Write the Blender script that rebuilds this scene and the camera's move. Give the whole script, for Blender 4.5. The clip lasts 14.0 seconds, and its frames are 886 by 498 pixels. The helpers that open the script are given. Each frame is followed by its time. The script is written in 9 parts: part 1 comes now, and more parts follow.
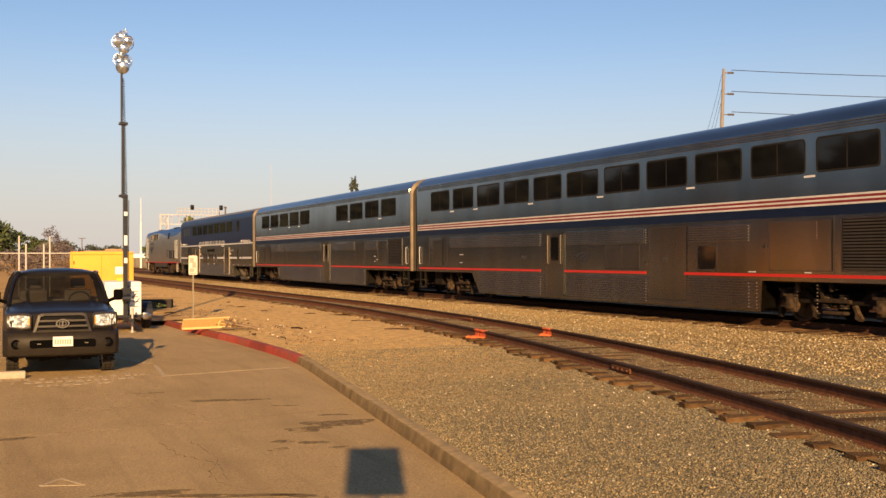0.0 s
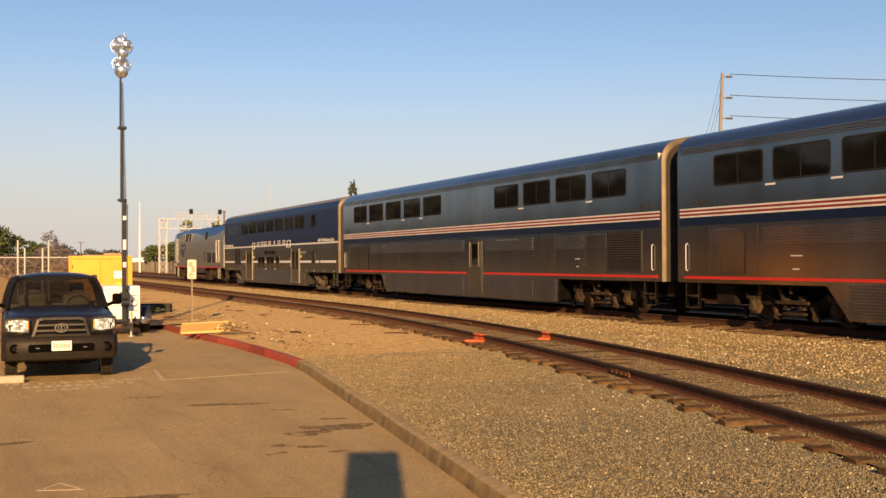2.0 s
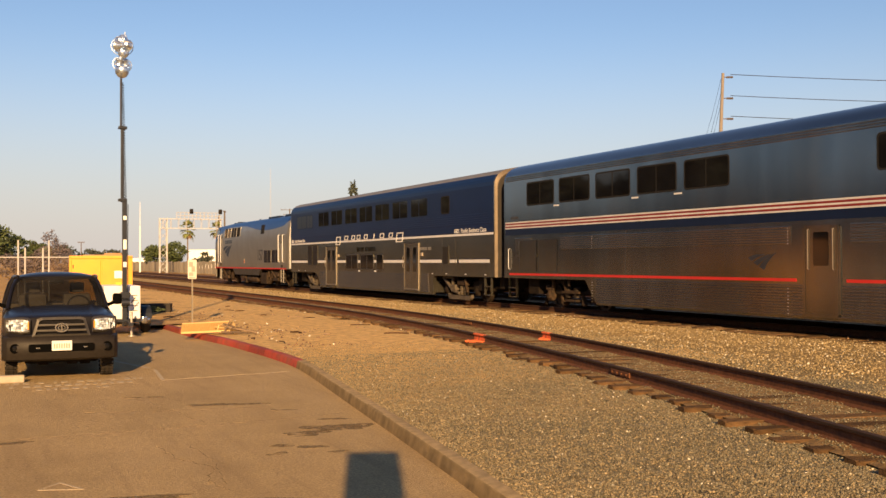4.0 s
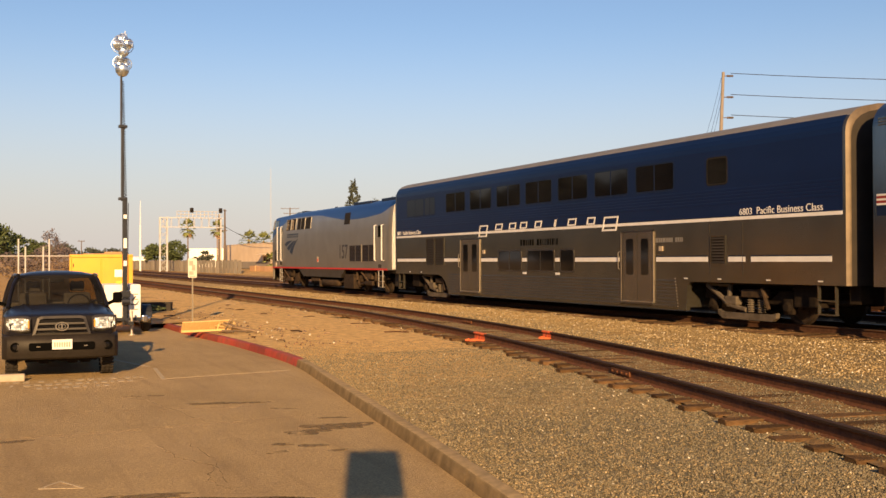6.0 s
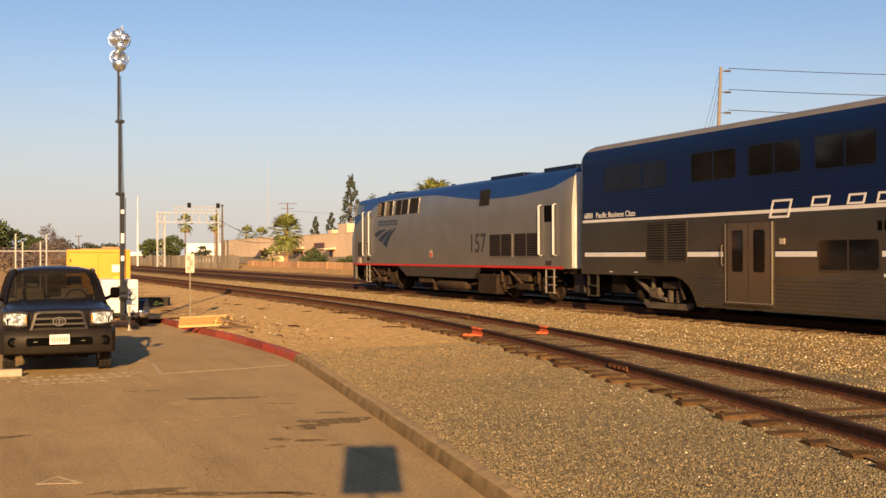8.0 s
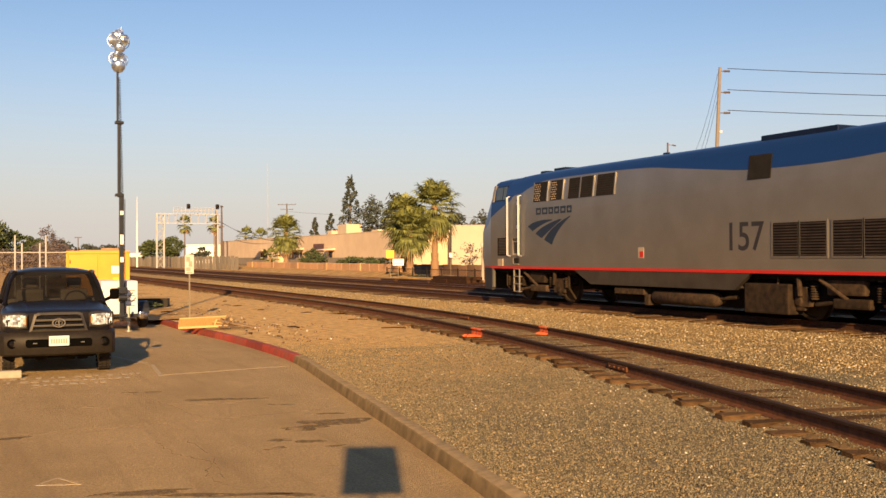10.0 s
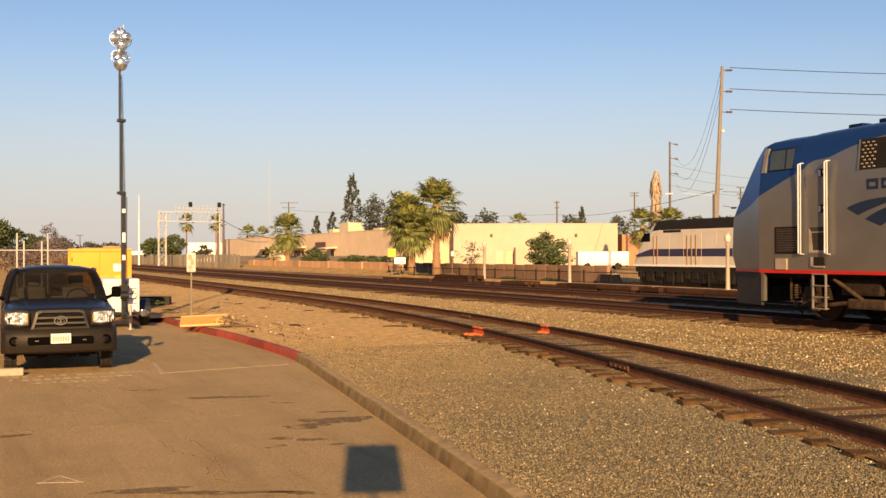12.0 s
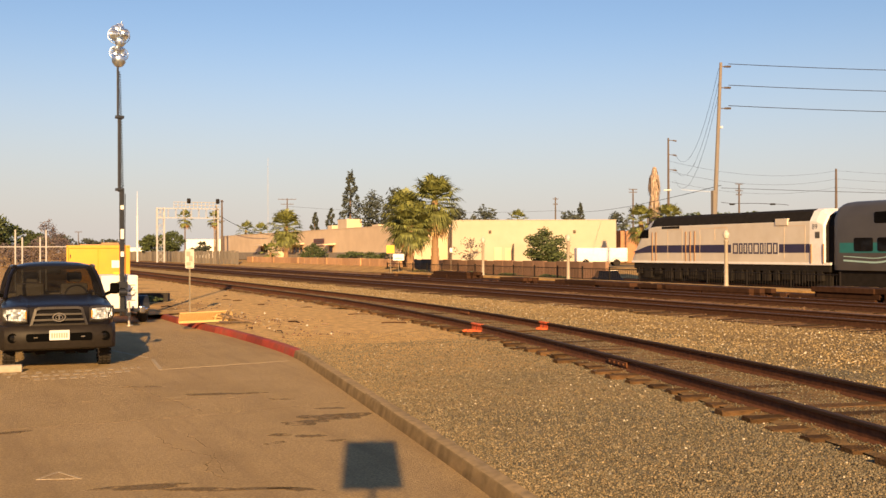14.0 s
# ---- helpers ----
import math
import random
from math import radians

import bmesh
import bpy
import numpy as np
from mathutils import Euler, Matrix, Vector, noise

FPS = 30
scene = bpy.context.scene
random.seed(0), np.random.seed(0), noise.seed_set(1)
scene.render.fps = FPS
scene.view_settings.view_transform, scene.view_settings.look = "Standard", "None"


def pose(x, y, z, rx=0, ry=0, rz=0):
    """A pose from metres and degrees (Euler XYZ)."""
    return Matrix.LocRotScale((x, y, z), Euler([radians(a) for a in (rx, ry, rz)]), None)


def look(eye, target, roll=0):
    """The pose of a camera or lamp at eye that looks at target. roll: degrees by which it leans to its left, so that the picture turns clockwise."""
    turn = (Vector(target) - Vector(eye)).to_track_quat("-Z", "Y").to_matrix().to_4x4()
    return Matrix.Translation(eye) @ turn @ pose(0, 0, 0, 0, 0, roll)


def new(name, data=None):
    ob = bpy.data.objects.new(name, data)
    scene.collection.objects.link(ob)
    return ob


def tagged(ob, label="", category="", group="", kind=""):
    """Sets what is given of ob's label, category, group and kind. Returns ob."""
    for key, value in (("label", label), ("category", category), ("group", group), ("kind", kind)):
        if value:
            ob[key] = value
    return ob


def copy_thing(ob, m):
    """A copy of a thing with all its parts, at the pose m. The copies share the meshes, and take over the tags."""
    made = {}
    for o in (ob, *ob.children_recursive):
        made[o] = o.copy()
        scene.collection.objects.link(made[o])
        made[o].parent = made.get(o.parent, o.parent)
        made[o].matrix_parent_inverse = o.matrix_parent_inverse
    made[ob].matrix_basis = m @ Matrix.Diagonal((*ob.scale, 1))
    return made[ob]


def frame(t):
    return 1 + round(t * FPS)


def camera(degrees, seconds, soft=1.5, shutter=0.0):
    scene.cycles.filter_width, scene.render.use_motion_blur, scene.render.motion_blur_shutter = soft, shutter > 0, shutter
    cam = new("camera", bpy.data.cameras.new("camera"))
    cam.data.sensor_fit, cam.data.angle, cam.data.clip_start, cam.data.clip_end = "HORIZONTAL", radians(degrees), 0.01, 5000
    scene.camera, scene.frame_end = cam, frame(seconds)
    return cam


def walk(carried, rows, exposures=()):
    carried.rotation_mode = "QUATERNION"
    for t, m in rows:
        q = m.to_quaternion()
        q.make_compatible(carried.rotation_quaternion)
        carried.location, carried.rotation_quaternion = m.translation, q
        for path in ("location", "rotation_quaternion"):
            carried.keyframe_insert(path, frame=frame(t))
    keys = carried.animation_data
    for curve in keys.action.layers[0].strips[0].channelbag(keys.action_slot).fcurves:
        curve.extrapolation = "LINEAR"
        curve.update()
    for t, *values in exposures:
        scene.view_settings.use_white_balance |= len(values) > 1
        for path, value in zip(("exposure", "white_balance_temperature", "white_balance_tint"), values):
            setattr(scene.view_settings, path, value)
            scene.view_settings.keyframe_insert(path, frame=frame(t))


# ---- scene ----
# ---- camera ----
# World: rail tops at z = 0, +Y runs along the main line away from the viewer, +X across the tracks.
EYE = (0.0, 0.0, 1.524)
cam = camera(46.92, 14.0, soft=1.5)
# seconds, heading right of +Y, tilt below level, lean (degrees)
AIM = [
    (0, 24.882, -0.456, -0.191), (0.5, 25.006, -0.397, -0.185), (1, 25.020, -0.597, -0.170), (1.5, 24.988, -0.492, -0.216),
    (2, 24.944, -0.678, -0.237), (2.5, 24.978, -0.575, -0.225), (3, 24.987, -0.642, -0.186), (5.5, 24.876, -0.694, -0.206),
    (6, 24.911, -0.622, -0.168), (6.5, 24.916, -0.596, -0.167), (7, 24.915, -0.585, -0.125), (7.5, 25.045, -0.436, -0.135),
    (8, 25.046, -0.344, -0.172), (10.5, 25.063, -0.382, -0.301), (11, 24.968, -0.340, -0.309), (11.5, 24.971, -0.306, -0.151),
    (12, 24.980, -0.302, -0.154), (12.5, 25.064, -0.193, -0.199), (13, 25.073, -0.132, -0.247), (13.5, 25.073, -0.132, -0.247),
    (14, 25.060, -0.103, -0.177),
]


def aim(heading, tilt, lean):
    a, b = radians(heading), radians(tilt)
    way = Vector((math.sin(a) * math.cos(b), math.cos(a) * math.cos(b), -math.sin(b)))
    return look(EYE, Vector(EYE) + way, lean)


walk(cam, [(t, aim(h, b, r)) for t, h, b, r in AIM])

# ---- light ----
SUN_ELEVATION, SUN_AZIMUTH = 18.5, 200.6   # low sun behind the viewer, azimuth clockwise from +Y
world = bpy.data.worlds.new("sky")
scene.world = world
world.use_nodes = True
wn = world.node_tree
sky = wn.nodes.new("ShaderNodeTexSky")
sky.sky_type = "NISHITA"
sky.sun_disc = False
sky.sun_elevation, sky.sun_rotation = radians(SUN_ELEVATION), radians(SUN_AZIMUTH)
sky.air_density, sky.dust_density, sky.ozone_density, sky.altitude = 1.0, 0.5, 2.0, 0
# low summer haze: the sky turns pale and warm towards the horizon, all round
co = wn.nodes.new("ShaderNodeTexCoord")
sep = wn.nodes.new("ShaderNodeSeparateXYZ")
wn.links.new(co.outputs["Generated"], sep.inputs[0])
rise = wn.nodes.new("ShaderNodeMapRange")
rise.interpolation_type = "SMOOTHSTEP"
rise.inputs[1].default_value, rise.inputs[2].default_value = -0.02, 0.24
rise.inputs[3].default_value, rise.inputs[4].default_value = 0.92, 0.0
wn.links.new(sep.outputs[2], rise.inputs[0])
tint = wn.nodes.new("ShaderNodeMix")
tint.data_type, tint.blend_type = "RGBA", "MULTIPLY"
tint.inputs[0].default_value = 1.0
tint.inputs[7].default_value = (0.975, 0.952, 1.02, 1)
wn.links.new(sky.outputs[0], tint.inputs[6])
haze = wn.nodes.new("ShaderNodeMix")
haze.data_type = "RGBA"
haze.inputs[7].default_value = (5.52, 4.90, 4.58, 1)
wn.links.new(rise.outputs[0], haze.inputs[0])
wn.links.new(tint.outputs[2], haze.inputs[6])
wn.links.new(haze.outputs[2], wn.nodes["Background"].inputs[0])
wn.nodes["Background"].inputs[1].default_value = 0.062

sun = new("sun", bpy.data.lights.new("sun", "SUN"))
sun.data.energy, sun.data.angle, sun.data.color = 5.0, radians(0.53), (1.0, 0.61, 0.262)
a, e = radians(SUN_AZIMUTH), radians(SUN_ELEVATION)
to_sun = Vector((math.sin(a) * math.cos(e), math.cos(a) * math.cos(e), math.sin(e)))
sun.matrix_world = look(to_sun * 100, (0, 0, 0))
scene.view_settings.exposure = 0.95

# ---- materials ----
def mat(name, c1, c2=None, scale=6.0, rough=0.6, metal=0.0, bump=0.0, bscale=40.0, stain=0.0, stain_scale=0.7,
        stain_color=(0.05, 0.04, 0.03), vary=0.0, island=False, stretch=(1, 1, 1), emit=None, spec=0.5, detail=4):
    """A surface with grain between c1 and c2, large stains, fine relief and, with vary, a shift from object to object."""
    m = bpy.data.materials.new(name)
    m.use_nodes = True
    n, link = m.node_tree.nodes, m.node_tree.links.new
    b = n["Principled BSDF"]
    b.inputs["Roughness"].default_value, b.inputs["Metallic"].default_value = rough, metal
    b.inputs["Specular IOR Level"].default_value = spec
    co = n.new("ShaderNodeTexCoord")
    mp = n.new("ShaderNodeMapping")
    mp.inputs["Scale"].default_value = stretch
    link(co.outputs["Object"], mp.inputs[0])
    c2 = c2 or tuple(v * 0.8 for v in c1)

    def noise_at(s, detail=4):
        t = n.new("ShaderNodeTexNoise")
        t.inputs["Scale"].default_value, t.inputs["Detail"].default_value = s, detail
        link(mp.outputs[0], t.inputs["Vector"])
        return t.outputs[0]

    def ramp(src, lo, hi, k1, k2):
        r = n.new("ShaderNodeValToRGB")
        r.color_ramp.elements[0].position, r.color_ramp.elements[1].position = lo, hi
        r.color_ramp.elements[0].color, r.color_ramp.elements[1].color = (*k1, 1), (*k2, 1)
        link(src, r.inputs[0])
        return r.outputs[0]

    def mix(fac, x, y, blend="MIX"):
        k = n.new("ShaderNodeMix")
        k.data_type, k.blend_type = "RGBA", blend
        if isinstance(fac, float):
            k.inputs[0].default_value = fac
        else:
            link(fac, k.inputs[0])
        for sock, v in ((6, x), (7, y)):
            if isinstance(v, tuple):
                k.inputs[sock].default_value = (*v, 1)
            else:
                link(v, k.inputs[sock])
        return k.outputs[2]

    col = ramp(noise_at(scale, detail), 0.3, 0.7, c1, c2)
    if stain:
        f = ramp(noise_at(stain_scale, 6), 0.48, 0.72, (0, 0, 0), (stain, stain, stain))
        col = mix(f, col, stain_color)
    if vary:
        if island:
            o = n.new("ShaderNodeNewGeometry").outputs["Random Per Island"]
        else:
            o = n.new("ShaderNodeObjectInfo").outputs["Random"]
        h = n.new("ShaderNodeHueSaturation")
        k = n.new("ShaderNodeMapRange")
        k.inputs[3].default_value, k.inputs[4].default_value = 1 - vary, 1 + vary
        link(o, k.inputs[0])
        link(k.outputs[0], h.inputs["Value"])
        link(col, h.inputs["Color"])
        col = h.outputs[0]
    link(col, b.inputs["Base Color"])
    if bump:
        u = n.new("ShaderNodeBump")
        u.inputs["Strength"].default_value, u.inputs["Distance"].default_value = bump, 0.02
        link(noise_at(bscale, 3), u.inputs["Height"])
        link(u.outputs[0], b.inputs["Normal"])
    if emit:
        b.inputs["Emission Color"].default_value, b.inputs["Emission Strength"].default_value = (*emit[0], 1), emit[1]
    return m


def glass_mat(name, tint=(0.02, 0.02, 0.02), rough=0.05):
    m = mat(name, tint, tuple(v * 0.7 for v in tint), 3, rough)
    m.node_tree.nodes["Principled BSDF"].inputs["Specular IOR Level"].default_value = 0.6
    return m


M_ASPHALT = mat("asphalt", (0.545, 0.398, 0.206), (0.260, 0.187, 0.096), 48, 0.95, detail=8, bump=0.8, bscale=110, stain=0.5, stain_scale=1.1, stain_color=(0.290, 0.211, 0.110), spec=0.15)
M_GRAVEL = mat("gravel bed", (0.240, 0.208, 0.135), (0.120, 0.106, 0.071), 34, 0.95, bump=0.9, bscale=60, stain=0.45, stain_scale=0.35, stain_color=(0.24, 0.188, 0.106), spec=0.15)
M_STONE = mat("crushed stone", (0.222, 0.199, 0.138), (0.092, 0.083, 0.060), 16, 0.9, vary=0.55, island=True, spec=0.15)
M_TANSTONE = mat("dusty tan gravel", (0.325, 0.256, 0.152), (0.175, 0.141, 0.087), 14, 0.9, vary=0.45, island=True, spec=0.15)
M_PALESTONE = mat("pale stone chips", (0.66, 0.61, 0.49), (0.46, 0.42, 0.33), 9, 0.9, vary=0.3, island=True)
M_BALLAST = mat("tan ballast", (0.290, 0.208, 0.098), (0.140, 0.104, 0.052), 26, 0.95, bump=0.9, bscale=34, stain=0.5, stain_scale=0.5, stain_color=(0.130, 0.112, 0.072), spec=0.15)
M_BALLAST_STONE = mat("tan ballast stone", (0.362, 0.280, 0.154), (0.175, 0.137, 0.078), 12, 0.9, vary=0.5, island=True, spec=0.15)
M_DIRT = mat("dry dirt", (0.56, 0.365, 0.142), (0.33, 0.213, 0.088), 1.6, 0.95, detail=8, bump=0.9, bscale=14, stain=0.5, stain_scale=0.45, stain_color=(0.19, 0.130, 0.068), spec=0.15)
M_CONCRETE = mat("kerb concrete", (0.295, 0.218, 0.118), (0.185, 0.138, 0.076), 6, 0.95, bump=0.5, bscale=40, stain=0.8, stain_scale=3.5, stain_color=(0.115, 0.088, 0.050), spec=0.1)
M_KERBTOP = mat("dusty kerb top", (0.430, 0.318, 0.172), (0.270, 0.205, 0.115), 9, 0.95, bump=0.4, bscale=60, stain=0.6, stain_scale=2.4, stain_color=(0.16, 0.13, 0.075), spec=0.1)
M_REDPAINT = mat("red kerb paint", (0.33, 0.040, 0.022), (0.20, 0.032, 0.019), 7, 0.8, bump=0.3, bscale=60, stain=0.6, stain_scale=2.2, stain_color=(0.15, 0.07, 0.042), vary=0.3)
M_RAIL = mat("rusty rail", (0.165, 0.066, 0.029), (0.082, 0.035, 0.017), 14, 0.8, 0.0, bump=0.2, bscale=80, stain=0.4, stain_scale=2.5, stain_color=(0.06, 0.030, 0.018), spec=0.25)
M_RAILTOP = mat("worn rail head", (0.17, 0.125, 0.095), (0.10, 0.070, 0.052), 6, 0.5, 0.7, stretch=(1, 0.05, 1))
M_DUSTYTIE = mat("dusty brown tie wood", (0.138, 0.081, 0.038), (0.060, 0.036, 0.019), 9, 0.95, bump=0.7, bscale=26, vary=0.35, stretch=(1, 5, 3), spec=0.1)
M_RAILHEAD = mat("dark rail head", (0.060, 0.034, 0.021), (0.034, 0.020, 0.013), 10, 0.75, stretch=(1, 0.1, 1), spec=0.2)
M_TIE = mat("weathered tie wood", (0.120, 0.075, 0.038), (0.046, 0.030, 0.017), 9, 0.95, bump=0.7, bscale=26, vary=0.35, stretch=(1, 5, 3), spec=0.1)
M_SEAM = mat("dark panel seam", (0.040, 0.036, 0.031), (0.028, 0.025, 0.022), 4, 0.6, 0.3)
# The warm stain tone paints coppery reflections into the steel, with streaks of dirt.
M_STEEL = mat("stainless steel", (0.288, 0.285, 0.262), (0.192, 0.189, 0.172), 1.0, 0.23, 1.0, detail=7, stain=0.55, stain_scale=0.7, stain_color=(0.315, 0.255, 0.200), bump=0.07, bscale=2.2, stretch=(1, 1.6, 0.3))
M_ROOF = mat("stainless roof", (0.31, 0.315, 0.325), (0.235, 0.24, 0.25), 1.2, 0.30, 1.0, stretch=(1, 0.3, 1))
M_STEEL_DK = mat("steel door", (0.21, 0.195, 0.175), (0.17, 0.158, 0.142), 2, 0.30, 1.0)
M_SILVER = mat("silver locomotive paint", (0.264, 0.254, 0.232), (0.229, 0.219, 0.199), 1.2, 0.38, 0.65, stain=0.3, stain_scale=0.9, stain_color=(0.195, 0.175, 0.152), bump=0.03, bscale=2)
M_NAVY = mat("navy stripe", (0.0040, 0.0115, 0.040), (0.003, 0.0090, 0.032), 3, 0.45, spec=0.25)
M_DULLWHITE = mat("white stripe on steel", (0.60, 0.60, 0.61), (0.50, 0.50, 0.50), 3, 0.5, stain=0.3, stain_scale=2, stain_color=(0.35, 0.3, 0.25))
M_DULLRED = mat("dull red stripe", (0.20, 0.018, 0.016), (0.16, 0.015, 0.013), 3, 0.5)
M_ENDTRIM = mat("brown car end trim", (0.155, 0.118, 0.080), (0.10, 0.077, 0.054), 4, 0.55, 0.3, stain=0.4, stain_scale=1.5, stain_color=(0.07, 0.055, 0.04))
M_SUNLIT_MESH = mat("pale mesh with painted sunlight", (0.52, 0.42, 0.31), (0.38, 0.30, 0.22), 5, 0.5, 0.3)
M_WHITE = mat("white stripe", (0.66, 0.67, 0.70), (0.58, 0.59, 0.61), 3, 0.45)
M_RED = mat("red stripe", (0.50, 0.022, 0.014), (0.44, 0.02, 0.013), 3, 0.45)
M_BLUECAR = mat("blue coach paint", (0.0035, 0.0128, 0.060), (0.0028, 0.0102, 0.048), 1.0, 0.40, 0.0, stretch=(1, 0.3, 1), spec=0.2)
M_DOORLEAF = mat("brushed grey door leaf", (0.25, 0.225, 0.19), (0.20, 0.18, 0.152), 2, 0.27, 0.85, stain=0.3, stain_scale=1.5, stain_color=(0.17, 0.14, 0.105))
M_GREYCAR = mat("grey metallic coach paint", (0.152, 0.146, 0.125), (0.115, 0.110, 0.094), 1.2, 0.25, 0.8, detail=7, stain=0.45, stain_scale=0.8, stain_color=(0.182, 0.158, 0.122), bump=0.05, bscale=2.5)
M_GLASS_DK = mat("grey coach glass", (0.010, 0.010, 0.012), (0.004, 0.004, 0.005), 0.7, 0.06, spec=0.3)
M_GLASS = mat("dark coach glass", (0.009, 0.009, 0.010), (0.004, 0.004, 0.005), 0.9, 0.05, spec=0.35)
M_BLIND = mat("blue-grey window blind", (0.010, 0.014, 0.026), (0.007, 0.010, 0.018), 2, 0.3, spec=0.25)
M_RUBBER = mat("black rubber", (0.018, 0.017, 0.016), (0.012, 0.012, 0.011), 8, 0.8, spec=0.18)
# Dirty gear; the shade under the cars is in this colour too.
M_UNDER = mat("dirty shade-dark running gear", (0.016, 0.012, 0.009), (0.008, 0.006, 0.005), 6, 0.85, 0.0, stain=0.5, stain_scale=4, stain_color=(0.030, 0.021, 0.013), spec=0.12)
M_WHEEL = mat("steel wheel", (0.050, 0.036, 0.026), (0.024, 0.018, 0.014), 5, 0.6, 0.4)
# Dusty brown, paler than the frame to paint sunlit bits of gear.
M_DUSTY_LIT = mat("dusty brown gear with painted sunlight", (0.068, 0.044, 0.026), (0.024, 0.017, 0.012), 7, 0.85, stain=0.6, stain_scale=5, stain_color=(0.014, 0.011, 0.008), vary=0.4, spec=0.2)
M_GREYGEAR = mat("pale grey bogie paint", (0.118, 0.098, 0.075), (0.066, 0.056, 0.044), 5, 0.7, stain=0.6, stain_scale=3, stain_color=(0.036, 0.028, 0.020), spec=0.25)
M_RAIL_BROWN = mat("dark brown main rail", (0.090, 0.044, 0.025), (0.050, 0.025, 0.015), 14, 0.8, 0.0, bump=0.2, bscale=80, spec=0.15)
M_BLACK = mat("black grille", (0.012, 0.011, 0.010), (0.02, 0.018, 0.016), 5, 0.8, spec=0.18)
M_CREAM = mat("car end panel", (0.52, 0.44, 0.34), (0.42, 0.35, 0.27), 4, 0.5, 0.3, stain=0.4, stain_scale=1.5, stain_color=(0.25, 0.2, 0.15))
M_DECAL_BLUE = mat("dark blue decal", (0.008, 0.022, 0.055), (0.007, 0.018, 0.045), 4, 0.5)
M_DECAL_DARK = mat("charcoal lettering", (0.025, 0.025, 0.03), (0.02, 0.02, 0.025), 4, 0.5)
M_GREYROOF = mat("grey roof paint", (0.17, 0.165, 0.16), (0.13, 0.125, 0.12), 1.5, 0.6)
M_GLASS_LIGHT = glass_mat("greenish cab glass", (0.06, 0.075, 0.07))
M_ORANGE = mat("orange marking paint", (0.85, 0.17, 0.045), (0.60, 0.12, 0.035), 12, 0.8, stain=0.7, stain_scale=9, stain_color=(0.20, 0.075, 0.035))
M_TRACK_STONE = mat("oily brown ballast stone", (0.21, 0.13, 0.075), (0.10, 0.063, 0.038), 7, 0.9, vary=0.4, island=True)
M_TRUCK = mat("dark blue truck paint", (0.010, 0.0098, 0.0145), (0.008, 0.0078, 0.0115), 2, 0.30, 0.0, spec=0.18)
M_PLASTIC = mat("dark grey bumper plastic", (0.0225, 0.0185, 0.0155), (0.0165, 0.0138, 0.0115), 20, 0.5, spec=0.16)
M_CHROME = mat("satin chrome", (0.55, 0.53, 0.50), (0.48, 0.46, 0.43), 4, 0.22, 1.0)
M_LAMPGLASS = mat("faceted headlamp reflector", (0.42, 0.49, 0.60), (0.12, 0.13, 0.15), 20, 0.55, 0.3, vary=0.7, island=True)
M_GUNMETAL = mat("dull grey grille metal", (0.066, 0.060, 0.053), (0.046, 0.042, 0.037), 6, 0.42, 0.35)
M_FLOOD = mat("bright polished lamp metal", (0.74, 0.86, 1.0), (0.48, 0.55, 0.66), 14, 0.33, 0.9)
M_AMBER = mat("amber lens", (0.75, 0.32, 0.06), (0.6, 0.25, 0.05), 10, 0.2)
M_TYRE = mat("tyre rubber", (0.034, 0.029, 0.025), (0.024, 0.021, 0.018), 12, 0.85, spec=0.18)
M_YELLOW = mat("yellow enamel", (0.76, 0.345, 0.012), (0.66, 0.295, 0.012), 1.5, 0.42, stain=0.3, stain_scale=1.6, stain_color=(0.42, 0.20, 0.03))
M_WHITEPAINT = mat("white enamel", (0.84, 0.84, 0.84), (0.76, 0.76, 0.75), 2, 0.45, stain=0.15, stain_scale=3, stain_color=(0.4, 0.33, 0.25))
M_MAST = mat("black mast tube", (0.032, 0.036, 0.046), (0.024, 0.027, 0.035), 6, 0.4, 0.4, spec=0.25)
M_GALV = mat("galvanised steel", (0.50, 0.48, 0.45), (0.40, 0.38, 0.36), 8, 0.45, 0.7)
M_PLANK = mat("splintered pine", (0.66, 0.455, 0.195), (0.50, 0.325, 0.130), 7, 0.8, bump=0.4, bscale=30, vary=0.25, stretch=(1, 8, 8))
M_OLDWOOD = mat("weathered stick wood", (0.27, 0.19, 0.12), (0.16, 0.113, 0.07), 9, 0.9, vary=0.3)
M_DEADGREY = mat("weathered grey-tan palm husk", (0.44, 0.345, 0.265), (0.27, 0.205, 0.155), 4, 0.9, vary=0.35, island=True)
M_POLE = mat("weathered utility pole", (0.25, 0.222, 0.195), (0.17, 0.150, 0.132), 5, 0.85, bump=0.3, bscale=30, stretch=(6, 6, 0.4))
M_DARKPOLE = mat("dark creosote pole", (0.14, 0.105, 0.08), (0.09, 0.07, 0.055), 5, 0.85, stretch=(6, 6, 0.4))
M_WIRE = mat("weathered dark wire", (0.030, 0.028, 0.027), (0.022, 0.021, 0.020), 4, 0.7, spec=0.1)
M_STUCCO = mat("cream stucco", (0.475, 0.432, 0.345), (0.430, 0.390, 0.310), 0.5, 0.9, bump=0.1, bscale=20, stain=0.2, stain_scale=0.15, stain_color=(0.40, 0.33, 0.24))
M_STUCCO_TAN = mat("tan stucco", (0.70, 0.565, 0.405), (0.62, 0.495, 0.355), 0.4, 0.9, stain=0.2, stain_scale=0.12, stain_color=(0.42, 0.31, 0.195))
M_LOWWALL = mat("sun-faded orange-tan blocks", (0.52, 0.315, 0.170), (0.43, 0.255, 0.138), 3, 0.9, vary=0.2, bump=0.2, bscale=30)
M_BLOCK = mat("reddish block wall", (0.54, 0.29, 0.16), (0.43, 0.225, 0.125), 3, 0.9, vary=0.25, bump=0.2, bscale=30)
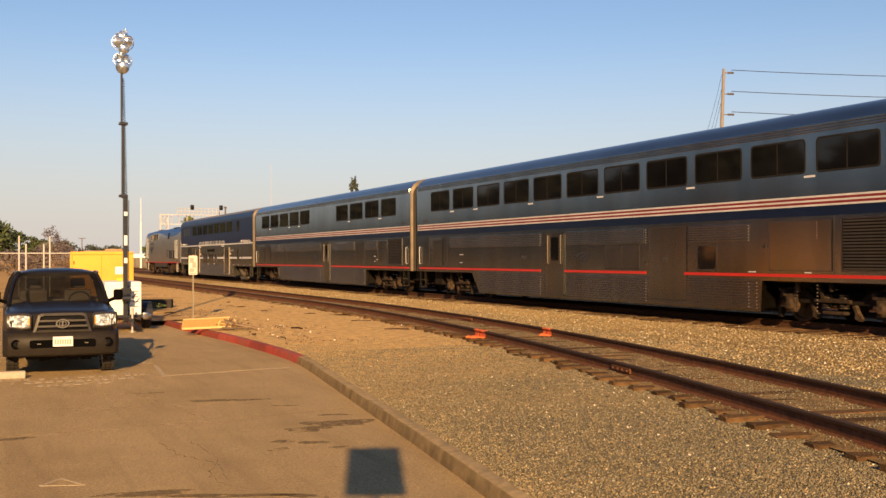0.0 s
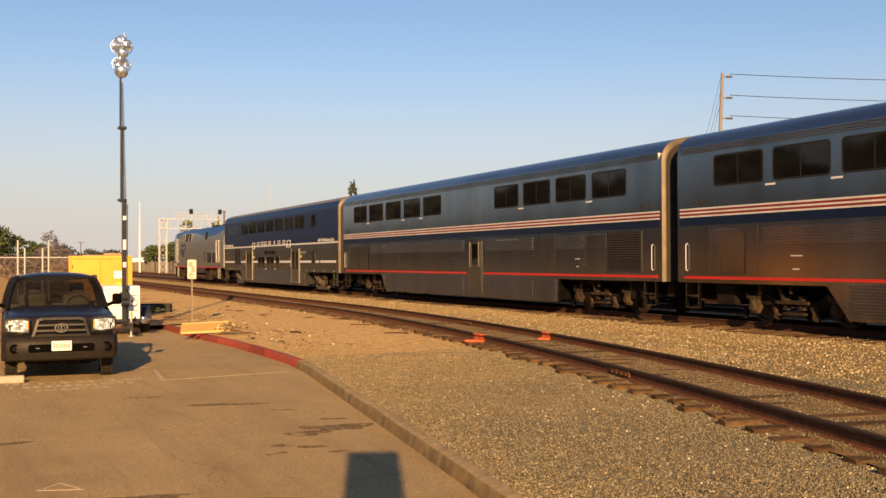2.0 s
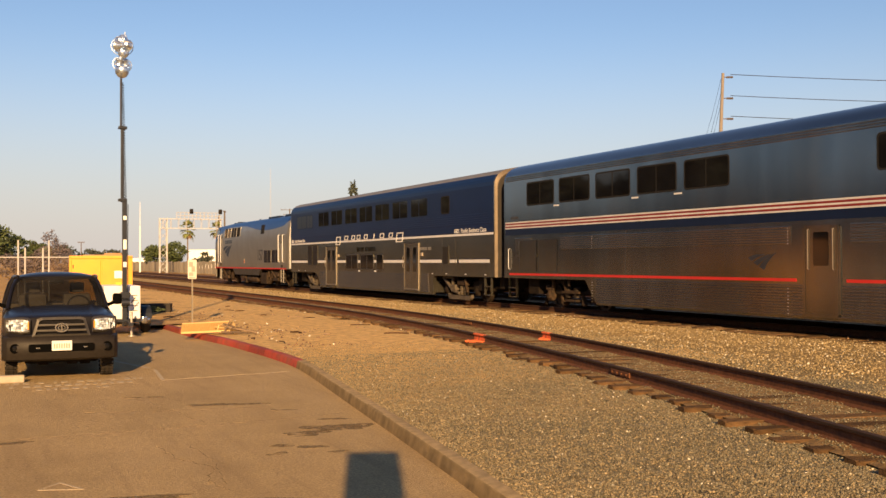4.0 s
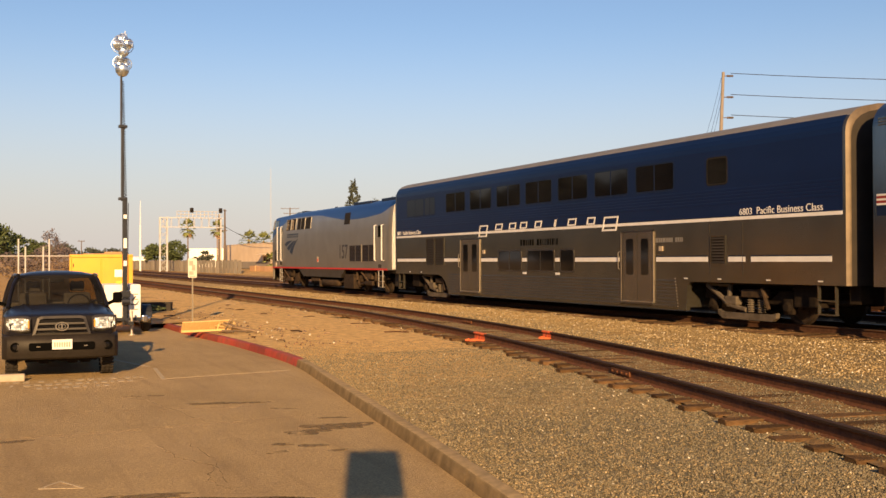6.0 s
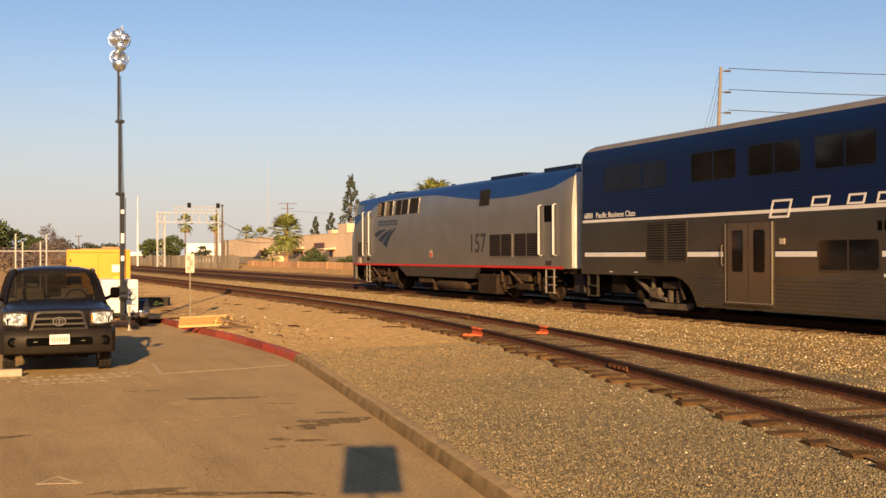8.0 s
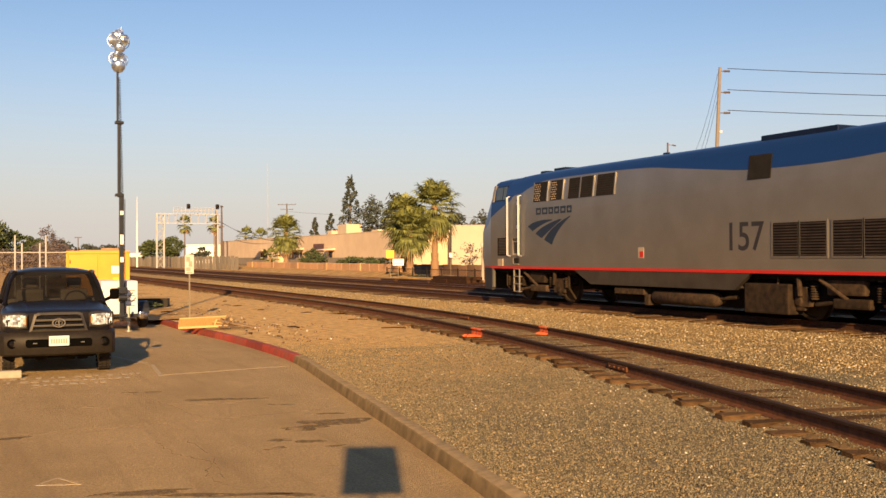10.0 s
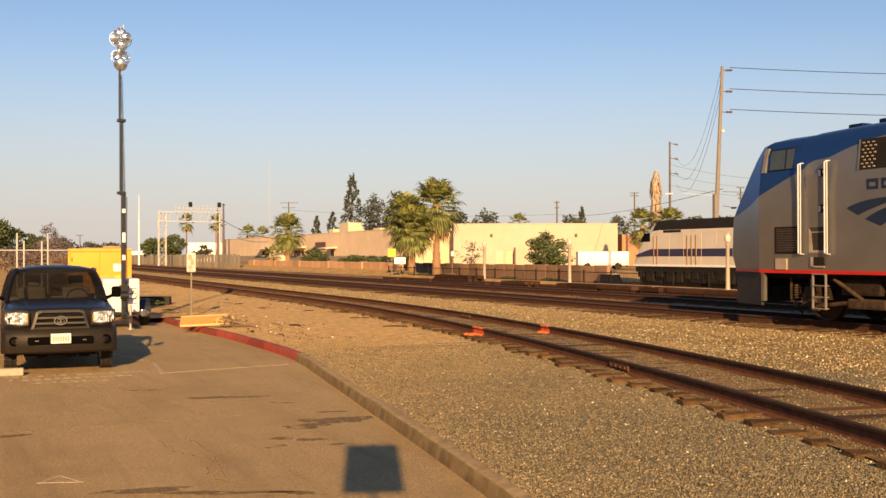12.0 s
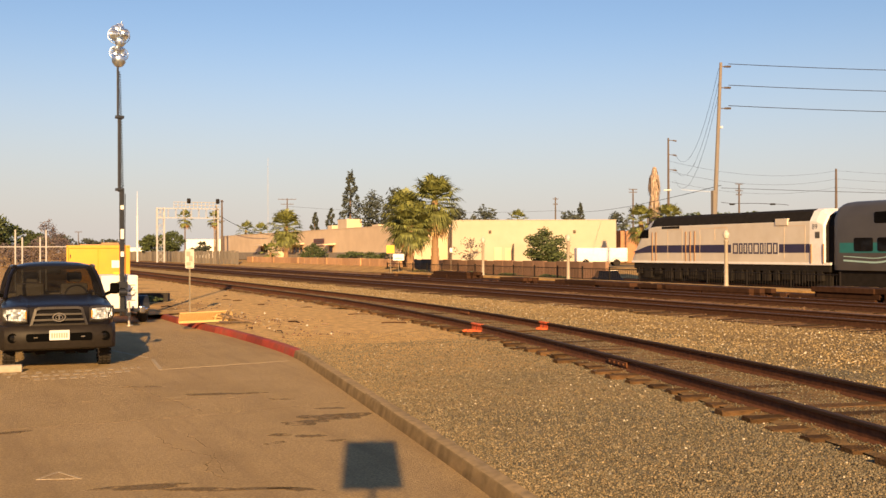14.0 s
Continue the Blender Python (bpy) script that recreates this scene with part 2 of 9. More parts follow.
M_BROWNWALL = mat("dark brown wall", (0.235, 0.142, 0.092), (0.170, 0.102, 0.066), 1.2, 0.9, vary=0.3)
M_BARK = mat("bark", (0.20, 0.13, 0.08), (0.11, 0.075, 0.05), 8, 0.95, bump=0.6, bscale=20)
M_PALMBARK = mat("palm trunk", (0.34, 0.21, 0.12), (0.22, 0.14, 0.08), 9, 0.95, bump=0.7, bscale=12, stretch=(1, 1, 3))
M_LEAF = mat("mixed green leaves", (0.080, 0.104, 0.031), (0.048, 0.066, 0.021), 3, 0.7, vary=0.45, island=True)
# Needle green lifted and blued so the colour holds distant haze.
M_LEAF_DK = mat("dark needles with painted haze", (0.066, 0.080, 0.060), (0.044, 0.054, 0.042), 3, 0.8, vary=0.4, island=True)
M_LEAF_DRY = mat("purple-grey twigs and leaves", (0.150, 0.122, 0.126), (0.092, 0.076, 0.079), 3, 0.8, vary=0.4, island=True)
M_PALM = mat("palm fronds", (0.205, 0.218, 0.062), (0.095, 0.116, 0.035), 4, 0.55, vary=0.55, island=True)
M_PALM_DEAD = mat("dead palm skirt", (0.58, 0.365, 0.175), (0.36, 0.225, 0.105), 4, 0.85, vary=0.35, island=True)
M_IRON = mat("black iron fence", (0.020, 0.017, 0.015), (0.015, 0.013, 0.012), 5, 0.6, 0.3, spec=0.18)
M_METRO = mat("white locomotive paint", (0.62, 0.59, 0.53), (0.56, 0.53, 0.47), 1.0, 0.45, stain=0.25, stain_scale=0.8, stain_color=(0.43, 0.37, 0.29))
M_METRODARK = mat("dark roof paint", (0.020, 0.018, 0.017), (0.013, 0.012, 0.011), 3, 0.8, spec=0.1)
M_METROBLUE = mat("navy locomotive band", (0.035, 0.033, 0.085), (0.028, 0.026, 0.07), 3, 0.5)
M_TEAL = mat("teal band", (0.02, 0.16, 0.17), (0.016, 0.13, 0.14), 3, 0.5)
M_PALETEAL = mat("pale wave stripe", (0.35, 0.55, 0.55), (0.3, 0.48, 0.48), 3, 0.5)
M_COACHGREY = mat("grey coach paint", (0.094, 0.090, 0.085), (0.075, 0.072, 0.068), 1, 0.5, 0.2)
M_BANNER = mat("maroon banner", (0.16, 0.06, 0.06), (0.10, 0.05, 0.06), 1.5, 0.7)
M_SIGNYELLOW = mat("yellow sign", (0.85, 0.50, 0.02), (0.78, 0.45, 0.02), 3, 0.5)
M_BAR = mat("dark print bar", (0.10, 0.10, 0.11), (0.08, 0.08, 0.09), 3, 0.6)
M_CARBLUE = mat("blue car paint", (0.010, 0.012, 0.022), (0.008, 0.010, 0.017), 2, 0.6, spec=0.05)
M_OLDTIE = mat("old dark tie wood", (0.060, 0.029, 0.016), (0.034, 0.017, 0.010), 5, 0.95, vary=0.3, spec=0.15)
M_SKIRT = mat("grimy grey skirt", (0.055, 0.049, 0.043), (0.040, 0.035, 0.031), 2, 0.6, 0.1, stain=0.4, stain_scale=1.2, stain_color=(0.085, 0.065, 0.045), spec=0.18)
M_ENDDARK = mat("dark grey with car-end shade", (0.035, 0.03, 0.026), (0.025, 0.022, 0.02), 3, 0.7, spec=0.18)
# White steel greyed to hold distant haze; also colours pale fence posts.
M_FAINT = mat("pale steel with haze in the colour", (0.47, 0.475, 0.49), (0.40, 0.405, 0.42), 2, 0.7)
M_PAVEPAINT = mat("worn pavement paint", (0.66, 0.56, 0.41), (0.42, 0.33, 0.205), 22, 0.9, detail=8, spec=0.15)
M_OIL = mat("oil stain", (0.180, 0.130, 0.072), (0.255, 0.186, 0.102), 7, 0.95, spec=0.1)
M_ROOFTAR = mat("flat roof gravel", (0.30, 0.26, 0.21), (0.24, 0.2, 0.16), 2, 0.9)
M_WHEELSTOP = mat("pale concrete", (0.42, 0.36, 0.28), (0.33, 0.28, 0.22), 9, 0.9, bump=0.2, bscale=60)
M_POST = mat("cream lamp post paint", (0.38, 0.335, 0.275), (0.32, 0.28, 0.23), 5, 0.6)
M_SIGNPRINT = mat("faded sign print", (0.36, 0.325, 0.28), (0.28, 0.25, 0.21), 8, 0.7)
M_SIGNGREY = mat("weathered sign face", (0.60, 0.56, 0.50), (0.48, 0.44, 0.39), 6, 0.6)
M_STEEL_LT = mat("bright edge steel", (0.42, 0.37, 0.30), (0.34, 0.30, 0.25), 4, 0.4, 0.7)
M_TRACKBED = mat("oily brown track bed", (0.325, 0.184, 0.079), (0.165, 0.094, 0.045), 16, 0.95, bump=0.9, bscale=26, stain=0.4, stain_scale=0.5, stain_color=(0.34, 0.21, 0.09), spec=0.1)
M_SEAT = mat("grey seat cloth", (0.105, 0.096, 0.086), (0.080, 0.073, 0.066), 30, 0.9, spec=0.2)
M_LINING = mat("grey cab lining", (0.145, 0.130, 0.112), (0.115, 0.103, 0.090), 8, 0.85, spec=0.2)
M_FENCEGREY = mat("grey corrugated fence", (0.23, 0.205, 0.17), (0.18, 0.16, 0.13), 1.5, 0.85, vary=0.2)


def clear_glass(name, tint):
    """Thin vehicle glass: tinted, with a faint uneven pale film and a mirror gloss that grows at grazing angles."""
    m = bpy.data.materials.new(name)
    m.use_nodes = True
    n, link = m.node_tree.nodes, m.node_tree.links.new
    out = n["Material Output"]
    n.remove(n["Principled BSDF"])
    tr, gl, mx, fr = n.new("ShaderNodeBsdfTransparent"), n.new("ShaderNodeBsdfGlossy"), n.new("ShaderNodeMixShader"), n.new("ShaderNodeFresnel")
    tr.inputs[0].default_value = (*tint, 1)
    gl.inputs["Roughness"].default_value = 0.03
    fr.inputs[0].default_value = 1.33
    half = n.new("ShaderNodeMath")
    half.operation = "MULTIPLY"
    half.inputs[1].default_value = 0.45
    link(fr.outputs[0], half.inputs[0])
    link(half.outputs[0], mx.inputs[0])
    link(tr.outputs[0], mx.inputs[1])
    link(gl.outputs[0], mx.inputs[2])
    film, over = n.new("ShaderNodeBsdfDiffuse"), n.new("ShaderNodeMixShader")
    film.inputs[0].default_value = (0.42, 0.40, 0.38, 1)
    film_noise = n.new("ShaderNodeTexNoise")
    film_noise.inputs["Scale"].default_value, film_noise.inputs["Detail"].default_value = 3.0, 6
    k = n.new("ShaderNodeMapRange")
    k.inputs[1].default_value, k.inputs[2].default_value, k.inputs[3].default_value, k.inputs[4].default_value = 0.3, 0.7, 0.008, 0.032
    link(film_noise.outputs[0], k.inputs[0])
    link(k.outputs[0], over.inputs[0])
    link(mx.outputs[0], over.inputs[1])
    link(film.outputs[0], over.inputs[2])
    link(over.outputs[0], out.inputs[0])
    return m


M_CLEAR = clear_glass("windscreen glass", (0.20, 0.20, 0.19))


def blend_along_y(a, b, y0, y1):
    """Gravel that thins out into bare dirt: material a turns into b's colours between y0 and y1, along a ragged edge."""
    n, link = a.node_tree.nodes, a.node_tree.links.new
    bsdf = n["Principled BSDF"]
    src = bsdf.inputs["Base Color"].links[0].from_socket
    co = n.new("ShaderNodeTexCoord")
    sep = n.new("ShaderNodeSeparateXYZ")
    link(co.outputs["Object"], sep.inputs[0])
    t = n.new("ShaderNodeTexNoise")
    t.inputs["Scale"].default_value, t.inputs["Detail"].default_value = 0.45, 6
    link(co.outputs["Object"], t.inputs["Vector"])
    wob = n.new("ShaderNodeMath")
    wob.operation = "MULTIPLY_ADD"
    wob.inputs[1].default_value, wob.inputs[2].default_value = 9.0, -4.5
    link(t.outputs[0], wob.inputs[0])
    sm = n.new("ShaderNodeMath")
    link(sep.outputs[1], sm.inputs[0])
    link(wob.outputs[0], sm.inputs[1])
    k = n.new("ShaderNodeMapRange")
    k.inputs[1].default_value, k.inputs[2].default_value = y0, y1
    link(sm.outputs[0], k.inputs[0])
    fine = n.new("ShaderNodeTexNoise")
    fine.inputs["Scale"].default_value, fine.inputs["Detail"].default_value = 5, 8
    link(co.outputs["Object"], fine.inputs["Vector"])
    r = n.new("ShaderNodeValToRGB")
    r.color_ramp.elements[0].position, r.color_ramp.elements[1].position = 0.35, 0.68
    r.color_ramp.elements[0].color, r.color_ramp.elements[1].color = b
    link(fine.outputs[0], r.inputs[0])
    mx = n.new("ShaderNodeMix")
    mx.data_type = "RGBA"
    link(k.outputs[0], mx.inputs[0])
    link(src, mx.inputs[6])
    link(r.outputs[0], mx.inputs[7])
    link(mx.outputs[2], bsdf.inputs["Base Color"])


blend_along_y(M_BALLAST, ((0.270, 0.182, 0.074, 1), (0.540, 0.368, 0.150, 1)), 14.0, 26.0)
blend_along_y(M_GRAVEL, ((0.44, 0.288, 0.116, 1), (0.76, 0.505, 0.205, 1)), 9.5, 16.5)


def fade(m, s, lo, hi, top):
    """Lets a thin stain show the ground through it, in patches."""
    n, link = m.node_tree.nodes, m.node_tree.links.new
    co = n.new("ShaderNodeTexCoord")
    t = n.new("ShaderNodeTexNoise")
    t.inputs["Scale"].default_value, t.inputs["Detail"].default_value = s, 10
    link(co.outputs["Object"], t.inputs["Vector"])
    k = n.new("ShaderNodeMapRange")
    k.inputs[1].default_value, k.inputs[2].default_value, k.inputs[3].default_value, k.inputs[4].default_value = lo, hi, 0.0, top
    link(t.outputs[0], k.inputs[0])
    link(k.outputs[0], n["Principled BSDF"].inputs["Alpha"])


fade(M_OIL, 7.0, 0.34, 0.62, 0.75)
fade(M_PAVEPAINT, 22.0, 0.22, 0.48, 0.85)
M_OCHRE = mat("rusty ochre paint", (0.40, 0.235, 0.105), (0.30, 0.175, 0.08), 6, 0.6)
# Near-black that paints the shade of truck openings; also plain black parts.
M_SHADEBLACK = mat("near-black for hollow shade and black parts", (0.004, 0.004, 0.004), (0.003, 0.003, 0.003), 3, 0.9, spec=0.0)
M_SIDINGBED = mat("brown earth between the siding rails", (0.300, 0.194, 0.085), (0.155, 0.100, 0.046), 9, 0.95, bump=0.9, bscale=30, stain=0.5, stain_scale=1.1, stain_color=(0.10, 0.070, 0.040), spec=0.15)


def wear(m, y_scale, dark, light, seed):
    """Tyre-polished streaks and paler patches on the asphalt, run lengthwise with the lot."""
    n, link = m.node_tree.nodes, m.node_tree.links.new
    b = n["Principled BSDF"]
    src = b.inputs["Base Color"].links[0].from_socket
    co = n.new("ShaderNodeTexCoord")
    for scale, rot, lo, hi, colour, most in (((1.6, 0.22, 1), 0.25, 0.52, 0.70, dark, 0.28), ((0.7, 0.35, 1), -0.5, 0.54, 0.72, light, 0.3), ((6.0, 0.5, 1), -0.35, 0.55, 0.70, dark, 0.3), ((9, 9, 1), 0.0, 0.64, 0.72, dark, 0.45), ((26, 26, 1), 0.0, 0.66, 0.70, dark, 0.7)):
        mp = n.new("ShaderNodeMapping")
        mp.inputs["Scale"].default_value = scale
        mp.inputs["Rotation"].default_value = (0, 0, rot)
        mp.inputs["Location"].default_value = (seed, seed * 0.7, 0)
        link(co.outputs["Object"], mp.inputs[0])
        t = n.new("ShaderNodeTexNoise")
        t.inputs["Scale"].default_value, t.inputs["Detail"].default_value = 1.0, 8
        link(mp.outputs[0], t.inputs["Vector"])
        r = n.new("ShaderNodeMapRange")
        r.inputs[1].default_value, r.inputs[2].default_value, r.inputs[4].default_value = lo, hi, most
        link(t.outputs[0], r.inputs[0])
        k = n.new("ShaderNodeMix")
        k.data_type = "RGBA"
        link(r.outputs[0], k.inputs[0])
        link(src, k.inputs[6])
        k.inputs[7].default_value = (*colour, 1)
        src = k.outputs[2]
    link(src, b.inputs["Base Color"])


wear(M_ASPHALT, 0.2, (0.235, 0.165, 0.088), (0.50, 0.365, 0.20), 3.1)

# ---- building helpers ----
def part(name, bm, material, parent=None, label="", smooth=False, at=None):
    """Links a bmesh as one mesh object, under a thing if one is given."""
    me = bpy.data.meshes.new(name)
    bmesh.ops.recalc_face_normals(bm, faces=bm.faces)
    bm.to_mesh(me)
    bm.free()
    if smooth:
        me.polygons.foreach_set("use_smooth", [True] * len(me.polygons))
        me.set_sharp_from_angle(angle=radians(40))
    for k in material if isinstance(material, (list, tuple)) else (material,):
        me.materials.append(k)
    ob = new(name, me)
    if parent:
        ob.parent = parent
    if at is not None:
        ob.matrix_basis = at
    if label:
        tagged(ob, label)
    return ob


def thing(name, label, category, group="", kind="", at=None):
    """An empty at a thing's base that carries its parts."""
    ob = tagged(new(name), label, category, group, kind)
    ob.empty_display_size = 0.2
    if at is not None:
        ob.matrix_basis = at
    return ob


def box(bm, x0, x1, y0, y1, z0, z1, m=None):
    """An axis-aligned box added to bm, moved by m."""
    v = [bm.verts.new((m @ Vector(p)) if m else p) for p in
         ((x0, y0, z0), (x1, y0, z0), (x1, y1, z0), (x0, y1, z0), (x0, y0, z1), (x1, y0, z1), (x1, y1, z1), (x0, y1, z1))]
    return [bm.faces.new([v[i] for i in q]) for q in ((3, 2, 1, 0), (4, 5, 6, 7), (0, 1, 5, 4), (1, 2, 6, 5), (2, 3, 7, 6), (3, 0, 4, 7))]


def rbox(bm, x0, x1, y0, y1, z0, z1, r=0.02, m=None, seg=2):
    """A box with rounded edges."""
    k = bmesh.new()
    box(k, x0, x1, y0, y1, z0, z1, m)
    bmesh.ops.bevel(k, geom=k.edges[:], offset=r, segments=seg, affect="EDGES", profile=0.6)
    join(bm, k)


def join(bm, other):
    """Moves the geometry of another bmesh into bm."""
    vs = {v: bm.verts.new(v.co) for v in other.verts}
    for f in other.faces:
        q = bm.faces.new([vs[v] for v in f.verts])
        q.material_index = f.material_index
    other.free()


def tube(bm, p0, p1, r0, r1=None, seg=8, caps=True):
    """A round bar from p0 to p1."""
    p0, p1 = Vector(p0), Vector(p1)
    r1 = r0 if r1 is None else r1
    q = (p1 - p0).to_track_quat("Z", "Y")
    rings = []
    for p, r in ((p0, r0), (p1, r1)):
        rings.append([bm.verts.new(p + q @ Vector((r * math.cos(2 * math.pi * i / seg), r * math.sin(2 * math.pi * i / seg), 0))) for i in range(seg)])
    for i in range(seg):
        j = (i + 1) % seg
        bm.faces.new((rings[0][i], rings[0][j], rings[1][j], rings[1][i]))
    if caps:
        bm.faces.new(rings[0][::-1])
        bm.faces.new(rings[1])


def pipe(bm, pts, r, seg=6):
    """A round bar that follows several points in one piece."""
    pts = [Vector(p) for p in pts]
    rings, ref = [], None
    for i, p in enumerate(pts):
        d = (pts[min(i + 1, len(pts) - 1)] - pts[max(i - 1, 0)]).normalized()
        if ref is None:
            ref = d.orthogonal().normalized()
        ref = (ref - d * ref.dot(d)).normalized()
        w = d.cross(ref)
        rings.append([p + ref * r * math.cos(2 * math.pi * k / seg) + w * r * math.sin(2 * math.pi * k / seg) for k in range(seg)])
    loft(bm, rings)


def prism(bm, outline, axis, a, b, m=None):
    """Extrudes a 2D outline along an axis from a to b. The outline holds the two other coordinates, in order."""
    def at(p, c):
        p = {"x": (c, p[0], p[1]), "y": (p[0], c, p[1]), "z": (p[0], p[1], c)}[axis]
        return (m @ Vector(p)) if m else p
    v0 = [bm.verts.new(at(p, a)) for p in outline]
    v1 = [bm.verts.new(at(p, b)) for p in outline]
    n = len(outline)
    for i in range(n):
        bm.faces.new((v0[i], v0[(i + 1) % n], v1[(i + 1) % n], v1[i]))
    bm.faces.new(v0[::-1])
    bm.faces.new(v1)


def loft(bm, rings, caps=True):
    """Skins closed rings that have the same number of points."""
    vs = [[bm.verts.new(p) for p in ring] for ring in rings]
    n = len(vs[0])
    for a, b in zip(vs, vs[1:]):
        for i in range(n):
            bm.faces.new((a[i], a[(i + 1) % n], b[(i + 1) % n], b[i]))
    if caps:
        bm.faces.new(vs[0][::-1])
        bm.faces.new(vs[-1])


def lathe(bm, profile, seg=20, m=None, axis="z"):
    """Turns a profile of (radius, height) round an axis."""
    rings = []
    for r, h in profile:
        ring = []
        for i in range(seg):
            c, s = r * math.cos(2 * math.pi * i / seg), r * math.sin(2 * math.pi * i / seg)
            p = Vector({"z": (c, s, h), "x": (h, c, s), "y": (s, h, c)}[axis])
            ring.append(m @ p if m else p)
        rings.append(ring)
    loft(bm, rings)


def rounded(x0, x1, z0, z1, r, n=3):
    """Outline of a rectangle with round corners."""
    out = []
    for cx, cz, a0 in ((x1 - r, z1 - r, 0), (x0 + r, z1 - r, 90), (x0 + r, z0 + r, 180), (x1 - r, z0 + r, 270)):
        for i in range(n + 1):
            a = radians(a0 + 90 * i / n)
            out.append((cx + r * math.cos(a), cz + r * math.sin(a)))
    return out


def words(name, text, height, material, parent, m, label="", shear=0.0, depth=0.004, bold=0.0):
    """Raised lettering in the built-in font, as a mesh."""
    cu = bpy.data.curves.new(name, "FONT")
    cu.body, cu.size, cu.extrude, cu.shear, cu.offset = text, height * 1.38, depth, shear, bold
    tmp = bpy.data.objects.new(name, cu)
    me = bpy.data.meshes.new_from_object(tmp)
    bpy.data.objects.remove(tmp)
    bpy.data.curves.remove(cu)
    me.materials.append(material)
    ob = new(name, me)
    ob.parent = parent
    ob.matrix_basis = m
    if label:
        tagged(ob, label)
    return ob


SIDE = Matrix(((0, 0, -1, 0), (-1, 0, 0, 0), (0, 1, 0, 0), (0, 0, 0, 1)))   # text plane that faces -X, reads towards -Y

# ---- ground, pavement and tracks ----
XT = 18.36          # centre line of the main track
LOT = -0.35         # level of the parking lot


def along(pts, y):
    """The x of a line through points (y, x)."""
    for (y0, x0), (y1, x1) in zip(pts, pts[1:]):
        if y <= y1:
            return x0 + (x1 - x0) * (y - y0) / (y1 - y0)
    return pts[-1][1]


KERB = ((-40, -3.0), (0, 2.55), (5, 3.30), (6.84, 3.60), (7.9, 3.79), (10.2, 4.16), (11.8, 4.40), (15.0, 4.90), (16.5, 5.13), (17.4, 5.25), (18.6, 5.32), (20.5, 5.31), (22.8, 5.26), (24.5, 5.10), (27, 4.98), (29.6, 4.95))


def kerb_x(y):
    """Foot of the kerb's face, as a smooth curve."""
    return sum(along(KERB, y + d) for d in (-0.8, -0.4, 0, 0.4, 0.8)) / 5


def siding_x(y):
    """Centre line of the curved siding."""
    return 11.70 - (0.0043 * (36 - y) ** 2 if y < 36 else 0.0)


def ramp_to(v, a, b):
    t = min(1.0, max(0.0, (v - a) / (b - a)))
    return t * t * (3 - 2 * t)


def lump(x, y, s, k):
    return k * noise.noise(Vector((x * s, y * s, 0.0)))


def gravel_z(x, y):
    t = min(1.0, max(0.0, (x - kerb_x(y)) / 3.0))
    ditch = 0.020 * (1 - ramp_to(abs(x - siding_x(y)), 1.15, 1.75))      # scooped out along the ends of the ties
    return -0.240 + 0.050 * t - ditch + lump(x, y, 0.8, 0.022) + lump(x, y, 3.0, 0.010)


def siding_bed_z(x, y):
    return -0.160 + lump(x, y, 1.7, 0.020) + lump(x, y, 5.0, 0.010) - 0.030 * ramp_to(abs(x - siding_x(y)), 0.80, 1.05)


def ballast_z(x, y):
    side = max(0.0, 1 - abs(x - siding_x(y)) / 2.2)
    return -0.185 + 0.02 * min(1.0, side * 1.6) + lump(x, y, 0.7, 0.03) + lump(x, y, 3.0, 0.012)


def bed(name, x0, x1, y0, y1, z, nx, ny, material, label, power=1.0):
    """A sheet of uneven ground between two lines."""
    bm = bmesh.new()
    rows = []
    for j in range(ny + 1):
        y = y0 + (y1 - y0) * (j / ny) ** power
        a, b = x0(y), x1(y)
        rows.append([bm.verts.new((a + (b - a) * i / nx, y, z(a + (b - a) * i / nx, y))) for i in range(nx + 1)])
    for r0, r1 in zip(rows, rows[1:]):
        for i in range(nx):
            bm.faces.new((r0[i], r0[i + 1], r1[i + 1], r1[i]))
    return tagged(part(name, bm, material, smooth=True), label, "ground", kind="structure")


def ground_z(x, y):
    """Level ground with a shallow cutting round the far station track."""
    return -0.42 - 0.76 * ramp_to(x, 37.0, 40.0) * ramp_to(-x, -62.0, -58.0) * ramp_to(-y, -80.0, -72.0) * ramp_to(y, -60.0, -40.0)


xs = [-3000, -300, -60, 0, 20, 36, 37, 37.75, 38.5, 39.25, 40, 45, 52, 58, 59, 60, 61, 62, 70, 120, 300, 3000]
ys = [-3000, -300, -60, -53, -47, -40, 0, 40, 72, 74, 76, 78, 80, 100, 200, 400, 1000, 3000]
bm = bmesh.new()
rows = [[bm.verts.new((x, y, ground_z(x, y))) for x in xs] for y in ys]
for r0, r1 in zip(rows, rows[1:]):
    for i in range(len(xs) - 1):
        bm.faces.new((r0[i], r0[i + 1], r1[i + 1], r1[i]))
tagged(part("ground", bm, M_DIRT, smooth=True), "dry brown dirt ground", "ground", kind="structure")

LOT_END = 33.0
bm = bmesh.new()
ys = [-40 + i * 0.5 for i in range(int((LOT_END + 40) * 2) + 1)]
prism(bm, [(-70, -40)] + [(kerb_x(y) + 0.02, y) for y in ys] + [(-70, LOT_END)], "z", -0.8, LOT)
tagged(part("pavement", bm, M_ASPHALT), "worn tan asphalt parking lot with tyre marks and cracks", "pavement", kind="structure")

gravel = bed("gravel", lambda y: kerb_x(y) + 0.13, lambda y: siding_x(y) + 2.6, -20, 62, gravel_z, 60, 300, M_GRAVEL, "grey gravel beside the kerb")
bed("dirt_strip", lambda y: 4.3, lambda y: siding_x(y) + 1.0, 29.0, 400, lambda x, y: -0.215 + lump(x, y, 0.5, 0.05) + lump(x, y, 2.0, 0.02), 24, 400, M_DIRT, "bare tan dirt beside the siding")
